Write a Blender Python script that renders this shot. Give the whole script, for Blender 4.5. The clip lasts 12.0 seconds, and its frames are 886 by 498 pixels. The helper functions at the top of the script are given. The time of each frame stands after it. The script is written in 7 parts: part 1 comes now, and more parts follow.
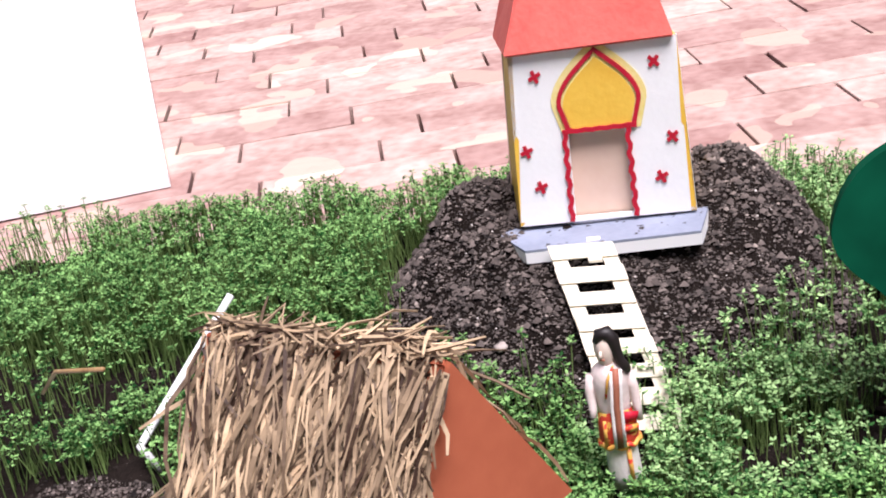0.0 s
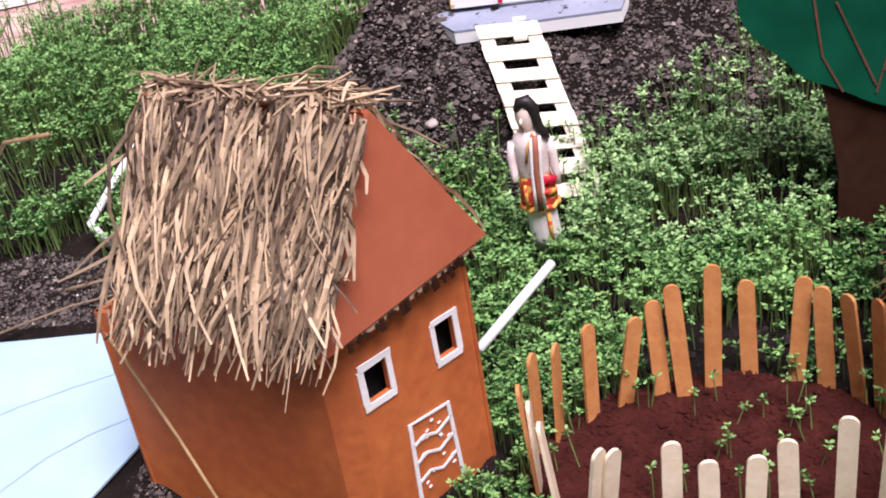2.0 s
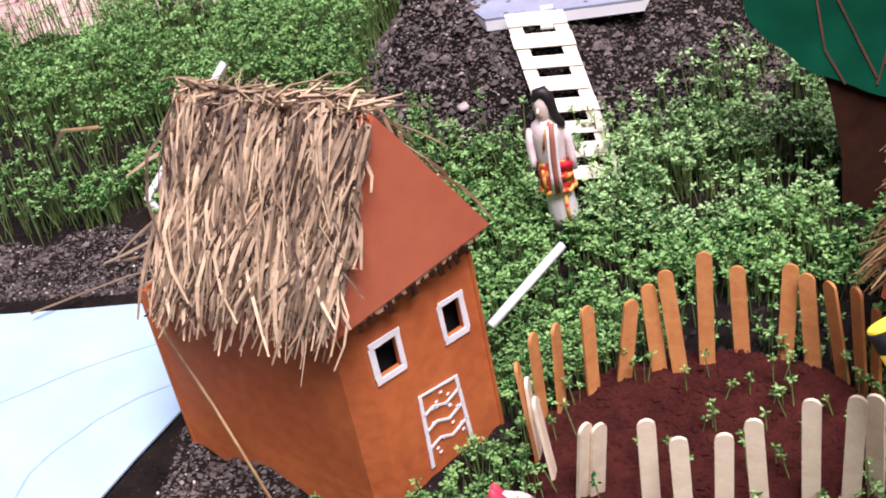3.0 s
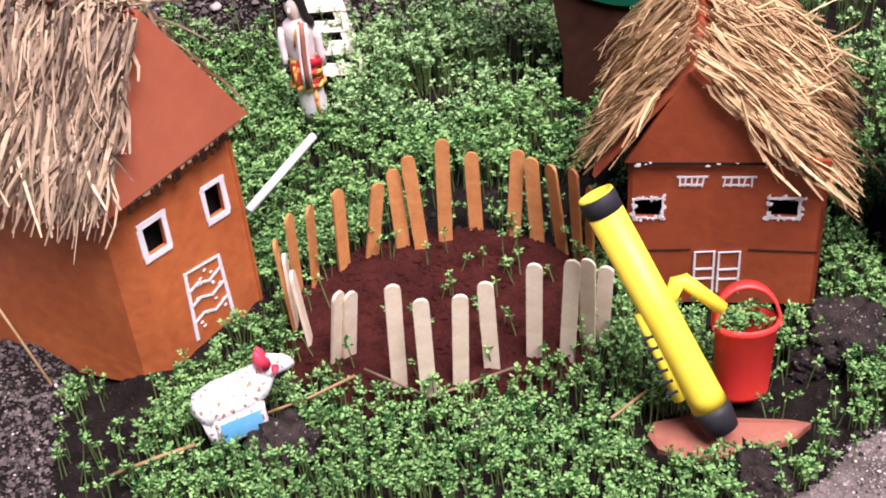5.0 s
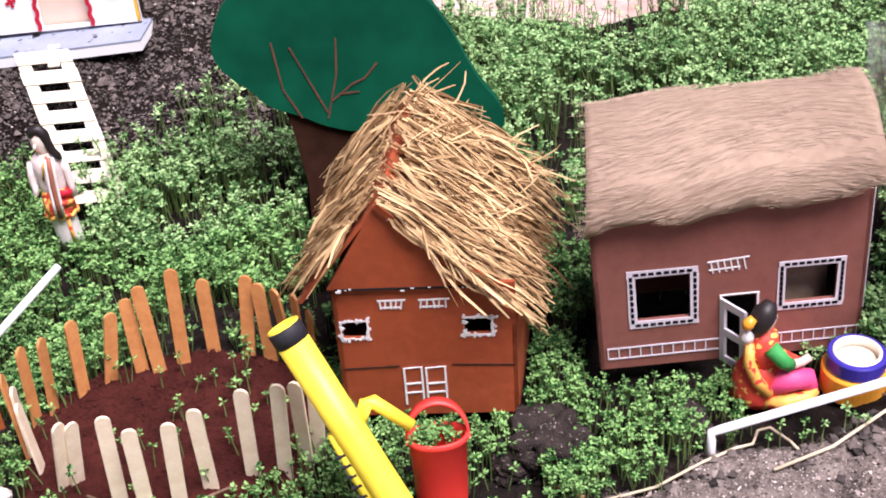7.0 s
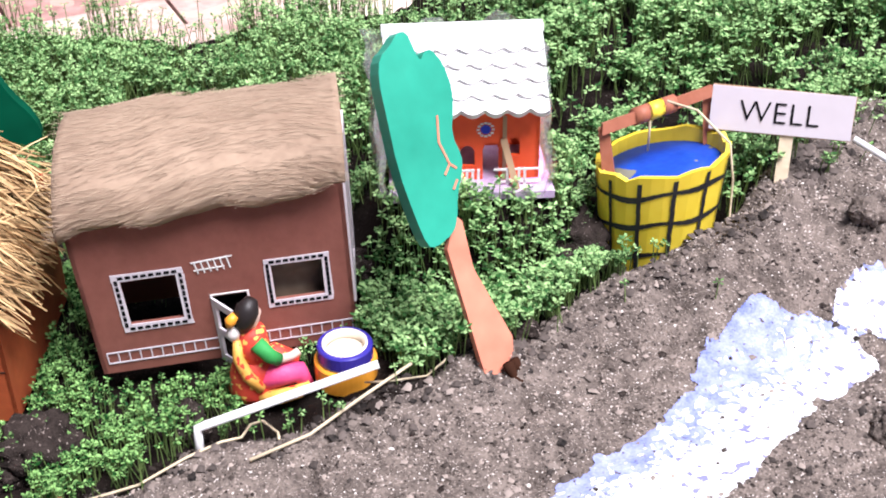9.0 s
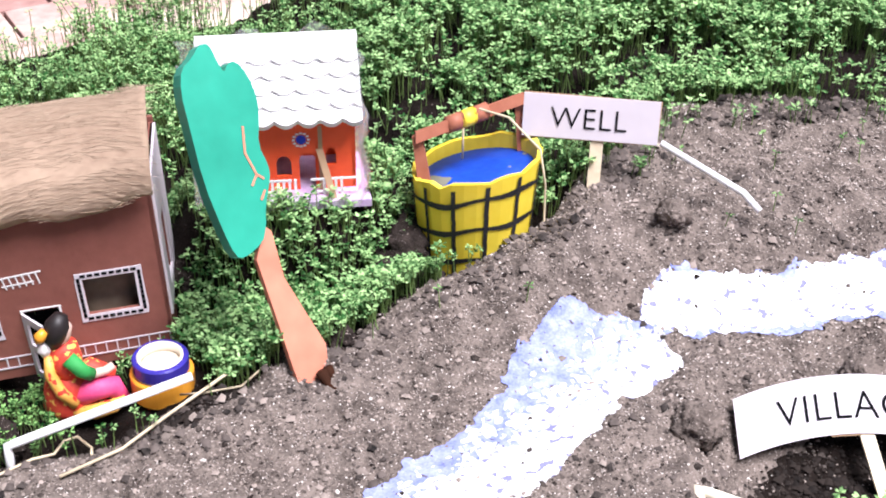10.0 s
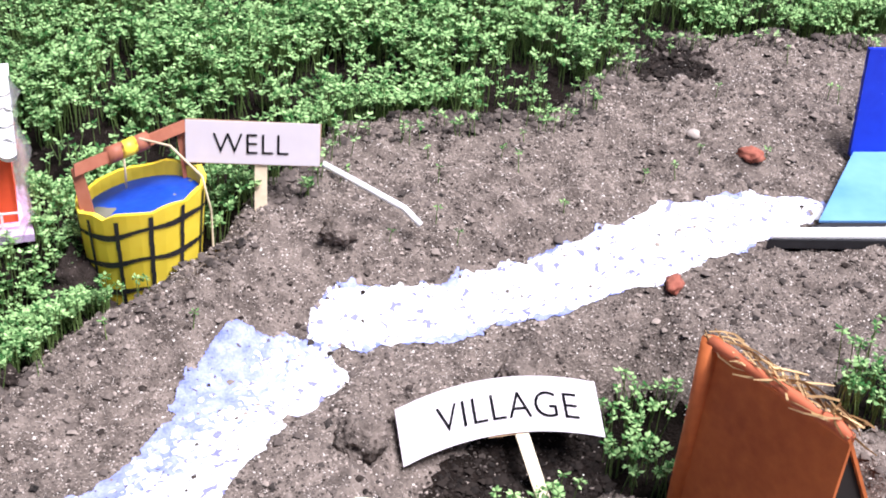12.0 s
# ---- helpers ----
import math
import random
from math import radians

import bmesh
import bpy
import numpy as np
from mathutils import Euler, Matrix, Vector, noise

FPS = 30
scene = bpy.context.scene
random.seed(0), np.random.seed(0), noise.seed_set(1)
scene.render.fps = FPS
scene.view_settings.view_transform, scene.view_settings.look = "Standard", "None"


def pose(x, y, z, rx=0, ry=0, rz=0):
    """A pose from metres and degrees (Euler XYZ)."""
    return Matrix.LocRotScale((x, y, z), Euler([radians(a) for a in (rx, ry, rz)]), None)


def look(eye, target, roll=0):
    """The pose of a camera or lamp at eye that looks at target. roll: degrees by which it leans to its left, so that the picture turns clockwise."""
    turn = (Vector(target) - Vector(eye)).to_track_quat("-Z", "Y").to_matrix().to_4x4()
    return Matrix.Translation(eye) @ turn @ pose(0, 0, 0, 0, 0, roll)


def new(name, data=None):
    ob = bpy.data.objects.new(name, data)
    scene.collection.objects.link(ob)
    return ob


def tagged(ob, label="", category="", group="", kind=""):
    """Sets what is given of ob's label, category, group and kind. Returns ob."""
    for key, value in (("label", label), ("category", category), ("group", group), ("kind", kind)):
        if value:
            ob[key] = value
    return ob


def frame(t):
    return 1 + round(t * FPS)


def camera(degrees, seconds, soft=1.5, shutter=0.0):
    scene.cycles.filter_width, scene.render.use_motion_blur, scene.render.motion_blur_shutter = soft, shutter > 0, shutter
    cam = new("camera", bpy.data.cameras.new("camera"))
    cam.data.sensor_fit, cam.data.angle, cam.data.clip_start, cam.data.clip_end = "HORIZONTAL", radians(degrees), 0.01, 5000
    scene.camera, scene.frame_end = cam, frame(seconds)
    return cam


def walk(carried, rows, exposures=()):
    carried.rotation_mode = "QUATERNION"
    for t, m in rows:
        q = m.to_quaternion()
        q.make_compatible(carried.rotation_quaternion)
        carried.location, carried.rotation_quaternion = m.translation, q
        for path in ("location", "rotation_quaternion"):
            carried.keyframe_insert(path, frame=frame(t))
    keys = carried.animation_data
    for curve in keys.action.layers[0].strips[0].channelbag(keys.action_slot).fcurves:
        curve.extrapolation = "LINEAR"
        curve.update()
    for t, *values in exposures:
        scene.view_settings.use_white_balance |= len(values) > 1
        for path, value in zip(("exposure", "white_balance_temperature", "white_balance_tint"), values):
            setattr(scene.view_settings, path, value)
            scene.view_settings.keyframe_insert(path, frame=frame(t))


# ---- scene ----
# ---- camera and its walk ----
cam = camera(37.0, 12.0, soft=1.9)


def aim(x, y, z, yaw, pitch, roll):
    """A camera pose: yaw to the left of +y, pitch up, roll as look() takes it, in degrees."""
    a, p = radians(yaw), radians(pitch)
    eye = Vector((x, y, z))
    return look(eye, eye + Vector((-math.sin(a) * math.cos(p), math.cos(a) * math.cos(p), math.sin(p))), roll)


WAY = [
    (0, -0.0588, -0.5396, 0.4992, 10.13, -22.92, -9.32), (0.5, -0.0513, -0.5467, 0.4942, 10.48, -24.53, -9.74),
    (1, -0.0503, -0.5610, 0.4887, 9.94, -26.79, -9.72), (1.5, -0.0484, -0.5825, 0.4888, 9.43, -29.30, -9.89),
    (2, -0.0356, -0.5982, 0.4898, 9.52, -30.84, -9.80), (2.5, -0.0104, -0.6193, 0.5113, 12.46, -33.08, -11.24),
    (3, 0.0207, -0.6355, 0.5359, 14.33, -32.40, -11.85), (3.5, 0.0265, -0.6559, 0.5382, 11.72, -33.35, -11.58),
    (3.7, 0.0154, -0.6685, 0.5548, 8.84, -35.02, -10.34), (5.3, 0.0285, -0.7137, 0.5728, 1.58, -37.92, -5.24),
    (5.5, 0.0414, -0.7176, 0.5790, 2.93, -37.76, -5.43), (6, 0.0852, -0.7236, 0.5975, 3.49, -36.58, -6.48),
    (6.5, 0.1211, -0.7317, 0.6098, 1.95, -36.15, -6.78), (7, 0.1468, -0.7411, 0.6194, -4.03, -35.12, -4.16),
    (7.5, 0.1808, -0.7584, 0.6253, -7.75, -35.62, -2.36), (7.7, 0.1957, -0.7640, 0.6271, -9.36, -36.27, -1.65),
    (9.3, 0.3804, -0.8203, 0.6062, -15.49, -33.74, -0.32), (9.5, 0.3903, -0.8240, 0.6092, -16.70, -33.79, 0.17),
    (10, 0.4105, -0.8372, 0.6121, -19.42, -33.62, 0.87), (10.5, 0.4262, -0.8489, 0.6123, -21.97, -33.62, 1.34),
    (11, 0.4490, -0.8598, 0.6197, -24.36, -33.75, 1.50), (11.5, 0.4700, -0.8667, 0.6337, -27.48, -33.65, 2.55),
    (12, 0.4770, -0.8756, 0.6392, -31.24, -33.19, 4.03),
]
walk(cam, [(t, aim(*row)) for t, *row in WAY], exposures=[(0.0, 0.66, 6100, 23), (2.0, 0.58, 6120, 30), (3.5, 0.7, 6120, 32), (5.5, 0.86, 6080, 34), (7.7, 0.92, 6080, 24), (9.5, 0.97, 5950, 18), (12.0, 1.0, 5920, 18)])

# ---- world and sun ----
world = bpy.data.worlds.new("sky")
scene.world = world
world.use_nodes = True
wn = world.node_tree.nodes
sky = wn.new("ShaderNodeTexSky")
sky.sky_type, sky.sun_disc = "NISHITA", False
sky.sun_elevation, sky.sun_rotation = radians(67), radians(145)
sky.dust_density, sky.ozone_density = 3.0, 1.0
world.node_tree.links.new(sky.outputs["Color"], wn["Background"].inputs["Color"])
wn["Background"].inputs["Strength"].default_value = 0.022
sun = new("sun", bpy.data.lights.new("sun", "SUN"))
sun.data.energy, sun.data.angle, sun.data.color = 4.7, radians(32), (1.0, 0.96, 0.91)
sun.matrix_world = look((0.38 * 3, -0.54 * 3, 1.55 * 3), (0, 0, 0))


# ---- materials ----
def material(name, low, high, scale=40.0, rough=0.7, bump=0.0, fine=6.0, metal=0.0, island=0.0, spec=0.4, spots=None):
    """A Principled material with noise of two scales between two colours, fine relief, and per-piece variation."""
    m = bpy.data.materials.new(name)
    m.use_nodes = True
    n, l = m.node_tree.nodes, m.node_tree.links
    b = n["Principled BSDF"]
    b.inputs["Roughness"].default_value, b.inputs["Metallic"].default_value = rough, metal
    b.inputs["Specular IOR Level"].default_value = spec
    co = n.new("ShaderNodeTexCoord")
    big, small = n.new("ShaderNodeTexNoise"), n.new("ShaderNodeTexNoise")
    for node, s, d in ((big, scale, 3), (small, scale * fine, 4)):
        node.inputs["Scale"].default_value, node.inputs["Detail"].default_value = s, d
        l.new(co.outputs["Object"], node.inputs["Vector"])
    add = n.new("ShaderNodeMath")
    add.operation = "MULTIPLY_ADD"
    l.new(small.outputs["Fac"], add.inputs[0])
    add.inputs[1].default_value = 0.6
    l.new(big.outputs["Fac"], add.inputs[2])
    last = add
    if island:
        geo, shift = n.new("ShaderNodeNewGeometry"), n.new("ShaderNodeMath")
        shift.operation = "MULTIPLY_ADD"
        l.new(geo.outputs["Random Per Island"], shift.inputs[0])
        shift.inputs[1].default_value = island
        l.new(add.outputs[0], shift.inputs[2])
        last = shift
    ramp = n.new("ShaderNodeValToRGB")
    top = 1.15 + island
    ramp.color_ramp.elements[0].position, ramp.color_ramp.elements[1].position = 0.45 / top * 0.8, 1.0
    ramp.color_ramp.elements[0].color, ramp.color_ramp.elements[1].color = (*low, 1), (*high, 1)
    scaled = n.new("ShaderNodeMath")
    scaled.operation = "DIVIDE"
    l.new(last.outputs[0], scaled.inputs[0])
    scaled.inputs[1].default_value = top
    l.new(scaled.outputs[0], ramp.inputs["Fac"])
    colour = ramp.outputs["Color"]
    if spots:
        spot_colour, spot_scale, amount = spots
        vor, cut, mix = n.new("ShaderNodeTexNoise"), n.new("ShaderNodeMath"), n.new("ShaderNodeMix")
        vor.inputs["Scale"].default_value, vor.inputs["Detail"].default_value = spot_scale, 2
        l.new(co.outputs["Object"], vor.inputs["Vector"])
        cut.operation = "GREATER_THAN"
        cut.inputs[1].default_value = amount
        l.new(vor.outputs["Fac"], cut.inputs[0])
        mix.data_type = "RGBA"
        l.new(cut.outputs[0], mix.inputs["Factor"])
        l.new(colour, mix.inputs["A"])
        mix.inputs["B"].default_value = (*spot_colour, 1)
        colour = mix.outputs["Result"]
    l.new(colour, b.inputs["Base Color"])
    if bump:
        bn = n.new("ShaderNodeBump")
        bn.inputs["Strength"].default_value, bn.inputs["Distance"].default_value = 0.8, bump
        l.new(add.outputs[0], bn.inputs["Height"])
        l.new(bn.outputs["Normal"], b.inputs["Normal"])
    return m


SOIL = material("dry_potting_soil", (0.012, 0.009, 0.008), (0.27, 0.222, 0.192), 60, 0.95, 0.005, 7, spec=0.1, spots=((0.5, 0.43, 0.39), 520, 0.68))
# moist soil, coloured darker still for the shade between seedlings
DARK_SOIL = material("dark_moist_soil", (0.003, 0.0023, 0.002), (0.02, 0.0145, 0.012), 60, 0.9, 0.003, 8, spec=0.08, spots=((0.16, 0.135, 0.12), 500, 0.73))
RED_SOIL = material("red_clay_soil", (0.012, 0.003, 0.0025), (0.07, 0.0165, 0.012), 50, 0.95, 0.002, 8, spec=0.1)
CRUMB = material("soil_crumbs", (0.02, 0.015, 0.013), (0.36, 0.3, 0.262), 90, 0.95, 0.0008, 5, island=1.4, spec=0.1)
DARK_CRUMB = material("dark_soil_crumbs", (0.004, 0.0032, 0.0028), (0.16, 0.13, 0.115), 90, 0.85, 0.0006, 5, island=0.9, spec=0.25)
for crumbly in (CRUMB, DARK_CRUMB):
    span = next(q for q in crumbly.node_tree.nodes if q.bl_idname == "ShaderNodeValToRGB").color_ramp.elements
    span[0].position, span[1].position = 0.32, 0.9
CLOD = material("crumbly_clod", (0.003, 0.0025, 0.002), (0.06, 0.046, 0.04), 110, 0.95, 0.004, 5, spec=0.1, spots=((0.3, 0.25, 0.22), 420, 0.68))
# extra dark: shade in the gaps between seedlings is put into this colour
BED_CRUMB = material("extra_dark_bed_crumbs", (0.002, 0.0016, 0.0014), (0.03, 0.022, 0.018), 90, 0.85, 0.0006, 5, island=0.9, spec=0.2)
PERLITE = material("pale_grit", (0.42, 0.36, 0.31), (0.75, 0.7, 0.66), 200, 0.8, 0.0003, island=0.6, spec=0.3)
# low leaf and stem tones also put shade among the seedlings into the colour
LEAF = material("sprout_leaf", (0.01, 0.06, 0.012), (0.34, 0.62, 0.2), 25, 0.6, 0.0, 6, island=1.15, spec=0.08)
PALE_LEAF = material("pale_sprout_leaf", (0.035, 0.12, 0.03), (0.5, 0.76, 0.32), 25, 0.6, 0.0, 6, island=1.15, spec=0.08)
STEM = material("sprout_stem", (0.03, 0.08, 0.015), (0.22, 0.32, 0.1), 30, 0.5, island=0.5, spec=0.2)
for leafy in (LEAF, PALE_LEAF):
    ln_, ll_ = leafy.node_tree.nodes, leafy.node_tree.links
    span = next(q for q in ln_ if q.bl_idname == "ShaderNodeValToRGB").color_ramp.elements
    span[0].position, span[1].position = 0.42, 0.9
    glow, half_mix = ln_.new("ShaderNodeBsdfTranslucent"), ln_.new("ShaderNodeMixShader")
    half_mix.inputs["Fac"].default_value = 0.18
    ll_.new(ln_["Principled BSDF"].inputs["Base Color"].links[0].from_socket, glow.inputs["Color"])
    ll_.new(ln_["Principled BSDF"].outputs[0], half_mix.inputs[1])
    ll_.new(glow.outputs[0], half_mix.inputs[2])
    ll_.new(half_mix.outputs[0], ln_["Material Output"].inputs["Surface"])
PAVER = material("red_clay_paver", (0.34, 0.19, 0.165), (0.71, 0.56, 0.515), 15, 0.7, 0.004, 4, spots=((0.66, 0.54, 0.46), 9.0, 0.6))
JOINT = material("paver_joint_sand", (0.24, 0.17, 0.15), (0.4, 0.3, 0.27), 30, 0.95, 0.002)
pn, pl = PAVER.node_tree.nodes, PAVER.node_tree.links
info, tone, hue = pn.new("ShaderNodeObjectInfo"), pn.new("ShaderNodeValToRGB"), pn.new("ShaderNodeMix")
tone.color_ramp.elements[0].color, tone.color_ramp.elements[1].color = (0.68, 0.55, 0.53, 1), (1.0, 1.0, 0.95, 1)
hue.data_type, hue.blend_type = "RGBA", "MULTIPLY"
hue.inputs["Factor"].default_value = 1.0
pl.new(info.outputs["Random"], tone.inputs["Fac"])
shade = pn["Principled BSDF"].inputs["Base Color"].links[0].from_socket
pl.new(shade, hue.inputs["A"])
pl.new(tone.outputs["Color"], hue.inputs["B"])
pl.new(hue.outputs["Result"], pn["Principled BSDF"].inputs["Base Color"])
spot_at = pn.new("ShaderNodeNewGeometry")
for node in [q for q in pn if q.bl_idname == "ShaderNodeTexNoise"]:
    pl.new(spot_at.outputs["Position"], node.inputs["Vector"])
STICK_PALE = material("pale_birch_stick", (0.66, 0.5, 0.32), (0.88, 0.77, 0.58), 60, 0.65, 0.0004, 5, spots=((0.3, 0.19, 0.1), 45, 0.7))
STICK_ORANGE = material("orange_stained_stick", (0.42, 0.15, 0.04), (0.66, 0.3, 0.1), 60, 0.6, 0.0004, 5, spots=((0.25, 0.09, 0.03), 45, 0.7))
ORANGE_CARD = material("orange_brown_painted_card", (0.3, 0.062, 0.016), (0.6, 0.17, 0.042), 13, 0.7, 0.0009, 9)
GABLE_CARD = material("terracotta_painted_card", (0.4, 0.1, 0.045), (0.5, 0.14, 0.065), 20, 0.75, 0.0004, 5)
RED_CARD = material("red_brown_painted_card", (0.19, 0.033, 0.01), (0.38, 0.08, 0.026), 13, 0.6, 0.0009, 9)
MAROON_CARD = material("maroon_brown_painted_card", (0.17, 0.056, 0.04), (0.26, 0.095, 0.07), 12, 0.75, 0.0009, 9)
WHITE_PAINT = material("white_brushed_paint", (0.7, 0.68, 0.66), (0.86, 0.85, 0.84), 80, 0.6, 0.0005)
BLACK = material("black_band", (0.008, 0.008, 0.01), (0.03, 0.03, 0.035), 60, 0.6)
# shade painted in: near-black for unlit card insides, also used for seams
SHADE_SEAM = material("inner_shade_and_seam", (0.004, 0.003, 0.0025), (0.014, 0.009, 0.007), 40, 0.95)
STRAW = material("dry_straw", (0.15, 0.07, 0.02), (0.8, 0.56, 0.28), 30, 0.6, 0.0004, 6, island=1.4)
BROWN_STRAW = material("weathered_straw", (0.045, 0.022, 0.012), (0.68, 0.5, 0.31), 30, 0.65, 0.0004, 6, island=1.5)
for straw_like in (STRAW, BROWN_STRAW):
    span = next(q for q in straw_like.node_tree.nodes if q.bl_idname == "ShaderNodeValToRGB").color_ramp.elements
    span[0].position, span[1].position = 0.32, 0.88
JUTE = material("jute_fibre_mat", (0.19, 0.122, 0.08), (0.43, 0.318, 0.226), 9, 0.8, 0.00035, 14)
FIBRE = material("pale_jute_fibre", (0.28, 0.2, 0.135), (0.47, 0.36, 0.26), 40, 0.7, 0.0, island=1.0)
YELLOW = material("yellow_paint", (0.88, 0.63, 0.025), (0.95, 0.76, 0.07), 18, 0.45, 0.0003)
RED_PLASTIC = material("red_plastic", (0.84, 0.04, 0.028), (0.92, 0.065, 0.045), 20, 0.45)
GREEN_DARK = material("dark_green_velvet_paper", (0.0005, 0.04, 0.02), (0.002, 0.1, 0.05), 9, 0.9, 0.0006, 4, spec=0.05)
GREEN_MINT = material("mint_green_painted_foam", (0.005, 0.2, 0.13), (0.025, 0.37, 0.25), 9, 0.5, 0.001, 5)
TRUNK_DARK = material("dark_brown_painted_trunk", (0.018, 0.007, 0.004), (0.05, 0.02, 0.011), 20, 0.9, 0.0006, spec=0.08)
TRUNK_ORANGE = material("salmon_brown_painted_trunk", (0.5, 0.15, 0.09), (0.68, 0.27, 0.17), 16, 0.6, 0.0005, 4)
WHITE_STRAW = material("white_plastic_straw", (0.78, 0.78, 0.78), (0.86, 0.86, 0.86), 30, 0.35)
CREAM = material("cream_wood_strip", (0.7, 0.62, 0.45), (0.82, 0.76, 0.62), 50, 0.65, 0.0003)
PAPER = material("lavender_white_printed_paper", (0.58, 0.53, 0.57), (0.68, 0.63, 0.67), 12, 0.7)
CARDBOARD = material("cardboard_back", (0.35, 0.22, 0.12), (0.48, 0.32, 0.2), 20, 0.8, 0.0005)
INK = material("black_ink", (0.004, 0.004, 0.005), (0.01, 0.01, 0.012), 60, 0.9, spec=0.05)
BLUE_WATER = material("blue_painted_water", (0.004, 0.03, 0.3), (0.01, 0.075, 0.48), 30, 0.6, 0.001, 4, spots=((0.2, 0.2, 0.16), 26, 0.57))
BLUE_PANEL = material("deep_blue_painted_panel", (0.005, 0.02, 0.42), (0.015, 0.05, 0.6), 16, 0.45, 0.0004, spots=((0.4, 0.45, 0.65), 380, 0.78))
PALE_BLUE = material("pale_blue_painted_board", (0.07, 0.22, 0.55), (0.22, 0.44, 0.76), 9, 0.5, 0.0004, 5)
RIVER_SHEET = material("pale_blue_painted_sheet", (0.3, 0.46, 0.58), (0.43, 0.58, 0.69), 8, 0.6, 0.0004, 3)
RIVER_WHITE = material("white_river_powder", (0.68, 0.68, 0.74), (0.88, 0.88, 0.91), 30, 0.85, 0.001, 8, spots=((0.2, 0.2, 0.36), 150, 0.62))
RIVER_BLUE = material("blue_tinted_river_powder", (0.06, 0.09, 0.34), (0.42, 0.46, 0.74), 90, 0.85, 0.001, 6, spots=((0.1, 0.08, 0.09), 210, 0.68))
TILE_WHITE = material("white_foam_tiles", (0.66, 0.65, 0.65), (0.78, 0.77, 0.77), 60, 0.65, 0.0005)
WHITE_BOARD = material("white_foam_board", (0.86, 0.86, 0.86), (0.92, 0.92, 0.92), 8, 0.6)
TEMPLE_WHITE = material("white_plastered_board", (0.86, 0.86, 0.85), (0.91, 0.91, 0.9), 40, 0.7, 0.0004)
TEMPLE_RED = material("coral_red_painted_board", (0.66, 0.09, 0.07), (0.8, 0.17, 0.13), 30, 0.65, 0.001, 6)
TEMPLE_YELLOW = material("yellow_ochre_paint", (0.8, 0.45, 0.04), (0.9, 0.58, 0.08), 40, 0.65, 0.0005)
CRIMSON = material("crimson_paint", (0.45, 0.008, 0.025), (0.58, 0.015, 0.04), 60, 0.5, 0.0006)
PEACH = material("peach_paper", (0.72, 0.5, 0.38), (0.8, 0.6, 0.48), 20, 0.75)
SLATE = material("slate_grey_painted_board", (0.2, 0.23, 0.3), (0.3, 0.33, 0.42), 30, 0.7, 0.0006, spots=((0.03, 0.025, 0.02), 120, 0.68))
ORANGE_WALL = material("bright_orange_paper", (0.72, 0.07, 0.015), (0.85, 0.11, 0.025), 30, 0.6)
TERRACOTTA = material("terracotta_board", (0.2, 0.065, 0.04), (0.38, 0.14, 0.085), 18, 0.8, 0.0008)
PURPLE = material("violet_glitter_sheet", (0.35, 0.2, 0.45), (0.7, 0.55, 0.75), 120, 0.35, 0.0005)
WOOD_BROWN = material("brown_painted_strip", (0.28, 0.085, 0.045), (0.4, 0.15, 0.09), 30, 0.6, 0.0005)
TAPE_BLUE = material("dark_blue_tape", (0.03, 0.02, 0.22), (0.05, 0.04, 0.32), 20, 0.25)
TAPE_ORANGE = material("orange_tape", (0.75, 0.28, 0.02), (0.85, 0.38, 0.04), 20, 0.3)
TAPE_CORE = material("cream_card_core", (0.66, 0.58, 0.46), (0.78, 0.7, 0.58), 30, 0.8)
SKIN = material("cream_painted_clay", (0.62, 0.42, 0.34), (0.74, 0.54, 0.45), 40, 0.6)
CLOTH_WHITE = material("white_cotton_cloth", (0.7, 0.64, 0.6), (0.84, 0.8, 0.77), 90, 0.85, 0.0006)
CLOTH_RED = material("red_gold_brocade", (0.45, 0.02, 0.02), (0.72, 0.08, 0.04), 120, 0.6, 0.0005, spots=((0.85, 0.5, 0.1), 200, 0.6))
CLOTH_GOLD = material("gold_brocade", (0.6, 0.26, 0.03), (0.85, 0.5, 0.12), 150, 0.45, 0.0005, spots=((0.7, 0.05, 0.03), 140, 0.6))
CLOTH_GREEN = material("green_cloth", (0.02, 0.22, 0.04), (0.04, 0.34, 0.08), 80, 0.7)
CLOTH_PINK = material("pink_cloth", (0.65, 0.04, 0.16), (0.78, 0.1, 0.25), 80, 0.6)
HAIR = material("black_painted_hair", (0.008, 0.006, 0.006), (0.02, 0.015, 0.015), 60, 0.5)
TWINE = material("jute_twine", (0.5, 0.4, 0.26), (0.7, 0.6, 0.42), 200, 0.8)
STONE = material("grey_pebble", (0.3, 0.25, 0.22), (0.5, 0.44, 0.4), 60, 0.8, 0.0006)
BRICK_BIT = material("broken_brick_chip", (0.2, 0.05, 0.035), (0.4, 0.14, 0.09), 60, 0.9, 0.001)
PINK_MARK = material("red_horn_paint", (0.62, 0.03, 0.06), (0.72, 0.06, 0.1), 40, 0.5)
COW = material("white_spotted_clay", (0.8, 0.77, 0.74), (0.88, 0.86, 0.84), 40, 0.6, 0.0004, spots=((0.36, 0.2, 0.09), 330, 0.6))
SKY_BLUE = material("sky_blue_clay", (0.1, 0.45, 0.75), (0.2, 0.58, 0.85), 40, 0.55)
FILM = bpy.data.materials.new("clear_plastic_film")
FILM.use_nodes = True
fn, fl = FILM.node_tree.nodes, FILM.node_tree.links
clear, shine, haze, veil, both = (fn.new("ShaderNode" + k) for k in ("BsdfTransparent", "BsdfGlossy", "BsdfDiffuse", "MixShader", "MixShader"))
shine.inputs["Roughness"].default_value, haze.inputs["Color"].default_value = 0.18, (0.92, 0.92, 0.94, 1)
veil.inputs["Fac"].default_value, both.inputs["Fac"].default_value = 0.55, 0.3
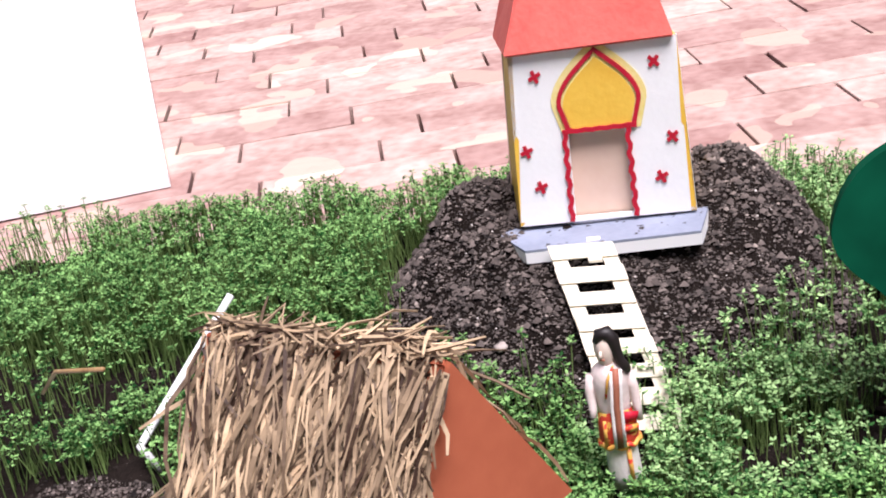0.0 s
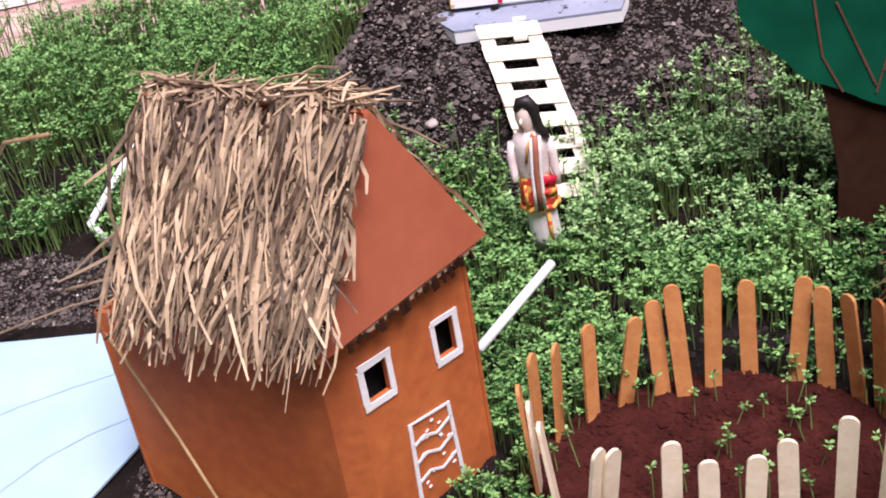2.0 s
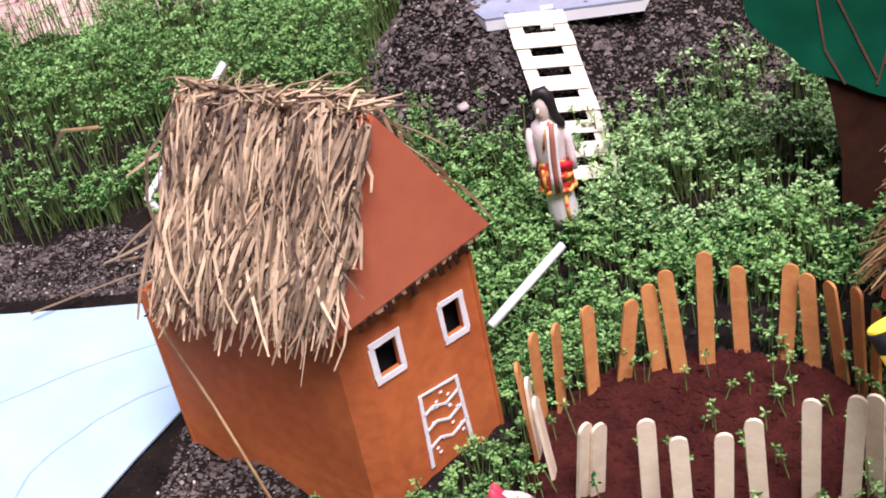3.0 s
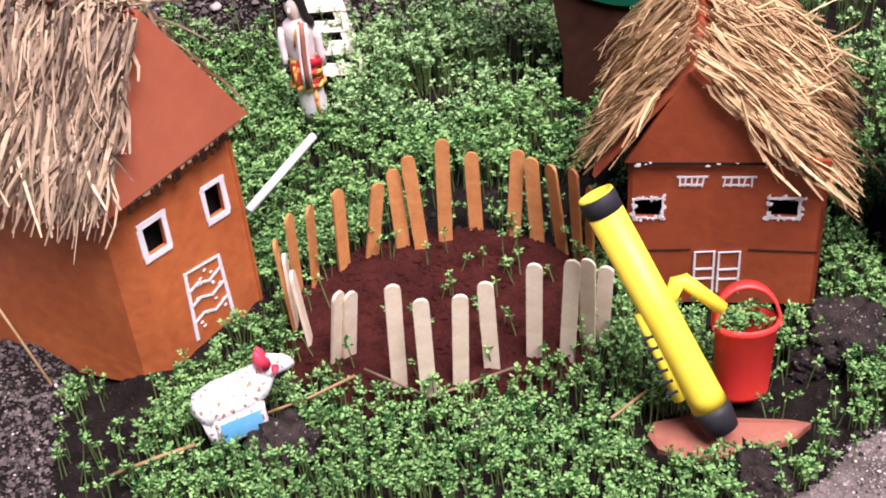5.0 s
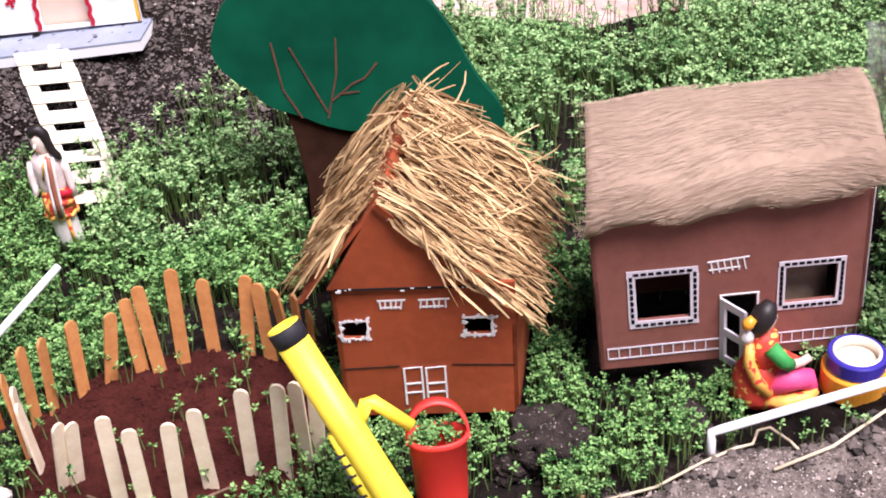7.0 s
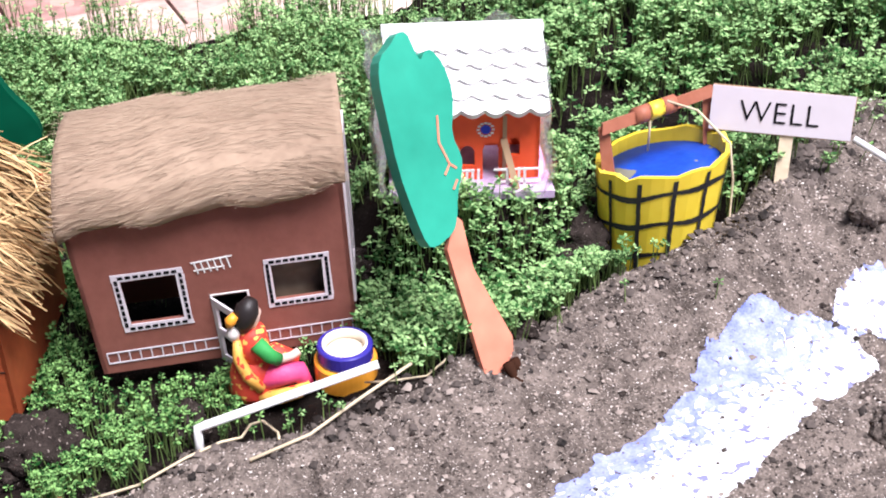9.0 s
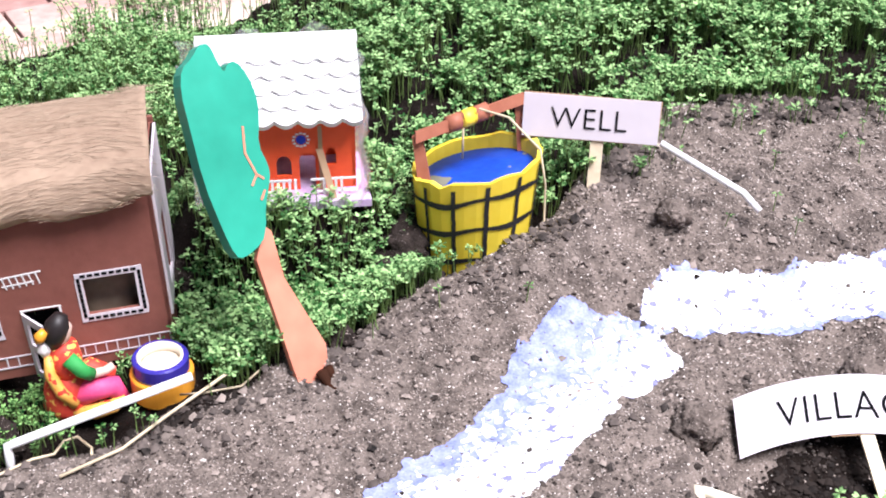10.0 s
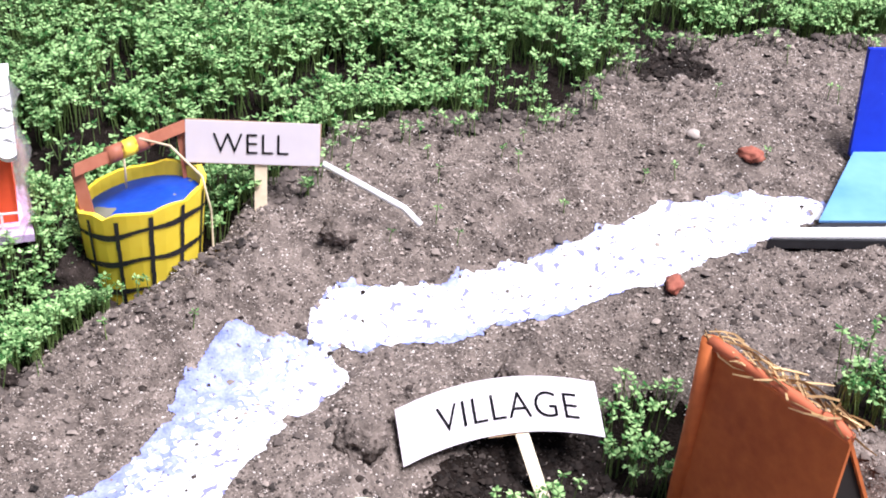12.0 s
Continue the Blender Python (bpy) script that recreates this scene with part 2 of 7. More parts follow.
fl.new(shine.outputs[0], veil.inputs[1])
fl.new(haze.outputs[0], veil.inputs[2])
fl.new(clear.outputs[0], both.inputs[1])
fl.new(veil.outputs[0], both.inputs[2])
fl.new(both.outputs[0], fn["Material Output"].inputs["Surface"])


# ---- building helpers ----
def thing(name, at, label, category, group="", kind="", turn=0):
    ob = new(name)
    ob.empty_display_size = 0.02
    ob.matrix_world = pose(*at, 0, 0, turn)
    return tagged(ob, label, category, group, kind)


def mesh_object(name, bm, mats, smooth=False):
    me = bpy.data.meshes.new(name)
    bm.to_mesh(me)
    bm.free()
    for m in mats if isinstance(mats, (list, tuple)) else [mats]:
        me.materials.append(m)
    if smooth:
        me.polygons.foreach_set("use_smooth", [True] * len(me.polygons))
    return new(name, me)


def part(name, bm, mats, parent=None, label="", smooth=False):
    ob = mesh_object(name, bm, mats, smooth)
    ob.parent = parent
    return tagged(ob, label)


def faces(bm, points, loops, index=0):
    vs = [bm.verts.new(p) for p in points]
    for loop in loops:
        bm.faces.new([vs[i] for i in loop]).material_index = index
    return vs


def prism(bm, points, push, index=0):
    """A flat outline pushed along a vector into a solid."""
    n, push = len(points), Vector(push)
    pts = [Vector(p) for p in points]
    faces(bm, pts + [p + push for p in pts], [tuple(range(n))[::-1], tuple(range(n, 2 * n))] + [(i, (i + 1) % n, n + (i + 1) % n, n + i) for i in range(n)], index)


def box(bm, c, size, m=None, bevel=0.0, index=0):
    x, y, z = (s / 2 for s in size)
    pts = [Vector((a * x, b * y, d * z)) + Vector(c) for d in (-1, 1) for a, b in ((-1, -1), (1, -1), (1, 1), (-1, 1))]
    vs = faces(bm, [m @ p if m else p for p in pts], [(3, 2, 1, 0), (4, 5, 6, 7)] + [(i, (i + 1) % 4, 4 + (i + 1) % 4, 4 + i) for i in range(4)], index)
    if bevel:
        es = list({e for v in vs for e in v.link_edges})
        bmesh.ops.bevel(bm, geom=es, offset=bevel, segments=2, affect="EDGES", profile=0.6)


def tube(bm, path, radii, sides=8, caps=True, index=0):
    """A round tube along points; radii is one number or one for each point."""
    path = [Vector(p) for p in path]
    radii = [radii] * len(path) if isinstance(radii, (int, float)) else radii
    rings, side = [], None
    for i, p in enumerate(path):
        d = (path[min(i + 1, len(path) - 1)] - path[max(i - 1, 0)]).normalized()
        side = d.orthogonal().normalized() if side is None else (side - d * side.dot(d)).normalized()
        up = d.cross(side)
        rings.append([bm.verts.new(p + radii[i] * (math.cos(a) * side + math.sin(a) * up)) for a in (2 * math.pi * k / sides for k in range(sides))])
    for a, b in zip(rings, rings[1:]):
        for k in range(sides):
            bm.faces.new((a[k], a[(k + 1) % sides], b[(k + 1) % sides], b[k])).material_index = index
    if caps:
        bm.faces.new(rings[0][::-1]).material_index = index
        bm.faces.new(rings[-1]).material_index = index


def lathe(bm, profile, sides=24, squash=(1, 1), index=0, close=False):
    rings = [[bm.verts.new((r * squash[0] * math.cos(a), r * squash[1] * math.sin(a), z)) for a in (2 * math.pi * k / sides for k in range(sides))] for r, z in profile]
    pairs = list(zip(rings, rings[1:])) + ([(rings[-1], rings[0])] if close else [])
    for a, b in pairs:
        for k in range(sides):
            bm.faces.new((a[k], a[(k + 1) % sides], b[(k + 1) % sides], b[k])).material_index = index
    if not close:
        bm.faces.new(rings[0][::-1]).material_index = index
        bm.faces.new(rings[-1]).material_index = index


def panel(bm, o, a, h, holes, inward, index=0):
    """An upright wall from o along a, h high, with holes (u0, u1, z0, z1) in metres; inward is the thickness vector."""
    o, a, t = Vector(o), Vector(a), Vector(inward)
    w, ad = a.length, a.normalized()
    us = sorted({0.0, w, *(q for q in (x for hh in holes for x in hh[:2]))})
    zs = sorted({0.0, h, *(x for hh in holes for x in hh[2:])})
    grid = {}

    def vert(i, j, k):
        if (i, j, k) not in grid:
            grid[i, j, k] = bm.verts.new(o + ad * us[i] + Vector((0, 0, zs[j])) + t * k)
        return grid[i, j, k]

    def solid(i, j):
        if not (0 <= i < len(us) - 1 and 0 <= j < len(zs) - 1):
            return False
        u, z = (us[i] + us[i + 1]) / 2, (zs[j] + zs[j + 1]) / 2
        return not any(h0 < u < h1 and z0 < z < z1 for h0, h1, z0, z1 in holes)

    for i in range(len(us) - 1):
        for j in range(len(zs) - 1):
            if not solid(i, j):
                continue
            bm.faces.new((vert(i, j, 0), vert(i + 1, j, 0), vert(i + 1, j + 1, 0), vert(i, j + 1, 0))).material_index = index
            bm.faces.new((vert(i, j + 1, 1), vert(i + 1, j + 1, 1), vert(i + 1, j, 1), vert(i, j, 1))).material_index = index
            for di, dj, e in ((-1, 0, ((i, j + 1), (i, j))), (1, 0, ((i + 1, j), (i + 1, j + 1))), (0, -1, ((i, j), (i + 1, j))), (0, 1, ((i + 1, j + 1), (i, j + 1)))):
                if not solid(i + di, j + dj):
                    (p, q), (r, s) = e
                    bm.faces.new((vert(p, q, 0), vert(p, q, 1), vert(r, s, 1), vert(r, s, 0))).material_index = index


def ring(bm, o, ad, n, u0, u1, z0, z1, wide, proud, rng, wob=0.0008, index=0):
    """A hand-painted rectangular border on a wall: four thick strokes with uneven edges."""
    o, ad, n = Vector(o), Vector(ad).normalized(), Vector(n).normalized()
    for (a0, b0), (a1, b1) in (((u0 - wide, z0 - wide), (u1 + wide, z0)), ((u0 - wide, z1), (u1 + wide, z1 + wide)), ((u0 - wide, z0), (u0, z1)), ((u1, z0), (u1 + wide, z1))):
        j = lambda: rng.uniform(-wob, wob)
        pts = [(a0 + j(), b0 + j()), (a1 + j(), b0 + j()), (a1 + j(), b1 + j()), (a0 + j(), b1 + j())]
        prism(bm, [o + ad * u + Vector((0, 0, z)) + n * 0.0002 for u, z in pts], n * proud, index)


def stroke(bm, pts, wide, n, proud, index=0):
    """A painted line of even width along points on a wall with normal n."""
    n = Vector(n).normalized()
    pts = [Vector(p) for p in pts]
    rows = []
    for i, p in enumerate(pts):
        d = (pts[min(i + 1, len(pts) - 1)] - pts[max(i - 1, 0)]).normalized()
        s = d.cross(n).normalized() * wide / 2
        p = p - d * wide * 0.3 if i == 0 else p + d * wide * 0.3 if i == len(pts) - 1 else p
        rows.append([bm.verts.new(q) for q in (p - s, p + s, p + s + n * proud, p - s + n * proud)])
    for a, b in zip(rows, rows[1:]):
        for k in range(4):
            bm.faces.new((a[k], b[k], b[(k + 1) % 4], a[(k + 1) % 4])).material_index = index
    bm.faces.new(rows[0]).material_index = index
    bm.faces.new(rows[-1][::-1]).material_index = index


def straw(bm, p0, p1, r, rng, bend=0.004, index=0):
    """One flattened dry stalk from p0 to p1."""
    p0, p1 = Vector(p0), Vector(p1)
    d = p1 - p0
    bend = min(bend, 0.09 * d.length)
    off = Vector((rng.gauss(0, bend), rng.gauss(0, bend), rng.gauss(0, bend * 0.6)))
    tube(bm, [p0, p0 + d * 0.35 + off, p0 + d * 0.7 + off * 0.8, p1], [r, r, r * 0.9, r * 0.55], 3, True, index)


def hashed(i, j, seed):
    v = np.sin(i * 127.1 + j * 311.7 + seed * 74.7) * 43758.5453
    return v - np.floor(v)


def rough(x, y, scale, seed=0):
    """Smooth value noise from -1 to 1 on arrays."""
    x, y = np.asarray(x, float) * scale, np.asarray(y, float) * scale
    i, j = np.floor(x), np.floor(y)
    u, v = x - i, y - j
    u, v = u * u * (3 - 2 * u), v * v * (3 - 2 * v)
    top = hashed(i, j, seed) * (1 - u) + hashed(i + 1, j, seed) * u
    low = hashed(i, j + 1, seed) * (1 - u) + hashed(i + 1, j + 1, seed) * u
    return 2 * (top * (1 - v) + low * v) - 1


def rise(a, b, x):
    t = np.clip((np.asarray(x, float) - a) / (b - a), 0, 1)
    return t * t * (3 - 2 * t)


# ---- the bed: heights and where the sprouts grow ----
EDGE_X = [-1.0, -0.45, -0.36, -0.25, -0.235, -0.2, 0.1, 0.2, 0.24, 0.285, 0.325, 0.36, 0.41, 0.47, 0.51, 0.55, 0.585, 0.63, 0.663, 0.74, 0.786, 0.82, 0.86, 0.92, 0.97, 1.03, 1.1, 1.154, 1.21, 1.26, 1.35, 1.395, 1.5, 1.8]
EDGE_Y = [0.26, 0.24, 0.16, -0.06, -0.17, -0.32, -0.29, -0.22, -0.19, -0.15, -0.14, -0.128, -0.13, -0.135, -0.135, -0.12, -0.12, -0.105, -0.088, -0.075, -0.055, -0.03, -0.01, 0.04, 0.038, 0.008, -0.004, 0.012, 0.05, 0.085, 0.09, 0.045, 0.012, -0.02]
BACK_X, BACK_Y = [-0.95, -0.65, -0.37, 0.07, 0.4, 0.85, 1.85], [0.6, 0.63, 0.675, 0.59, 0.505, 0.47, 0.45]


RIVER_A = [(0.535, -0.333, 0.05), (0.595, -0.29, 0.048), (0.645, -0.258, 0.038), (0.672, -0.242, 0.039), (0.707, -0.222, 0.04), (0.744, -0.192, 0.045), (0.758, -0.195, 0.036), (0.782, -0.194, 0.026), (0.803, -0.204, 0.01)]
RIVER_B = [(0.812, -0.166, 0.017), (0.842, -0.163, 0.027), (0.901, -0.179, 0.024), (0.947, -0.181, 0.028), (1.006, -0.204, 0.034), (1.055, -0.209, 0.042), (1.114, -0.206, 0.048), (1.163, -0.206, 0.036), (1.231, -0.21, 0.02)]


def inside(line, x, y):
    """How far inside a band of given half widths, negative outside."""
    best = np.full(np.shape(x), -9.0)
    for (x0, y0, w0), (x1, y1, w1) in zip(line, line[1:]):
        dx, dy = x1 - x0, y1 - y0
        t = np.clip(((x - x0) * dx + (y - y0) * dy) / (dx * dx + dy * dy), 0, 1)
        best = np.maximum(best, w0 + t * (w1 - w0) - np.hypot(x - x0 - t * dx, y - y0 - t * dy))
    return best


HEAP = 0.081


def mound(x, y):
    r = np.hypot((x + 0.104) / 0.205, (y - 0.428) / 0.178)
    heap = 0.05 * np.exp(-((x - 0.03) ** 2 + (y - 0.428) ** 2) / 0.06 ** 2) + 0.02 * np.exp(-((x + 0.225) ** 2 + (y - 0.438) ** 2) / 0.04 ** 2)
    lumpy = 0.012 * rough(x, y, 42, 61) + 0.007 * rough(x, y, 105, 62)
    return (0.088 + heap + lumpy * rise(0.3, 0.7, r)) * (1 - rise(0.4, 1.06, r))


def grassy(x, y):
    """1 where sprouts grow, 0 on bare soil."""
    x, y = np.asarray(x, float), np.asarray(y, float)
    front = np.interp(x, EDGE_X, EDGE_Y) + 0.012 * rough(x, y, 22, 5)
    g = rise(-0.006, 0.02, y - front)
    g = g * (1 - rise(0.004, 0.03, mound(x, y) + 0.006 * rough(x, y, 30, 6)))
    g = np.where(np.hypot(x / 0.104, (y + 0.041) / 0.082) < 1, 0.0, g)
    lawn = np.maximum(1 - np.hypot((x - 0.99) / 0.036, (y + 0.345) / 0.05), np.maximum(1 - np.hypot((x - 1.1) / 0.035, (y + 0.425) / 0.035), 1 - np.hypot((x - 0.875) / 0.035, (y + 0.352) / 0.014)))
    return np.maximum(g, rise(0.0, 0.25, lawn + 0.2 * rough(x, y, 40, 9)))


def soil_height(x, y):
    x, y = np.asarray(x, float), np.asarray(y, float)
    bank = rise(-0.2, -0.09, y)
    h = 0.03 * rise(0.36, 0.56, x) - 0.005 * rise(0.1, 0.16, x) * (1 - rise(0.4, 0.5, x)) * (1 - rise(-0.1, -0.02, y)) + 0.012 * rise(0.6, 0.8, x) + 0.042 * bank * rise(0.63, 0.74, x) + 0.036 * rise(0.9, 1.06, x) * (1 - 0.8 * bank) + 0.03 * rise(0.24, 0.5, y) * (1 - rise(0.1, 0.5, x)) + mound(x, y)
    h = h - 0.010 * grassy(x, y) + 0.012 * (1 - rise(-0.02, 0.05, np.abs(y - np.interp(x, EDGE_X, EDGE_Y)))) * rise(0.3, 0.4, x)
    h = h - 0.05 * rise(0.0, 0.07, -0.245 - y) * rise(0.74, 0.82, x) * (1 - rise(0.98, 1.06, x))
    calm = 1 - 0.85 * rise(-0.012, 0.006, np.maximum(inside(RIVER_A, x, y), inside(RIVER_B, x, y)))
    h = h + 0.007 * rough(x, y, 9, 1) + 0.0055 * rough(x, y, 27, 2) * (0.4 + 0.6 * calm) + (0.0036 * rough(x, y, 62, 3) + 0.0026 * rough(x, y, 125, 4)) * calm
    knoll = 1 - rise(0.88, 1.35, np.hypot((x - 0.588) / 0.085, (y - 0.031) / 0.06))
    h = h * (1 - knoll) + (HEAP + 0.003 * rough(x, y, 60, 71)) * knoll
    h = h - 0.024 * (1 - rise(0.5, 1.15, np.hypot((x - 0.728) / 0.075, (y + 0.045) / 0.06)))
    h = h - 0.012 * (1 - rise(0.6, 1.2, np.hypot((x + 0.22) / 0.1, (y + 0.09) / 0.06)))
    pen = 1 - rise(0.8, 1.1, np.hypot(x / 0.11, (y + 0.041) / 0.09))
    h = h * (1 - pen) + pen * (0.0 + 0.003 * rough(x, y, 40, 7) + 0.0012 * rough(x, y, 120, 8))
    flat = (1 - rise(-0.35, -0.3, x)) * (1 - rise(0.15, 0.2, y))
    h = h * (1 - flat) - 0.003 * flat
    h = h - 0.011 * (1 - rise(0.6, 1.1, np.hypot((x + 0.272) / 0.075, (y + 0.042) / 0.045)))
    far = rise(0.0, 0.05, y - np.interp(x, BACK_X, BACK_Y))
    return h * (1 - far) - 0.035 * far


def ground_z(x, y):
    return float(soil_height(x, y))


# ---- ground, bed, pavement ----
rng = random.Random(7)
bm = bmesh.new()
faces(bm, [(-60, -60, -0.045), (60, -60, -0.045), (60, 60, -0.045), (-60, 60, -0.045)], [(0, 1, 2, 3)])
ground = tagged(mesh_object("ground", bm, JOINT), "sandy ground under the brick pavement", "ground", kind="structure")


def sheet(name, xs, ys, height, keep=None, choose=None):
    """A height field over a grid, with one material index for each cell."""
    gx, gy = np.meshgrid(xs, ys)
    z = height(gx, gy)
    nx, ny = len(xs), len(ys)
    me = bpy.data.meshes.new(name)
    i, j = np.meshgrid(np.arange(nx - 1), np.arange(ny - 1))
    a = (j * nx + i).ravel()
    quads = np.stack([a, a + 1, a + nx + 1, a + nx], 1)
    cx, cy = gx[:-1, :-1].ravel() + (xs[1] - xs[0]) / 2, gy[:-1, :-1].ravel() + (ys[1] - ys[0]) / 2
    index = choose(cx, cy) if choose else np.zeros(len(quads), int)
    if keep is not None:
        sel = keep(cx, cy)
        quads, index = quads[sel], index[sel]
    co = np.stack([gx.ravel(), gy.ravel(), z.ravel()], 1)
    used = np.unique(quads)
    back = np.zeros(len(co), int)
    back[used] = np.arange(len(used))
    me.from_pydata(co[used].tolist(), [], back[quads].tolist())
    me.polygons.foreach_set("material_index", index.astype(np.int32))
    me.polygons.foreach_set("use_smooth", np.ones(len(quads), bool))
    me.update()
    return new(name, me)


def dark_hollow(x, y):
    """1 in the dark hollow under the village sign, on dark soil beside the well, and on damp soil by the pipe and at
    the gap in the far sprouts.
    """
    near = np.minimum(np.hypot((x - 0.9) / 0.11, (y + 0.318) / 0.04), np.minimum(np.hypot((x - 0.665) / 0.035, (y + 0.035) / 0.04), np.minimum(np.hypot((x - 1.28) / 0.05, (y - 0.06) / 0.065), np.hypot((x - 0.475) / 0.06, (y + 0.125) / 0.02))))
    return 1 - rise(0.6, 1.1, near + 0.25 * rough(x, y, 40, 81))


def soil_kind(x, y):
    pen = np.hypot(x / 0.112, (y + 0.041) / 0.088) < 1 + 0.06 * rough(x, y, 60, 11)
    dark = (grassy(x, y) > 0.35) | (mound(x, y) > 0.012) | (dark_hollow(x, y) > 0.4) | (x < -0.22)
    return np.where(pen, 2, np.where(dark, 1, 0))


bed = sheet("soil_bed", np.arange(-0.95, 1.85, 0.004), np.arange(-0.62, 0.74, 0.004), soil_height, choose=soil_kind)
for m in (SOIL, DARK_SOIL, RED_SOIL):
    bed.data.materials.append(m)
tagged(bed, "uneven bed of crumbly dark potting soil", "soil", kind="structure")

# river of white powder on the soil
def river(line, mats, label, tint):
    keep = lambda x, y: inside(line, x, y) + 0.006 * rough(x, y, 60, 21) + 0.0022 * rough(x, y, 170, 22) + 0.0008 * rough(x, y, 420, 23) > 0.002
    x0, x1 = min(p[0] for p in line) - 0.06, max(p[0] for p in line) + 0.06
    y0, y1 = min(p[1] for p in line) - 0.07, max(p[1] for p in line) + 0.07
    ob = sheet("river", np.arange(x0, x1, 0.001), np.arange(y0, y1, 0.001), lambda x, y: soil_height(x, y) + 0.0012, keep, tint)
    for m in mats:
        ob.data.materials.append(m)
    return tagged(ob, label, "river", kind="structure")


river(RIVER_A, (RIVER_WHITE, RIVER_BLUE), "dried river of white powder with blue specks on soil",
      lambda x, y: (y + 0.258 - (x - 0.645) * 0.526 > 0.014 + 0.014 * rough(x, y, 45, 31) + 0.02 * rough(x, y, 190, 33) + 0.02 * rough(x, y, 420, 34)).astype(int))
river(RIVER_B, (RIVER_WHITE, RIVER_BLUE), "bright white powder stream winding across the soil", lambda x, y: (inside(RIVER_B, x, y) < 0.002 + 0.006 * rough(x, y, 50, 32) + 0.004 * rough(x, y, 200, 35)).astype(int))

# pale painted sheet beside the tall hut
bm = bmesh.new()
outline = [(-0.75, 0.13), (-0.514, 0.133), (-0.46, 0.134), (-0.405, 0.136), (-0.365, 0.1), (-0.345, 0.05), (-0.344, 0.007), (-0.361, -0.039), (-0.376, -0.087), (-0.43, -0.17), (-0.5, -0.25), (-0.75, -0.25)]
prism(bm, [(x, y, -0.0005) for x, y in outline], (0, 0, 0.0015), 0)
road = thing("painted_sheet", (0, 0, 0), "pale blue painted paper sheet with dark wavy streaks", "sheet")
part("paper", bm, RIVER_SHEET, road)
z = 0.0012
STREAK = material("grey_blue_streak", (0.24, 0.36, 0.46), (0.36, 0.5, 0.59), 60, 0.6)
for line in ([(-0.492, 0.02), (-0.472, 0.033), (-0.44, 0.056), (-0.408, 0.073), (-0.376, 0.088)], [(-0.432, -0.075), (-0.431, -0.05), (-0.423, -0.03), (-0.401, 0.003), (-0.379, 0.023), (-0.356, 0.037)]):
    bm = bmesh.new()
    stroke(bm, [(x, y, z) for x, y in line], 0.0016, (0, 0, 1), 0.0003)
    part("streak", bm, STREAK, road, "grey blue brushed streak")

# white board lying on the pavement
bm = bmesh.new()
prism(bm, [(-0.638, 0.915, -0.01), (-1.128, 2.2, -0.01), (-2.7, 2.2, -0.01), (-2.7, 0.74, -0.01), (-1.15, 0.76, -0.01)][::-1], (0, 0, 0.018))
board = tagged(part("white_board", bm, WHITE_BOARD), "plain white foam board lying on the brick pavement", "board")

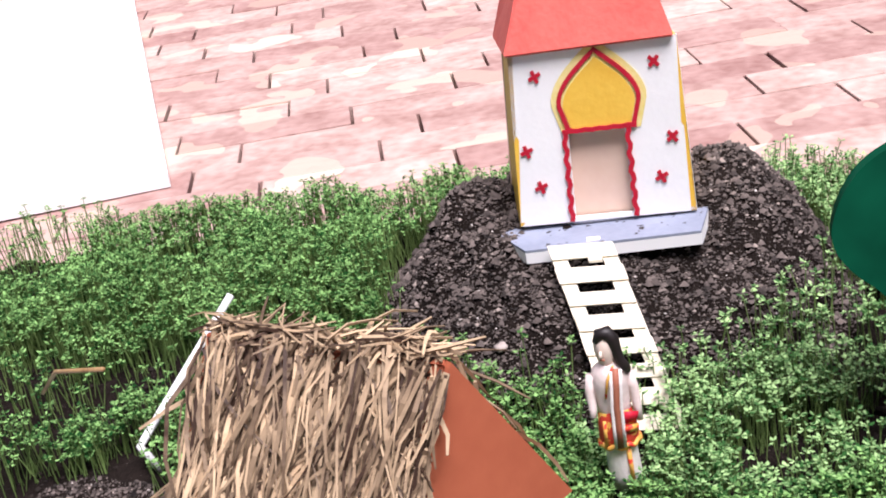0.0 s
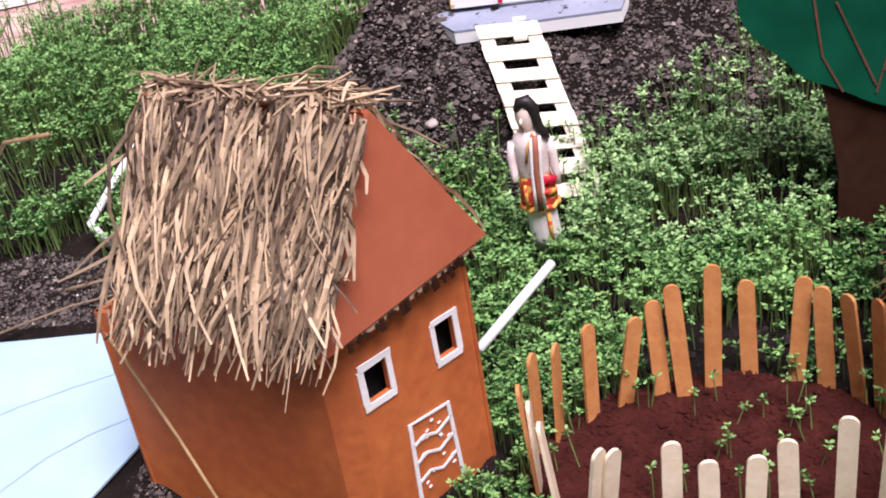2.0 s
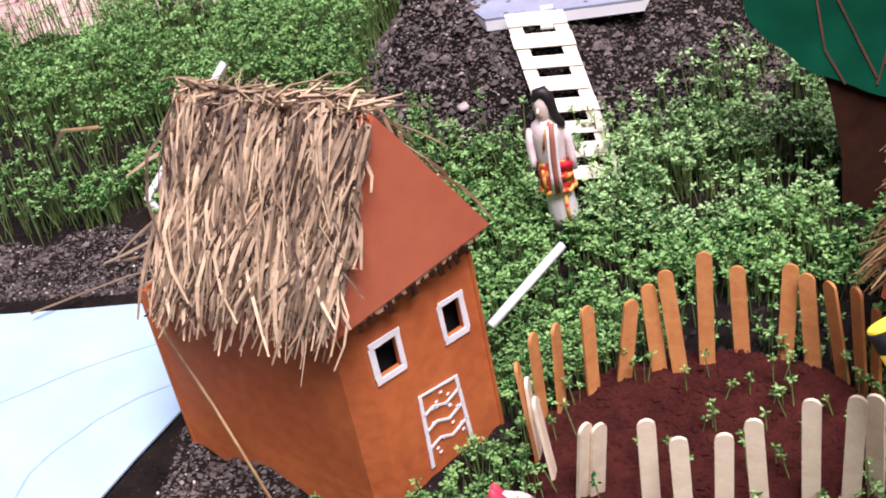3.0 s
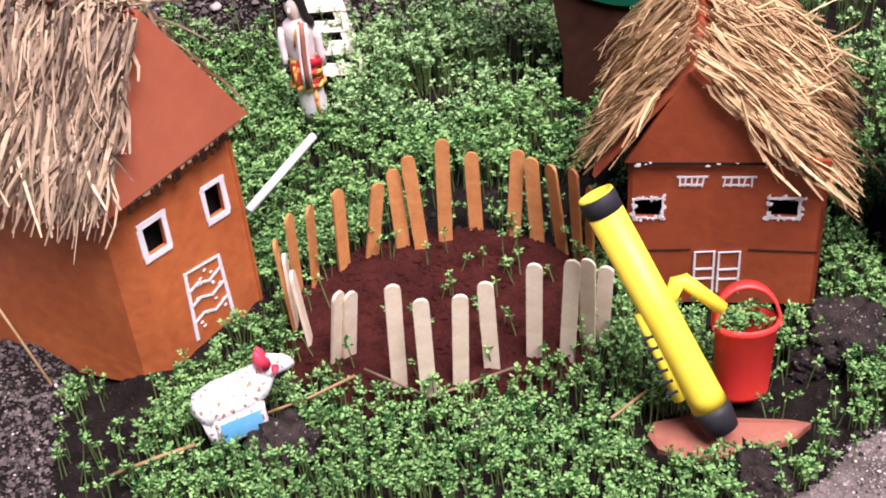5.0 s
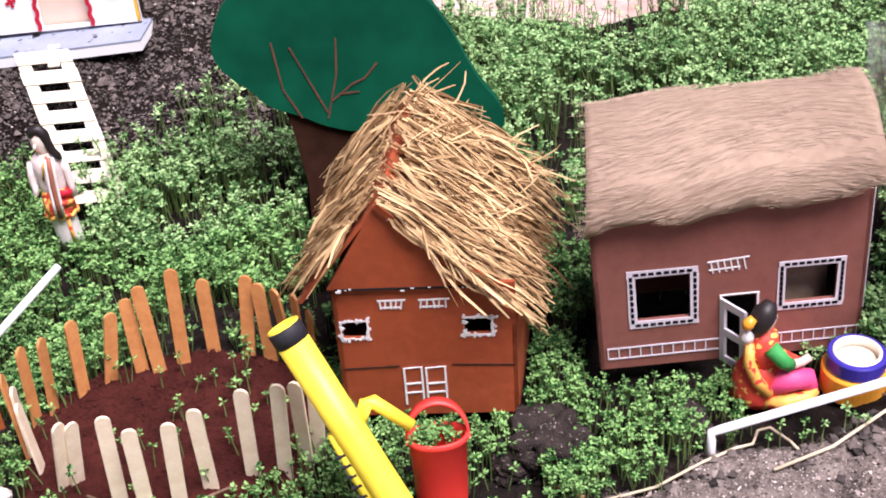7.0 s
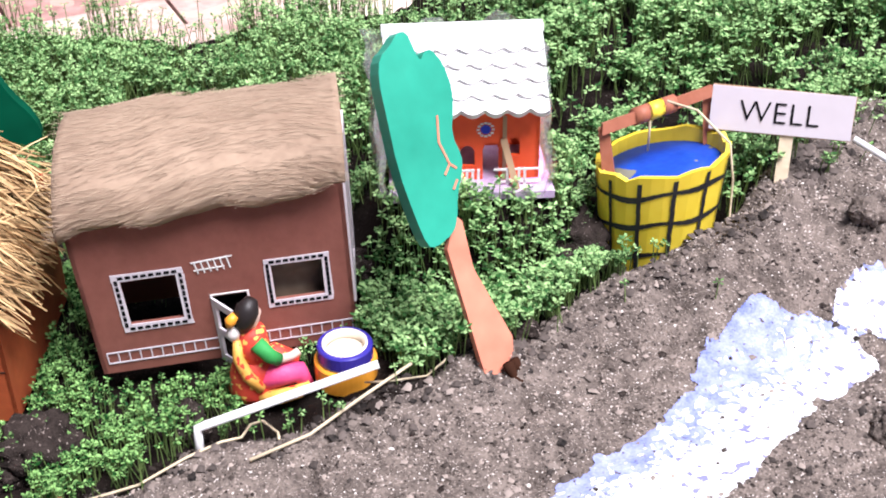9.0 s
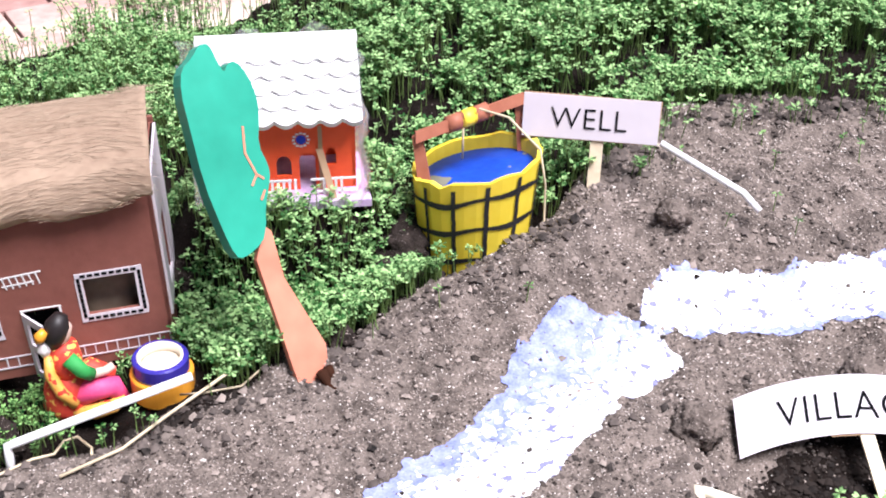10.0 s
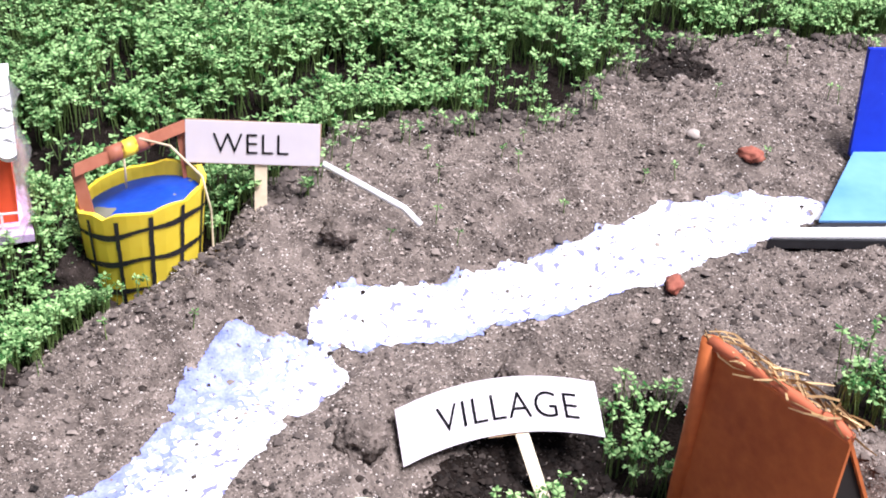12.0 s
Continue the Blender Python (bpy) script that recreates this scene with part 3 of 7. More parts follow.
# ---- tall orange hut with a straw roof ----
def tall_hut():
    c, a, b = Vector((-0.189, -0.072, 0)), Vector((0.064, 0.07, 0)), Vector((-0.14, 0.0525, 0))
    h = thing("thatched_hut", (c.x, c.y, -0.013), "tall orange brown card hut with a shaggy straw roof", "hut")
    n, nb = Vector((a.y, -a.x, 0)).normalized(), Vector((-b.y, b.x, 0)).normalized()
    if nb.dot(a) > 0:
        nb = -nb
    ad, r, w = a.normalized(), random.Random(3), a.length
    top, low = 0.146, Vector((0, 0, -0.014))
    bm = bmesh.new()
    cut = 0.01
    panel(bm, ad * cut + low, ad * (w - cut), top, [(0.016 - cut, 0.031 - cut, 0.101, 0.122), (0.067 - cut, 0.079 - cut, 0.099, 0.122)], -n * 0.003)
    part("front_wall", bm, ORANGE_CARD, h)
    bd = b.normalized()
    bm = bmesh.new()
    panel(bm, b + low, -bd * (b.length - cut), top, [], -nb * 0.003)
    part("side_wall", bm, ORANGE_CARD, h)
    bm = bmesh.new()
    panel(bm, bd * cut + low, ad * cut - bd * cut, top, [], -(n + nb) * 0.0016)
    part("corner_fold", bm, ORANGE_CARD, h)
    bm = bmesh.new()
    panel(bm, a + b + low, -a, top, [], n * 0.003)
    part("back_wall", bm, ORANGE_CARD, h)
    bm = bmesh.new()
    panel(bm, a + low, b, top, [], nb * 0.003)
    part("side_wall", bm, ORANGE_CARD, h)
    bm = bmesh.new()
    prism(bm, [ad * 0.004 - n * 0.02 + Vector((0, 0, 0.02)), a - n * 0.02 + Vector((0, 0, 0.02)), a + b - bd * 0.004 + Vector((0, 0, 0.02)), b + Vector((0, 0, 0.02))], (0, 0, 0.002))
    part("floor_card", bm, SHADE_SEAM, h)
    # added dark sheet that stands in for the hut's shaded inside
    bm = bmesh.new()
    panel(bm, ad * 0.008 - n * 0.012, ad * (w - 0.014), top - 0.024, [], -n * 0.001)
    part("lining", bm, SHADE_SEAM, h, "dark sheet standing in for shade behind the windows")
    # gable and slopes
    zl, zr, za = 0.133, 0.147, 0.246
    gl, gr, ga = ad * -0.012 + Vector((0, 0, zl)), ad * (w + 0.011) + Vector((0, 0, zr)), ad * 0.046 + Vector((0, 0, za))
    bm = bmesh.new()
    prism(bm, [gl + n * 0.008, gr + n * 0.008, ga + n * 0.008], -n * 0.003)
    part("gable", bm, GABLE_CARD, h, "terracotta painted gable card")
    bm = bmesh.new()
    back = b * 0.84
    for lo in (gl, gr):
        d = (ga - lo).cross(b).normalized() * 0.0025
        prism(bm, [lo + n * 0.004, ga + n * 0.004, ga + back, lo + back], d if d.z < 0 else -d)
    part("roof_card", bm, GABLE_CARD, h)
    bm = bmesh.new()
    prism(bm, [gl.lerp(gr, 0.12) + n * 0.007, gr + n * 0.007 - ad * 0.006, gr + n * 0.007 - ad * 0.009 - Vector((0, 0, 0.005)), gl.lerp(gr, 0.3) + n * 0.007 - Vector((0, 0, 0.0045))], -n * 0.004)
    part("eave_edge", bm, CARDBOARD, h, "torn corrugated cardboard edge")
    for k in range(19):
        f = 0.16 + 0.76 * (k + r.uniform(-0.1, 1.1)) / 19
        p = gl.lerp(gr, f) + n * 0.0078 - Vector((0, 0, 0.002))
        bm = bmesh.new()
        stroke(bm, [p, p - Vector((0, 0, r.uniform(0.001, 0.0062))) + ad * r.uniform(-0.002, 0.002)], r.uniform(0.0012, 0.0042), n, 0.0006)
        part("flute", bm, TRUNK_DARK, h)
    # straw on the near slope, ridge tufts, far slope
    bm = bmesh.new()
    for side, lo, count in ((nb, gl, 1500), (-nb, gr, 200)):
        down = (lo - ga).normalized()
        for k in range(count):
            s, f = r.uniform(0.0, 1.0), r.choice((r.uniform(-0.02, 0.25), r.uniform(0, 0.66), r.uniform(0.4, 0.68)))
            L = r.uniform(0.025, 0.07)
            p0 = ga + b * 0.825 * s + down * (f * (lo - ga).length - 0.006) + side * r.uniform(0.001, 0.011)
            lean = r.gauss(0.0, 0.22) if r.random() < 0.78 else r.gauss(0, 0.7)
            d = (down + bd * (abs(lean) if s < 0.1 else -abs(lean) if s > 0.9 else lean) + side * r.uniform(-0.03, 0.12)).normalized()
            straw(bm, p0, p0 + d * L, r.choice((r.uniform(0.0004, 0.0008), r.uniform(0.0007, 0.0014))), r, r.choice((0.002, 0.004, 0.01)))
    down = (gl - ga).normalized()
    for k in range(230):
        f, L = r.uniform(-0.03, 0.72), r.uniform(0.02, 0.05)
        p0 = ga + n * r.uniform(-0.012, 0.011) + down * f * (gl - ga).length + nb * r.uniform(0.002, 0.008)
        d = (down + bd * r.gauss(0.03, 0.09) + nb * r.uniform(-0.02, 0.06)).normalized()
        straw(bm, p0, p0 + d * L, r.uniform(0.0004, 0.0012), r, 0.003)
    for k in range(170):
        p0 = ga + b * r.uniform(0.0, 0.8) + Vector((0, 0, r.uniform(0.0, 0.008)))
        d = (bd * r.choice((-1, 1)) + Vector((r.gauss(0, 0.6), r.gauss(0, 0.6), r.uniform(-0.15, 0.3)))).normalized()
        straw(bm, p0 - d * 0.012, p0 + d * r.uniform(0.008, 0.026), r.uniform(0.0004, 0.0012), r, 0.005)
    for k in range(14):
        p0 = ga + b * r.uniform(0.0, 0.3) - n * -0.002
        d = (ad * 0.9 + n * r.uniform(-0.2, 0.3) + Vector((0, 0, r.uniform(-0.5, 0.25)))).normalized()
        straw(bm, p0, p0 + d * r.uniform(0.02, 0.045), r.uniform(0.0006, 0.0016), r, 0.004)
    tagged(part("thatch", bm, BROWN_STRAW, h, "shaggy weathered straw thatch"), kind="stuff")
    # windows and door
    for k, (u0, u1, z0, z1) in enumerate(((0.016, 0.031, 0.087, 0.108), (0.067, 0.079, 0.085, 0.108))):
        bm = bmesh.new()
        ring(bm, (0, 0, 0), ad, n, u0, u1, z0, z1, 0.0035, 0.0008, r, 0.001)
        part("window_border", bm, WHITE_PAINT, h, "white painted window border")
    bm = bmesh.new()
    wall = lambda u, z: ad * u + Vector((0, 0, z)) + n * 0.0003
    stroke(bm, [wall(0.036, 0.004), wall(0.038, 0.058), wall(0.066, 0.056), wall(0.068, 0.005)], 0.0028, n, 0.0007)
    for z in (0.018, 0.031, 0.043):
        stroke(bm, [wall(0.038, z), wall(0.046, z + 0.003), wall(0.055, z - 0.001), wall(0.067, z + 0.004)], 0.0016, n, 0.0007)
    for k in range(16):
        u, z = r.uniform(0.041, 0.064), r.uniform(0.01, 0.054)
        stroke(bm, [wall(u, z), wall(u + 0.0015, z + 0.0005)], 0.001, n, 0.0007)
    part("door_outline", bm, WHITE_PAINT, h, "white painted ladder-like door outline")
    return h


tall_hut()


# ---- red-brown hut with a pitched straw roof ----
def pitched_hut():
    c, a, b = Vector((0.1205, -0.0445, 0)), Vector((0.119, -0.017, 0)), Vector((0.036, 0.143, 0))
    h = thing("thatched_hut", (c.x, c.y, -0.004), "red brown card hut under a pitched golden straw roof", "hut")
    ad, bd, w, r = a.normalized(), b.normalized(), a.length, random.Random(4)
    n = Vector((a.y, -a.x, 0)).normalized()
    top = 0.112
    holes = [(0.001 + 0.003, 0.021, 0.069, 0.083), (0.086, 0.104, 0.07, 0.084)]
    bm = bmesh.new()
    panel(bm, (0, 0, 0), a, top, holes, -n * 0.003)
    part("front_wall", bm, RED_CARD, h)
    bm = bmesh.new()
    panel(bm, a, b, 0.078, [], -ad * 0.003)
    part("side_wall", bm, RED_CARD, h)
    bm = bmesh.new()
    panel(bm, b, -b, top, [], ad * 0.003)
    part("side_wall", bm, RED_CARD, h)
    bm = bmesh.new()
    panel(bm, a + b, -a, top, [], n * 0.003)
    part("back_wall", bm, RED_CARD, h)
    za = 0.178
    gl, gr, ga = Vector((0, 0, top)) - ad * 0.002, a + Vector((0, 0, top)) + ad * 0.002, ad * 0.036 + Vector((0, 0, za))
    bm = bmesh.new()
    prism(bm, [gl + n * 0.003, gr + n * 0.003 - ad * 0.012, ga + n * 0.003], -n * 0.003)
    part("gable", bm, RED_CARD, h)
    bm = bmesh.new()
    stroke(bm, [gl + n * 0.0032 + ad * 0.006, gr + n * 0.0032 - ad * 0.02], 0.0016, n, 0.0005)
    part("gable_seam", bm, SHADE_SEAM, h, "dark gap between gable and wall")
    ea, eb = Vector((*(ad * -0.026).xy, 0.097)), Vector((*(ad * (w + 0.008)).xy, 0.079))
    bm = bmesh.new()
    for lo in (ga.lerp(ea, 0.93), ga.lerp(eb, 0.9)):
        d = (ga - lo).cross(b).normalized() * 0.0025
        prism(bm, [lo + n * 0.003, ga + n * 0.003, ga + b * 0.94, lo + b * 0.94], d if d.z < 0 else -d)
    part("roof_card", bm, RED_CARD, h)
    bm = bmesh.new()
    for lo, count in ((ea, 560), (eb, 1050)):
        down = (lo - ga).normalized()
        out = (ga - lo).cross(b).normalized()
        out = out if out.z > 0 else -out
        ln = (lo - ga).length
        for k in range(count):
            s, f = r.uniform(-0.02, 1.03), r.choice((r.uniform(-0.05, 0.3), r.uniform(0, 0.62)))
            L = r.uniform(0.035, 0.062) if lo is ea else r.uniform(0.038, 0.074)
            p0 = ga + b * s + down * (f * ln) + out * r.uniform(0.001, 0.009)
            d = (down + bd * (r.gauss(0.1, 0.16) if r.random() < 0.75 else r.gauss(0.1, 0.6)) + out * r.gauss(0.02, 0.06)).normalized()
            straw(bm, p0, p0 + d * L, r.choice((r.uniform(0.0003, 0.0007), r.uniform(0.0006, 0.0013))), r, 0.003)
    down = (eb - ga).normalized()
    out = (ga - eb).cross(b).normalized()
    out = out if out.z > 0 else -out
    for k in range(150):
        p0 = ga + n * r.uniform(-0.01, 0.009) + down * r.uniform(-0.02, 0.54) * (eb - ga).length + out * r.uniform(0.002, 0.007)
        d = (down + bd * r.gauss(0.08, 0.1) + out * r.uniform(-0.05, 0.04)).normalized()
        straw(bm, p0, p0 + d * r.uniform(0.03, 0.055), r.uniform(0.0005, 0.0015), r, 0.0025)
    for k in range(300):
        p0 = ga + b * r.uniform(-0.02, 1.02) + down * r.uniform(0.55, 0.8) * (eb - ga).length + out * r.uniform(0.002, 0.007)
        d = (down + bd * r.gauss(0.08, 0.15) + out * r.uniform(-0.06, 0.05)).normalized()
        straw(bm, p0, p0 + d * r.uniform(0.03, 0.05), r.uniform(0.0005, 0.0014), r, 0.003)
    for k in range(260):
        p0 = ga + b * r.uniform(0.05, 1.06) + down * r.uniform(0.3, 0.68) * (eb - ga).length + out * r.uniform(0.002, 0.01)
        d = (down + bd * r.gauss(0.25, 0.3) + out * r.uniform(-0.05, 0.2)).normalized()
        straw(bm, p0, p0 + d * r.uniform(0.035, 0.07), r.uniform(0.0005, 0.0013), r, 0.004)
    for k in range(70):
        p0 = ga + b * r.uniform(0.35, 1.05) + (eb - ga) * r.uniform(0, 0.8)
        d = Vector((r.gauss(0.6, 0.6), r.gauss(0.5, 0.6), r.uniform(-0.1, 0.6))).normalized()
        straw(bm, p0, p0 + d * r.uniform(0.02, 0.045), r.uniform(0.0005, 0.001), r, 0.004)
    tagged(part("thatch", bm, STRAW, h, "loose golden straw thatch"), kind="stuff")
    bm = bmesh.new()
    stroke(bm, [ga + n * 0.004, ga.lerp(eb, 0.4) + n * 0.004, ga.lerp(eb, 0.8) + n * 0.004], 0.004, n, 0.003)
    part("roof_edge", bm, RED_CARD, h)
    for k, (u0, u1, z0, z1) in enumerate(holes):
        bm = bmesh.new()
        ring(bm, (0, 0, 0), ad, n, u0, u1, z0, z1, 0.001, 0.0005, r, 0.0007)
        for k in range(64):
            e = r.choice((0, 1, 2, 3))
            u, z = (r.uniform(u0 - 0.002, u1 + 0.002), r.choice((z0, z1)) + r.gauss(0, 0.0012)) if e < 2 else (r.choice((u0, u1)) + r.gauss(0, 0.0012), r.uniform(z0 - 0.002, z1 + 0.002))
            if not (u0 + 0.0005 < u < u1 - 0.0005 and z0 + 0.0005 < z < z1 - 0.0005):
                p = ad * u + Vector((0, 0, z)) + n * 0.0004
                stroke(bm, [p, p + ad * r.uniform(-0.001, 0.001) + Vector((0, 0, r.uniform(0.0004, 0.0012)))], r.uniform(0.0008, 0.0018), n, 0.0005)
        part("window_border", bm, WHITE_PAINT, h, "rough white painted window border")
    wall = lambda u, z: ad * u + Vector((0, 0, z)) + n * 0.0003
    for u0, u1 in ((0.043, 0.055), (0.058, 0.071)):
        bm = bmesh.new()
        stroke(bm, [wall(u0, 0.01), wall(u0, 0.042), wall(u1, 0.043), wall(u1, 0.01)], 0.0014, n, 0.0007)
        for z in (0.028, 0.02):
            stroke(bm, [wall(u0, z), wall(u1, z + 0.001)], 0.0012, n, 0.0007)
        part("door_outline", bm, WHITE_PAINT, h, "white painted door outline")
    bm = bmesh.new()
    for k in range(26):
        p = gl.lerp(gr, r.uniform(0.03, 0.86)) + Vector((0, 0, r.gauss(0.0, 0.0008))) if k % 2 else ga.lerp(eb, r.uniform(0.05, 0.7)) - Vector((0, 0, r.uniform(0.004, 0.007)))
        stroke(bm, [p + n * 0.0038, p + n * 0.0038 + ad * r.uniform(0.0006, 0.0028)], r.uniform(0.0004, 0.0012), n, 0.0004)
    tagged(part("paint_chip", bm, WHITE_PAINT, h, "chips of bare white card"), kind="stuff")
    bm = bmesh.new()
    stroke(bm, [wall(0.002, 0.0425), wall(0.04, 0.044)], 0.0008, n, 0.0004)
    part("seam", bm, SHADE_SEAM, h)
    bm = bmesh.new()
    stroke(bm, [wall(0.076, 0.0445), wall(0.118, 0.043)], 0.0008, n, 0.0004)
    part("seam", bm, SHADE_SEAM, h)
    for u, wd in ((0.03, 0.018), (0.057, 0.02)):
        bm = bmesh.new()
        stroke(bm, [wall(u, 0.1), wall(u + wd, 0.1005)], 0.0012, n, 0.0006)
        for k in range(5):
            x = u + wd * (k + 0.4) / 5
            stroke(bm, [wall(x, 0.0995), wall(x + r.uniform(-0.001, 0.001), 0.0935)], 0.0011, n, 0.0006)
        stroke(bm, [wall(u + 0.002, 0.0945), wall(u + wd * 0.8, 0.0945)], 0.0011, n, 0.0006)
        part("painted_bar", bm, WHITE_PAINT, h, "white painted bars")
    return h


pitched_hut()


# ---- long maroon house with a jute mat roof ----
def long_house():
    c, a, b = Vector((0.294, -0.0465, 0.0)), Vector((0.188, -0.006, 0)), Vector((0.016, 0.085, 0))
    h = thing("long_house", (c.x, c.y, 0.012), "long maroon card house with a jute fibre mat roof", "house")
    ad, bd, w, r = a.normalized(), b.normalized(), a.length, random.Random(5)
    n = Vector((a.y, -a.x, 0)).normalized()
    top = 0.145
    holes = [(0.028, 0.066, 0.04, 0.077), (0.132, 0.168, 0.044, 0.074)]
    door = (0.088, 0.112, 0.0, 0.054)
    bm = bmesh.new()
    panel(bm, (0, 0, 0), a, top, holes + [door], -n * 0.003)
    part("front_wall", bm, MAROON_CARD, h)
    bm = bmesh.new()
    panel(bm, a, b, top, [(0.02, 0.05, 0.04, 0.1)], -ad * 0.003)
    part("side_wall", bm, MAROON_CARD, h)
    bm = bmesh.new()
    panel(bm, b, -b, top, [], ad * 0.003)
    part("side_wall", bm, MAROON_CARD, h)
    bm = bmesh.new()
    panel(bm, a + b, -a, top + 0.004, [], n * 0.003)
    part("back_wall", bm, MAROON_CARD, h)
    bm = bmesh.new()
    panel(bm, a * 0.99 + n * 0.001 + Vector((0, 0, 0.03)) + b * 0.06, b * 0.9, top - 0.03, [(0.02, 0.05, 0.012, 0.07)], ad * 0.0035)
    part("side_paper", bm, PAPER, h, "white patterned paper on the side wall")
    # curved mat: over the front eave, up and back
    bm = bmesh.new()
    prof = [(-0.010, 0.124), (-0.0125, 0.132), (-0.006, 0.146), (0.008, 0.16), (0.028, 0.17), (0.05, 0.173), (0.075, 0.17), (0.095, 0.16)]
    eave = lambda u, v: (0.016 * u / w if v < -0.004 else 0.008 * u / w) + (0.0024 * math.sin(u * 75) + 0.001 * math.sin(u * 190) if v < -0.004 else 0)
    rows, cols = [], 40
    for layer in (0.0, -0.003):
        for v, z in prof:
            row = []
            for k in range(cols + 1):
                u = -0.005 + (w + 0.003 - 0.06 * max(v, 0)) * k / cols
                sag = 0.004 * math.sin(u * 37) + 0.0022 * math.sin(u * 90 + v * 40)
                row.append(bm.verts.new(ad * u + bd * v + Vector((0, 0, z + sag * 0.45 + layer + eave(u, v)))))
            rows.append(row)
    half = len(prof)
    for i in range(half - 1):
        for k in range(cols):
            bm.faces.new((rows[i][k], rows[i][k + 1], rows[i + 1][k + 1], rows[i + 1][k]))
            bm.faces.new((rows[half + i + 1][k], rows[half + i + 1][k + 1], rows[half + i][k + 1], rows[half + i][k]))
    for k in range(cols):
        bm.faces.new((rows[half][k], rows[half][k + 1], rows[0][k + 1], rows[0][k]))
        bm.faces.new((rows[half - 1][k], rows[half - 1][k + 1], rows[-1][k + 1], rows[-1][k]))
    for i in range(half - 1):
        bm.faces.new((rows[i][0], rows[i + 1][0], rows[half + i + 1][0], rows[half + i][0]))
        bm.faces.new((rows[half + i][cols], rows[half + i + 1][cols], rows[i + 1][cols], rows[i][cols]))
    part("roof_mat", bm, JUTE, h, "tan jute fibre mat", True)
    bm = bmesh.new()
    for k in range(2600):
        u = r.uniform(-0.004, w - 0.009)
        t = r.random() ** 1.6
        i = min(int(t * (half - 1)), half - 2)
        f = t * (half - 1) - i
        v, z = (prof[i][q] * (1 - f) + prof[i + 1][q] * f for q in (0, 1))
        z += eave(u, v) + 0.45 * (0.004 * math.sin(u * 37) + 0.0022 * math.sin(u * 90 + v * 40)) + 0.0004
        p = ad * u + bd * v + Vector((0, 0, z))
        d = (ad * r.uniform(0.7, 1) + bd * (0.3 * math.sin(u * 24) + r.gauss(0, 0.12)) + Vector((0, 0, r.gauss(0.0, 0.012)))) * r.uniform(0.01, 0.03)
        tube(bm, [p - d * 0.5, p + Vector((0, 0, r.uniform(0.0, 0.0005))), p + d * 0.5], 0.00011, 3)
    tagged(part("fibre", bm, FIBRE, h, "loose jute fibres"), kind="stuff")
    wall = lambda u, z: ad * u + Vector((0, 0, z)) + n * 0.0003
    for u0, u1, z0, z1 in holes:
        bm = bmesh.new()
        ring(bm, (0, 0, 0), ad, n, u0, u1, z0, z1, 0.0055, 0.0006, r, 0.0005)
        f = part("window_border", bm, PAPER, h, "white paper window border with dark dashes")
        bm = bmesh.new()
        for k in range(8):
            x = u0 - 0.002 + (u1 - u0 + 0.004) * (k + 0.5) / 8
            for z in (z0 - 0.003, z1 + 0.003):
                stroke(bm, [wall(x - 0.0012, z) + n * 0.0006, wall(x + 0.0012, z) + n * 0.0006], 0.0022, n, 0.0003)
            y = z0 - 0.002 + (z1 - z0 + 0.004) * (k + 0.5) / 8
            for x in (u0 - 0.003, u1 + 0.003):
                stroke(bm, [wall(x, y - 0.0012) + n * 0.0006, wall(x, y + 0.0012) + n * 0.0006], 0.0022, n, 0.0003)
        part("dash", bm, INK, f)
    bm = bmesh.new()
    for z in (0.009, 0.018):
        stroke(bm, [wall(0.006, z), wall(0.086, z + 0.0005)], 0.001, n, 0.0005)
        stroke(bm, [wall(0.116, z), wall(w, z + 0.0005)], 0.001, n, 0.0005)
    for k in range(24):
        u = 0.006 + k * 0.0078
        if not 0.082 < u < 0.114 and u < w:
            stroke(bm, [wall(u, 0.009), wall(u, 0.018)], 0.0009, n, 0.0005)
    part("plinth_pattern", bm, PAPER, h, "white painted block pattern along the foot")
    bm = bmesh.new()
    o = ad * 0.088 + n * 0.001
    panel(bm, o, (ad * 0.55 + n * 0.8).normalized() * 0.022, 0.054, [(0.004, 0.018, 0.006, 0.024), (0.004, 0.018, 0.03, 0.048)], -ad * 0.002)
    part("door", bm, PAPER, h, "open pale card door with dark panes")
    bm = bmesh.new()
    stroke(bm, [wall(0.087, 0.0), wall(0.087, 0.056), wall(0.113, 0.056), wall(0.113, 0.0)], 0.0018, n, 0.0008)
    part("door_outline", bm, WHITE_PAINT, h)
    bm = bmesh.new()
    stroke(bm, [wall(0.078, 0.0845), wall(0.106, 0.0865)], 0.0011, n, 0.0005)
    for k in range(6):
        u = 0.08 + k * 0.0045
        stroke(bm, [wall(u, 0.084 + k * 0.0003), wall(u + 0.0015, 0.0755 + k * 0.0003)], 0.001, n, 0.0005)
    stroke(bm, [wall(0.079, 0.078), wall(0.1, 0.079)], 0.001, n, 0.0005)
    part("painted_bar", bm, WHITE_PAINT, h, "white painted bars")
    bm = bmesh.new()
    box(bm, tuple((ad * 0.142 + bd * 0.034 + Vector((0, 0, 0.034)))), (0.05, 0.03, 0.06), None, 0.014)
    part("jute_wad", bm, JUTE, h, "jute wad inside the house", True)
    # the card walls lean: narrower at the foot, pushed over at the top
    for ob in h.children_recursive:
        if ob.name.split(".")[0] not in ("roof_mat", "fibre"):
            for v in ob.data.vertices:
                f = v.co.z / top
                v.co += ad * ((1 - f) * 0.006 * (1 - v.co.dot(ad) / w) - 0.005 * f)
    return h


long_house()


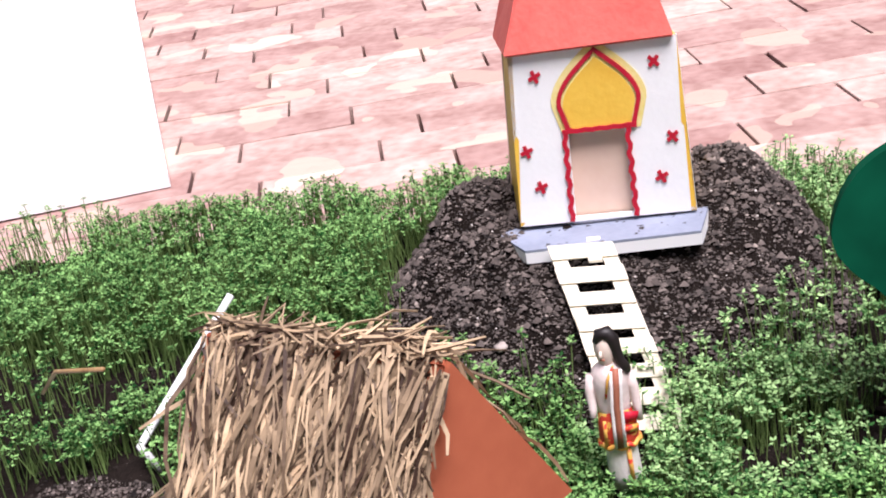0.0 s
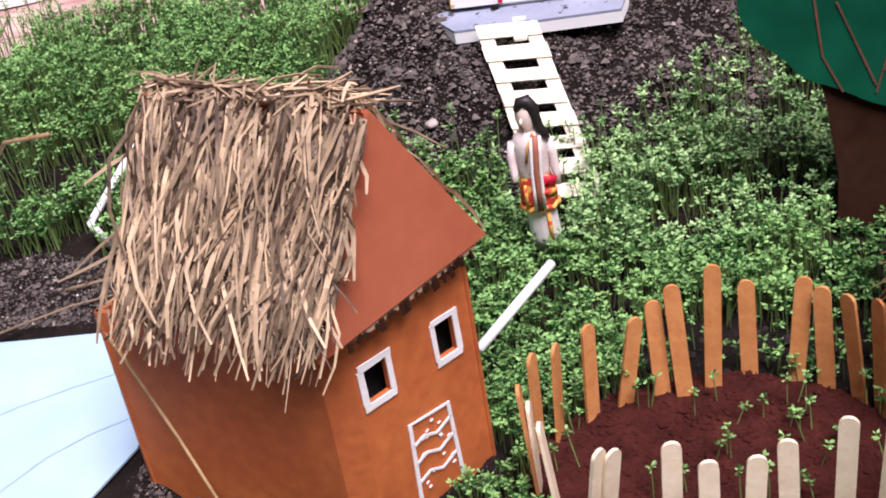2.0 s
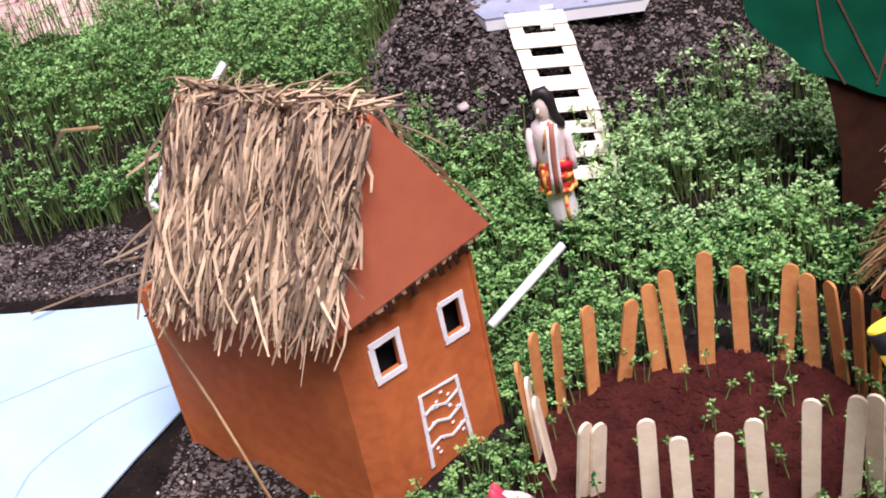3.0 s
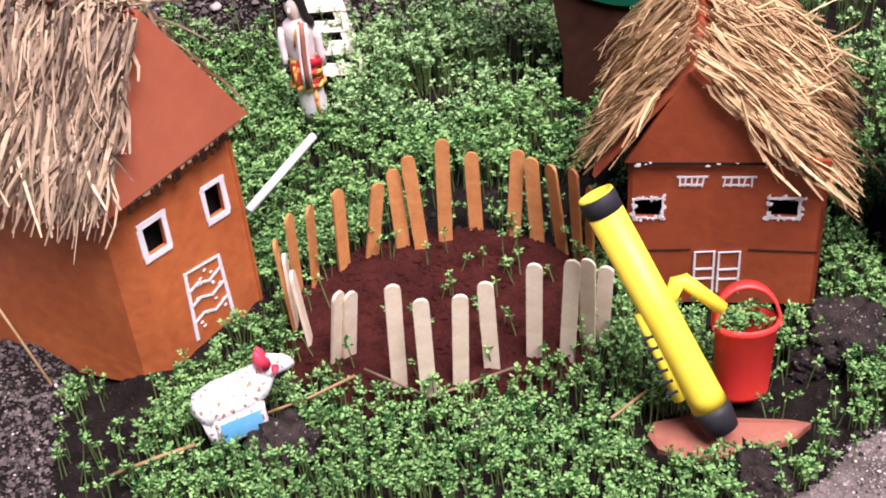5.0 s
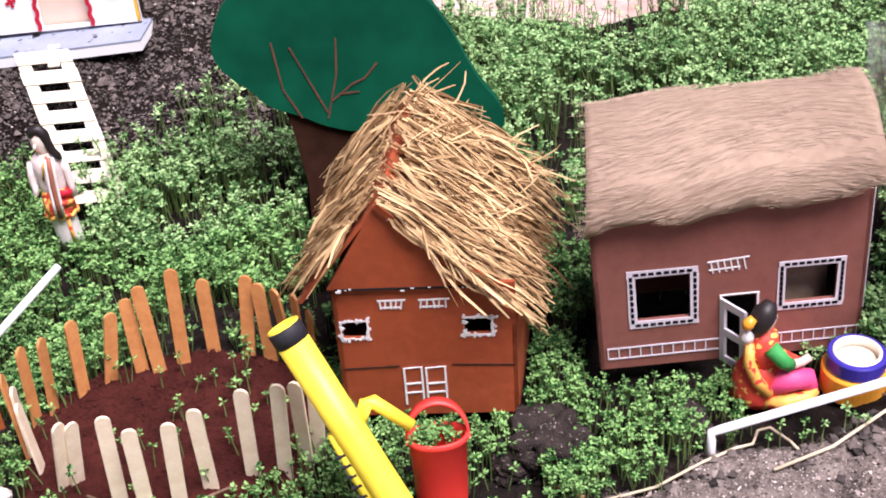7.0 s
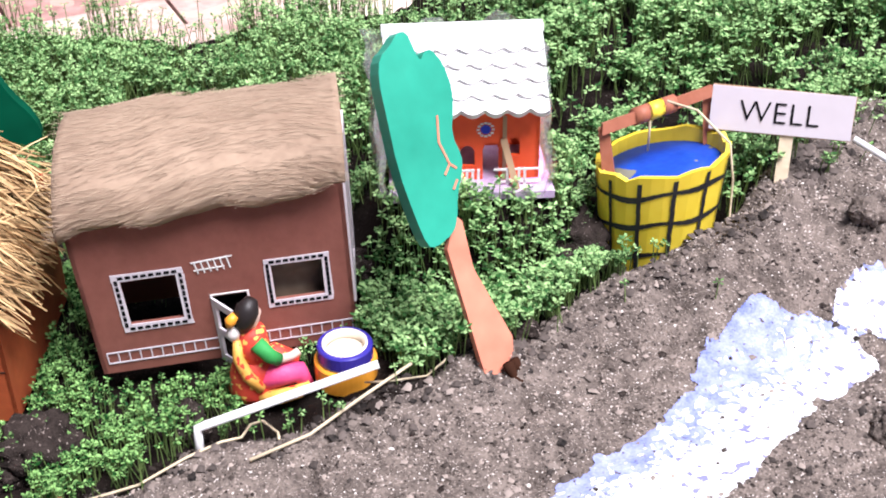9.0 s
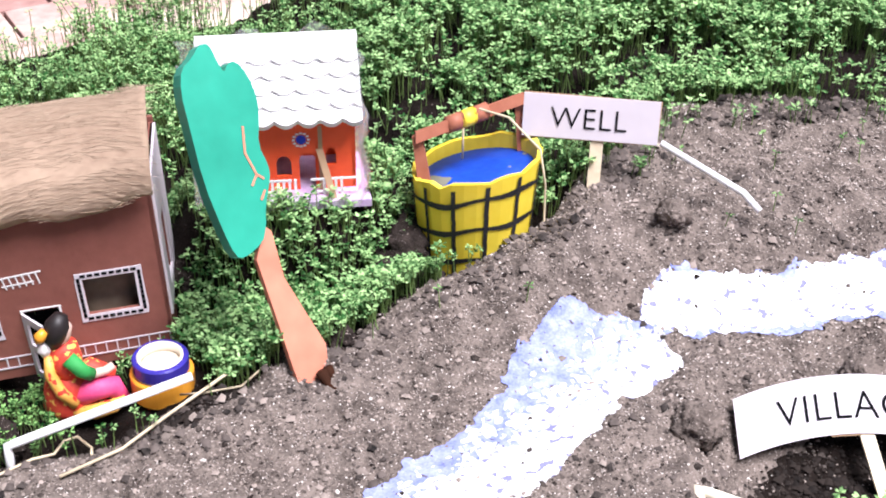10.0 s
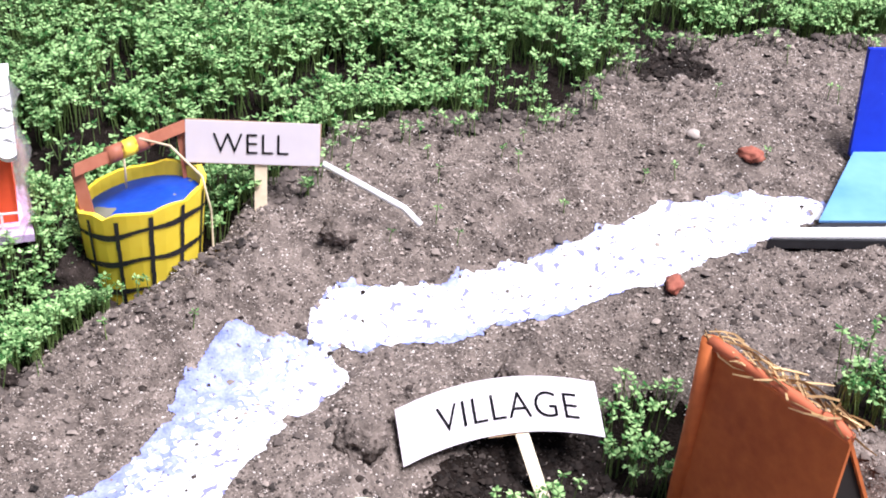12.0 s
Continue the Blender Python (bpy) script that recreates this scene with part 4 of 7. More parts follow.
# ---- small tiled house wrapped in clear film ----
def tiled_house():
    h = thing("tiled_house", (0.529, 0.021, 0.088), "orange toy house with white scalloped roof in clear film", "house")
    a, b = Vector((0.106, -0.0215, 0)), Vector((0.011, 0.053, 0))
    ad, bd, w, r = a.normalized(), b.normalized(), a.length, random.Random(6)
    n = Vector((a.y, -a.x, 0)).normalized()
    bm = bmesh.new()
    prism(bm, [-ad * 0.004 + n * 0.02, a + ad * 0.01 + n * 0.02, a + b + ad * 0.006, b - ad * 0.004], (0, 0, 0.006))
    part("base_plate", bm, PURPLE, h, "violet glittery base sheet")
    up = Vector((0, 0, 0.006))
    bm = bmesh.new()
    holes = [(0.049, 0.06, 0.012, 0.029), (0.066, 0.078, 0.0, 0.031), (0.086, 0.0935, 0.02, 0.035)]
    panel(bm, up, a, 0.06, holes, -n * 0.003)
    for u0, u1, z0, z1 in holes:
        for u, k in ((u0, 1), (u1, -1)):
            for f, g0 in ((0.0045, 0.0026), (0.0024, 0.0052)):
                prism(bm, [up + ad * (u + k * q) + Vector((0, 0, z)) - n * 0.0002 for q, z in ((0, z1), (f, z1), (0, z1 - g0))], -n * 0.0026)
    part("front_wall", bm, ORANGE_WALL, h)
    bm = bmesh.new()
    stroke(bm, [ad * 0.0815 + n * 0.002 + Vector((0, 0, 0.04)), ad * 0.09 + n * 0.014 + Vector((0, 0, 0.007))], 0.005, n, 0.0015)
    part("prop_strip", bm, CARDBOARD, h, "leaning brown card strip")
    for o, v, t in ((a, b, -ad), (b, -b, ad), (a + b, -a, n)):
        bm = bmesh.new()
        panel(bm, Vector(o) + up, v, 0.055, [], t * 0.003)
        part("wall", bm, ORANGE_WALL, h)
    bm = bmesh.new()
    prism(bm, [ad * u + n * 0.0008 + Vector((0, 0, z)) for u, z in ((0.0805, 0.006), (0.0835, 0.006), (0.0835, 0.06), (0.0805, 0.06))], n * 0.0012)
    part("corner_strip", bm, CARDBOARD, h)
    bm = bmesh.new()
    for k in range(12):
        t0 = 2 * math.pi * k / 12
        p = ad * 0.068 + n * 0.001 + Vector((0, 0, 0.049))
        q = p + ad * math.cos(t0) * 0.0055 + Vector((0, 0, math.sin(t0) * 0.0055))
        stroke(bm, [q - ad * 0.0007, q + ad * 0.0007], 0.0014, n, 0.0005)
    part("rosette", bm, WHITE_PAINT, h, "dotted white rosette")
    bm = bmesh.new()
    prism(bm, [ad * (0.068 + 0.0038 * math.cos(2 * math.pi * k / 14)) + n * 0.0008 + Vector((0, 0, 0.049 + 0.0038 * math.sin(2 * math.pi * k / 14))) for k in range(14)], n * 0.0005)
    part("rosette_centre", bm, BLUE_PANEL, h)
    bm = bmesh.new()
    for k in range(23):
        u = 0.002 + k * 0.0043
        if not 0.064 < u < 0.08:
            p = ad * u + n * 0.009 + up
            stroke(bm, [p, p + Vector((0, 0, 0.014))], 0.002, n, 0.001)
    for z in (0.003, 0.0135):
        stroke(bm, [n * 0.009 + up + Vector((0, 0, z)), ad * 0.059 + n * 0.009 + up + Vector((0, 0, z))], 0.0014, n, 0.001)
        stroke(bm, [ad * 0.074 + n * 0.009 + up + Vector((0, 0, z)), ad * w + n * 0.009 + up + Vector((0, 0, z))], 0.0014, n, 0.001)
    part("railing", bm, WHITE_PAINT, h, "small white railing")
    # scalloped tile courses up the slope
    eave, ridge = n * 0.008 + Vector((0, 0, 0.068)), bd * 0.045 + Vector((0, 0, 0.104))
    slope = ridge - eave
    out = a.cross(slope).normalized()
    out = out if out.z > 0 else -out
    bm = bmesh.new()
    prism(bm, [eave - ad * 0.004, eave + a + ad * 0.004, ridge + a + ad * 0.004, ridge - ad * 0.004], -out * 0.003)
    part("roof", bm, WHITE_BOARD, h)
    courses = 5
    for c in range(courses):
        bm = bmesh.new()
        lo, hi = eave + slope * (c / courses - 0.03), eave + slope * min(1.0, (c + 1.35) / courses)
        steps = 48
        rows = []
        for end, lift in ((lo, 0.0062), (hi, 0.0015)):
            row = []
            for k in range(steps + 1):
                u = -0.005 + (w + 0.01) * k / steps
                wave = abs(math.sin(math.pi * (u / 0.0165 + 0.5 * (c % 2))))
                dip = -slope.normalized() * 0.0045 * wave if end is lo else Vector()
                row.append((end + ad * u + dip + out * (lift + r.uniform(-0.0004, 0.0004)), end + ad * u + dip + out * 0.0004))
            rows.append(row)
        vs = [[(bm.verts.new(p), bm.verts.new(q)) for p, q in row] for row in rows]
        for k in range(steps):
            bm.faces.new((vs[0][k][0], vs[0][k + 1][0], vs[1][k + 1][0], vs[1][k][0]))
            bm.faces.new((vs[0][k][1], vs[0][k + 1][1], vs[0][k + 1][0], vs[0][k][0]))
        part("tile_course", bm, TILE_WHITE, h)
    bm = bmesh.new()
    prism(bm, [ridge - ad * 0.006 + out * 0.001, ridge + a + ad * 0.006 + out * 0.001, ridge + a + ad * 0.006 + bd * 0.014, ridge - ad * 0.006 + bd * 0.014], (0, 0, 0.004))
    part("ridge_cap", bm, WHITE_BOARD, h)
    # crumpled film around
    bm = bmesh.new()
    pts = [(-0.014, -0.02), (0.108, -0.045), (0.126, 0.042), (0.0, 0.062)]
    seg = []
    for (x0, y0), (x1, y1) in zip(pts, pts[1:] + pts[:1]):
        for k in range(10):
            seg.append((x0 + (x1 - x0) * k / 10, y0 + (y1 - y0) * k / 10))
    rings = [[bm.verts.new((x + r.gauss(0, 0.004), y + r.gauss(0, 0.004) + z * 0.12, z + r.gauss(0, 0.003))) for x, y in seg] for z in (0.001, 0.014, 0.035, 0.06, 0.085, 0.1)]
    for i, (p, q) in enumerate(zip(rings, rings[1:])):
        for k in range(len(seg)):
            if i == 0 or k >= 10:
                bm.faces.new((p[k], p[(k + 1) % len(seg)], q[(k + 1) % len(seg)], q[k]))
    film_ob = part("film_wrap", bm, FILM, h, "crumpled clear plastic film", True)
    film_ob.visible_shadow = False
    return h


tiled_house()


# ---- white temple on the mound ----
def temple():
    c = Vector((-0.1622, 0.389, 0.1125))
    a, b, H = Vector((0.132, -0.012, 0)), Vector((-0.012, 0.075, 0)), 0.132
    t = thing("model_temple", tuple(c), "white box temple with coral roof and painted onion arch", "temple")
    t.matrix_world = pose(c.x, c.y, c.z, -3, -2, 0)
    ad, bd, w, r = a.normalized(), b.normalized(), a.length, random.Random(8)
    n = Vector((a.y, -a.x, 0)).normalized()
    bm = bmesh.new()
    hole = (0.0425, 0.0862, 0.003, 0.068)
    panel(bm, (0, 0, 0), a, H, [hole], -n * 0.004)
    part("front_wall", bm, TEMPLE_WHITE, t)
    bm = bmesh.new()
    panel(bm, b, -b, H, [], ad * 0.004)
    part("side_wall", bm, TEMPLE_YELLOW, t, "yellow painted side wall")
    bm = bmesh.new()
    panel(bm, a, b, H, [], -ad * 0.004)
    part("side_wall", bm, TEMPLE_YELLOW, t, "yellow painted side wall")
    bm = bmesh.new()
    panel(bm, a + b, -a, H, [], n * 0.004)
    part("back_wall", bm, PEACH, t)
    bm = bmesh.new()
    prism(bm, [ad * 0.03 + bd * 0.007 + Vector((0, 0, z * 1.0)) + ad * u for u, z in ((0, 0.002), (0.07, 0.002), (0.07, 0.075), (0, 0.075))], bd * 0.002)
    part("inner_sheet", bm, PEACH, t, "creased peach paper inside the doorway")
    bm = bmesh.new()
    lo = [-ad * 0.002 + n * 0.006, a - ad * 0.001 + n * 0.006, a + b + ad * 0.003, b - ad * 0.008]
    hi = [ad * 0.022 + bd * 0.02, a - ad * 0.022 + bd * 0.02, a + b - ad * 0.015 - bd * 0.01, b + ad * 0.012 - bd * 0.01]
    faces(bm, [p + Vector((0, 0, H)) for p in lo] + [p + Vector((0, 0, H + 0.07)) for p in hi], [(3, 2, 1, 0), (4, 5, 6, 7)] + [(i, (i + 1) % 4, 4 + (i + 1) % 4, 4 + i) for i in range(4)])
    bmesh.ops.bevel(bm, geom=bm.edges[:], offset=0.0015, segments=2, affect="EDGES")
    part("roof", bm, TEMPLE_RED, t, "coral red painted sloping roof")
    wall = lambda u, z, k=0.0: ad * u + Vector((0, 0, z)) + n * (0.0004 + k)

    def onion(s, m=0.0):
        pts = []
        for k in range(33):
            q = k / 32 * 2 - 1
            t0 = abs(q)
            x = math.copysign(1, q) * (0.031 * math.sin(min(1, t0 * 1.25) * math.pi / 2) ** 1.25 if t0 < 0.8 else 0.031 - 0.006 * (t0 - 0.8) / 0.2)
            z = 0.058 - 0.05 * t0 ** 1.15 if t0 < 0.8 else 0.0195 - 0.0195 * (t0 - 0.8) / 0.2
            pts.append((x * s, z * s - m))
        return pts

    mid = 0.0685
    bm = bmesh.new()
    prism(bm, [wall(mid + x, 0.0715 + z) for x, z in onion(1.2, 0.003)], n * 0.0003)
    part("arch_glow", bm, material("pale_yellow_wash", (0.8, 0.62, 0.12), (0.9, 0.8, 0.4), 60, 0.7), t, "pale yellow wash round the arch")
    bm = bmesh.new()
    prism(bm, [wall(mid + x, 0.0715 + z, 0.0004) for x, z in onion(0.9)], n * 0.0004)
    part("arch_panel", bm, TEMPLE_YELLOW, t, "yellow onion-shaped arch panel")
    bm = bmesh.new()
    stroke(bm, [wall(mid + x, 0.0715 + z, 0.0006) for x, z in onion(1.0)], 0.0034, n, 0.0009)
    part("arch_outline", bm, CRIMSON, t, "crimson outline of the arch")
    bm = bmesh.new()
    stroke(bm, [wall(0.0395 + 0.0055 * k, 0.0705 + 0.0007 * (k % 2), 0.0006) for k in range(11)], 0.0036, n, 0.0011)
    part("lintel_stripe", bm, CRIMSON, t, "crimson stripe over the door")
    for u in (0.0402, 0.0885):
        bm = bmesh.new()
        pts = [wall(u + 0.0011 * math.sin(k * 1.7), 0.002 + k * 0.0034, 0.0006) for k in range(21)]
        stroke(bm, pts, 0.0036, n, 0.0009)
        part("door_stripe", bm, CRIMSON, t, "scalloped crimson stripe beside the door")
    for u, z in ((0.0204, 0.1144), (0.1133, 0.1154), (0.0094, 0.0586), (0.1212, 0.0587), (0.0185, 0.03), (0.11, 0.029)):
        bm = bmesh.new()
        s = r.uniform(0.3, 0.8)
        for k in range(4):
            q = s + k * math.pi / 2
            stroke(bm, [wall(u, z, 0.0003), wall(u + 0.0042 * math.cos(q), z + 0.0042 * math.sin(q), 0.0003)], 0.0029, n, 0.0005)
        part("flower", bm, CRIMSON, t, "small crimson painted flower")
    # the box was glued askew: its near left edge leans inward
    for ob in t.children:
        for v in ob.data.vertices:
            v.co.x += 0.08 * v.co.z * (1 - v.co.dot(ad) / 0.135)
    # slab
    s = thing("slab", (-0.169, 0.35, 0.098), "grey painted foam slab with white edges on the mound", "slab")
    s.matrix_world = pose(-0.169, 0.35, 0.098, -1, -3, 0)
    o = Vector()
    pts = [o + Vector((0.012, 0, 0)), o + Vector((0.14, -0.008, 0)), o + Vector((0.16, 0.1, 0)), o + Vector((-0.05, 0.11, 0))]
    bm = bmesh.new()
    prism(bm, pts, (0, 0, 0.0085))
    part("core", bm, WHITE_BOARD, s, "white foam edge")
    bm = bmesh.new()
    prism(bm, [p + Vector((0, 0, 0.0087)) for p in pts], (0, 0, 0.002))
    part("top", bm, SLATE, s, "slate grey painted top")
    # ladder
    l = thing("ladder", (0, 0, 0), "cream wooden strip ladder leaning on the mound", "ladder")
    p0, p1, q0, q1 = Vector((-0.134, 0.343, 0.11)), Vector((-0.098, 0.344, 0.109)), Vector((-0.096, 0.246, 0.016)), Vector((-0.058, 0.246, 0.015))
    out = (p1 - p0).cross(q0 - p0).normalized()
    out = out if out.y < 0 else -out
    for p, q in ((p0, q0), (p1, q1)):
        bm = bmesh.new()
        s2 = (p1 - p0).normalized() * 0.0055
        prism(bm, [p - s2, p + s2, q + s2, q - s2], out * 0.002)
        part("rail", bm, CREAM, l)
    for k in range(8):
        f = 0.02 + k * 0.137
        bm = bmesh.new()
        p, q, dn = p0.lerp(q0, f) + out * 0.002, p1.lerp(q1, f) + out * 0.002, (q0 - p0).normalized() * (0.0058 + 0.0006 * math.sin(k * 2.3))
        e = (q - p).normalized() * (0.0056 + 0.0008 * math.sin(k * 1.7))
        prism(bm, [p - dn - e, q - dn + e, q + dn + e, p + dn - e], out * 0.0018)
        part("rung", bm, CREAM, l)
    bm = bmesh.new()
    prism(bm, [p0.lerp(p1, 0.75) + Vector((-0.005, 0.012, 0.002)), p0.lerp(p1, 0.75) + Vector((0.005, 0.012, 0.002)), p0.lerp(p1, 0.75) + Vector((0.006, -0.012, -0.006)), p0.lerp(p1, 0.75) + Vector((-0.004, -0.012, -0.006))], (0, 0, 0.002))
    part("hook_strip", bm, CREAM, l)


temple()


# ---- cut-out trees ----
def cutout_tree(name, foot, label, crown, trunk, depth, mats, side, lean, veins, rounds=2):
    """A thick flat tree: crown and trunk outlines in metres across and up, on a plane that leans."""
    t = thing(name, foot, label, "tree", "cut-out trees")
    s = Vector(side).normalized()
    u = Vector(lean).normalized()
    d = s.cross(u).normalized()
    place = lambda p, k=0.0: s * p[0] + u * p[1] + d * k
    for _ in range(rounds):
        crown = [q for a, b in zip(crown, crown[1:] + crown[:1]) for q in ((a[0] * 0.75 + b[0] * 0.25, a[1] * 0.75 + b[1] * 0.25), (a[0] * 0.25 + b[0] * 0.75, a[1] * 0.25 + b[1] * 0.75))]
    bm = bmesh.new()
    prism(bm, [place(p, -depth * 0.2) for p in trunk], d * depth * 0.4)
    bmesh.ops.bevel(bm, geom=[e for e in bm.edges if e.calc_face_angle(0) > 0.9], offset=depth * 0.05, segments=2, affect="EDGES")
    part("trunk", bm, mats[1], t)
    bm = bmesh.new()
    prism(bm, [place(p, -depth / 2) for p in crown], d * depth)
    bmesh.ops.bevel(bm, geom=[e for e in bm.edges if len(e.link_faces) == 2 and e.calc_face_angle(0) > 0.9], offset=depth * 0.12, segments=2, affect="EDGES")
    part("crown", bm, mats[0], t)
    front = d if d.y < 0 else -d
    for line in veins:
        bm = bmesh.new()
        stroke(bm, [place(p) + front * (depth / 2 + 0.0003) for p in line], 0.0015, front, 0.0004)
        part("painted_branch", bm, mats[2], t, "brown painted branch")
    return t


VEIN = material("reddish_brown_branch_paint", (0.03, 0.035, 0.018), (0.17, 0.055, 0.035), 60, 0.8)
cutout_tree("cutout_tree", (0.128, 0.203, -0.004), "dark green paper tree with a brown trunk in sprouts",
            [(-0.078, 0.18), (-0.083, 0.157), (-0.07, 0.137), (-0.056, 0.127), (-0.043, 0.11), (-0.02, 0.102), (0.0, 0.09), (0.03, 0.082), (0.06, 0.09), (0.085, 0.081), (0.11, 0.086), (0.135, 0.073), (0.147, 0.08), (0.142, 0.1), (0.128, 0.118), (0.118, 0.14), (0.108, 0.165), (0.09, 0.195), (0.06, 0.213), (0.03, 0.222), (0.0, 0.217), (-0.03, 0.222), (-0.052, 0.212), (-0.066, 0.2)],
            [(-0.024, 0.0), (0.03, 0.0), (0.026, 0.05), (0.034, 0.1), (0.05, 0.14), (-0.04, 0.14), (-0.028, 0.09), (-0.022, 0.04)], 0.014,
            (GREEN_DARK, TRUNK_DARK, VEIN), (1, -0.06, 0), (-0.02, 0.1, 1),
            [[(0.003, 0.098), (0.008, 0.115), (0.014, 0.135), (0.017, 0.165)], [(0.007, 0.112), (0.026, 0.126), (0.036, 0.13), (0.047, 0.142)], [(0.003, 0.103), (-0.008, 0.13), (-0.02, 0.16)], [(-0.018, 0.1), (-0.03, 0.125), (-0.034, 0.165)], [(0.014, 0.118), (0.03, 0.119)]])
cutout_tree("cutout_tree", (0.559, -0.147, 0.031), "leaning mint green foam tree with a salmon trunk",
            [(-0.0424, 0.2449), (-0.035, 0.244), (-0.031, 0.231), (-0.0275, 0.2225), (-0.024, 0.228), (-0.018, 0.2285), (-0.0106, 0.2169), (-0.0064, 0.2005), (-0.0076, 0.1863), (-0.0116, 0.1704), (-0.0063, 0.1552), (-0.0065, 0.1467), (-0.0138, 0.1294), (-0.0159, 0.1154), (-0.0203, 0.107), (-0.0349, 0.1016), (-0.0414, 0.1048), (-0.0475, 0.125), (-0.0552, 0.1584), (-0.0584, 0.1957), (-0.0604, 0.2193), (-0.0572, 0.2332), (-0.0488, 0.2378)],
            [(-0.0248, 0.0968), (-0.0172, 0.0535), (-0.0118, 0.0209), (-0.0074, -0.0022), (-0.0056, -0.0039), (0.0045, 0.001), (0.0074, -0.0071), (0.0108, -0.0125), (0.0145, 0.002), (0.0165, 0.0244), (0.0055, 0.0499), (-0.0068, 0.0791), (-0.0105, 0.112), (-0.0158, 0.1179)][::-1], 0.013,
            (GREEN_MINT, TRUNK_ORANGE, TRUNK_ORANGE), (1, 0.35, 0), (0.0, 0.6, 1),
            [[(-0.021, 0.185), (-0.0225, 0.168), (-0.0165, 0.152), (-0.012, 0.148)], [(-0.0165, 0.152), (-0.021, 0.146)], [(-0.016, 0.135), (-0.0125, 0.14)]], 1)
for x, y, tip in ((0.567, -0.148, (0.575, -0.159)), (0.572, -0.145, (0.583, -0.153))):
    bm = bmesh.new()
    tube(bm, [(x, y, 0.044), (x + 0.004, y - 0.004, 0.034), (*tip, ground_z(*tip) - 0.002)], [0.004, 0.0034, 0.002], 8)
    tagged(part("root", bm, TRUNK_DARK, None, "", True), "dark brown rolled paper root at the leaning tree", "root", "tree roots")


# ---- stick fence round the pen ----
def fence_stick(foot, tip, turn, mat, width=0.0098):
    """One flat stick with a rounded end, from its foot in the soil to its tip."""
    foot, tip = Vector(foot), Vector(tip)
    up = (tip - foot).normalized()
    flat = Vector((math.cos(radians(turn)), math.sin(radians(turn)), 0))
    flat = (flat - up * flat.dot(up)).normalized()
    height, deep = (tip - foot).length, flat.cross(up) * 0.001
    pts = [(-width / 2, -0.014), (width / 2, -0.014)]
    pts += [(width / 2 * math.cos(a), height - width / 2 + width / 2 * math.sin(a)) for a in (math.pi * k / 8 for k in range(9))]
    bm = bmesh.new()
    prism(bm, [flat * x + up * z - deep for x, z in pts], deep * 2)
    ob = part("stick", bm, mat)
    ob.location = foot
    return ob


fence = thing("stick_fence", (0, -0.04, 0), "oval fence of ice cream sticks stuck in red soil", "fence")
# foot x and y, tip x, y and z, turn of the flat face, 1 for orange
STICKS = [
    (-0.0980, -0.0500, -0.1020, -0.0440, 0.0670, 90, 1), (-0.0970, -0.0480, -0.0980, -0.0420, 0.0540, 88, 0), (-0.0870, -0.0660, -0.0920, -0.0600, 0.0540, 86, 0),
    (-0.0970, -0.0160, -0.0960, -0.0100, 0.0620, 68, 1), (-0.0860, -0.0070, -0.0830, -0.0010, 0.0610, 70, 1), (-0.0670, 0.0090, -0.0650, 0.0150, 0.0610, 45, 1),
    (-0.0480, 0.0170, -0.0380, 0.0230, 0.0580, 30, 1), (-0.0260, 0.0250, -0.0280, 0.0310, 0.0630, 14, 1), (-0.0130, 0.0230, -0.0170, 0.0290, 0.0740, 8, 1),
    (0.0040, 0.0310, 0.0070, 0.0370, 0.0800, 0, 1), (0.0260, 0.0400, 0.0260, 0.0460, 0.0620, -6, 1), (0.0520, 0.0340, 0.0580, 0.0400, 0.0650, -12, 1),
    (0.0680, 0.0260, 0.0660, 0.0320, 0.0630, -20, 1), (0.0840, 0.0150, 0.0780, 0.0210, 0.0640, -50, 1), (0.0940, 0.0020, 0.0920, 0.0080, 0.0680, -60, 1),
    (0.1010, -0.0090, 0.1020, -0.0030, 0.0600, -70, 1), (-0.0690, -0.0870, -0.0610, -0.0890, 0.0580, 50, 0), (-0.0610, -0.0830, -0.0540, -0.0850, 0.0540, 40, 0),
    (-0.0290, -0.1120, -0.0260, -0.1140, 0.0810, 10, 0), (-0.0110, -0.1220, -0.0100, -0.1240, 0.0770, 6, 0), (0.0090, -0.1160, 0.0130, -0.1180, 0.0730, 2, 0),
    (0.0290, -0.1060, 0.0280, -0.1080, 0.0730, -4, 0), (0.0560, -0.0960, 0.0580, -0.0980, 0.0760, -12, 0), (0.0770, -0.0940, 0.0810, -0.0960, 0.0750, -16, 0),
    (0.0910, -0.0830, 0.0910, -0.0850, 0.0660, -24, 0), (0.1000, -0.0790, 0.1030, -0.0810, 0.0560, -16, 0),
]
for x, y, tx, ty, tz, turn, orange in STICKS:
    s = fence_stick((x, y + 0.04, 0), (tx, ty + 0.04, tz), turn, STICK_ORANGE if orange else STICK_PALE)
    s.parent = fence

# ---- hand pump, bucket, board ----
bm = bmesh.new()
outline = [(x + 0.013, y - 0.012) for x, y in ((0.104, -0.15), (0.109, -0.141), (0.13, -0.137), (0.158, -0.138), (0.19, -0.146), (0.2, -0.152), (0.188, -0.162), (0.17, -0.168), (0.146, -0.176), (0.12, -0.172), (0.108, -0.163))]
prism(bm, [(x, y, ground_z(x, y) * 0.7 - 0.003) for x, y in outline], (0, 0, 0.0045))
tagged(part("pump_board", bm, TERRACOTTA), "flat terracotta painted board pressed into the soil", "board")


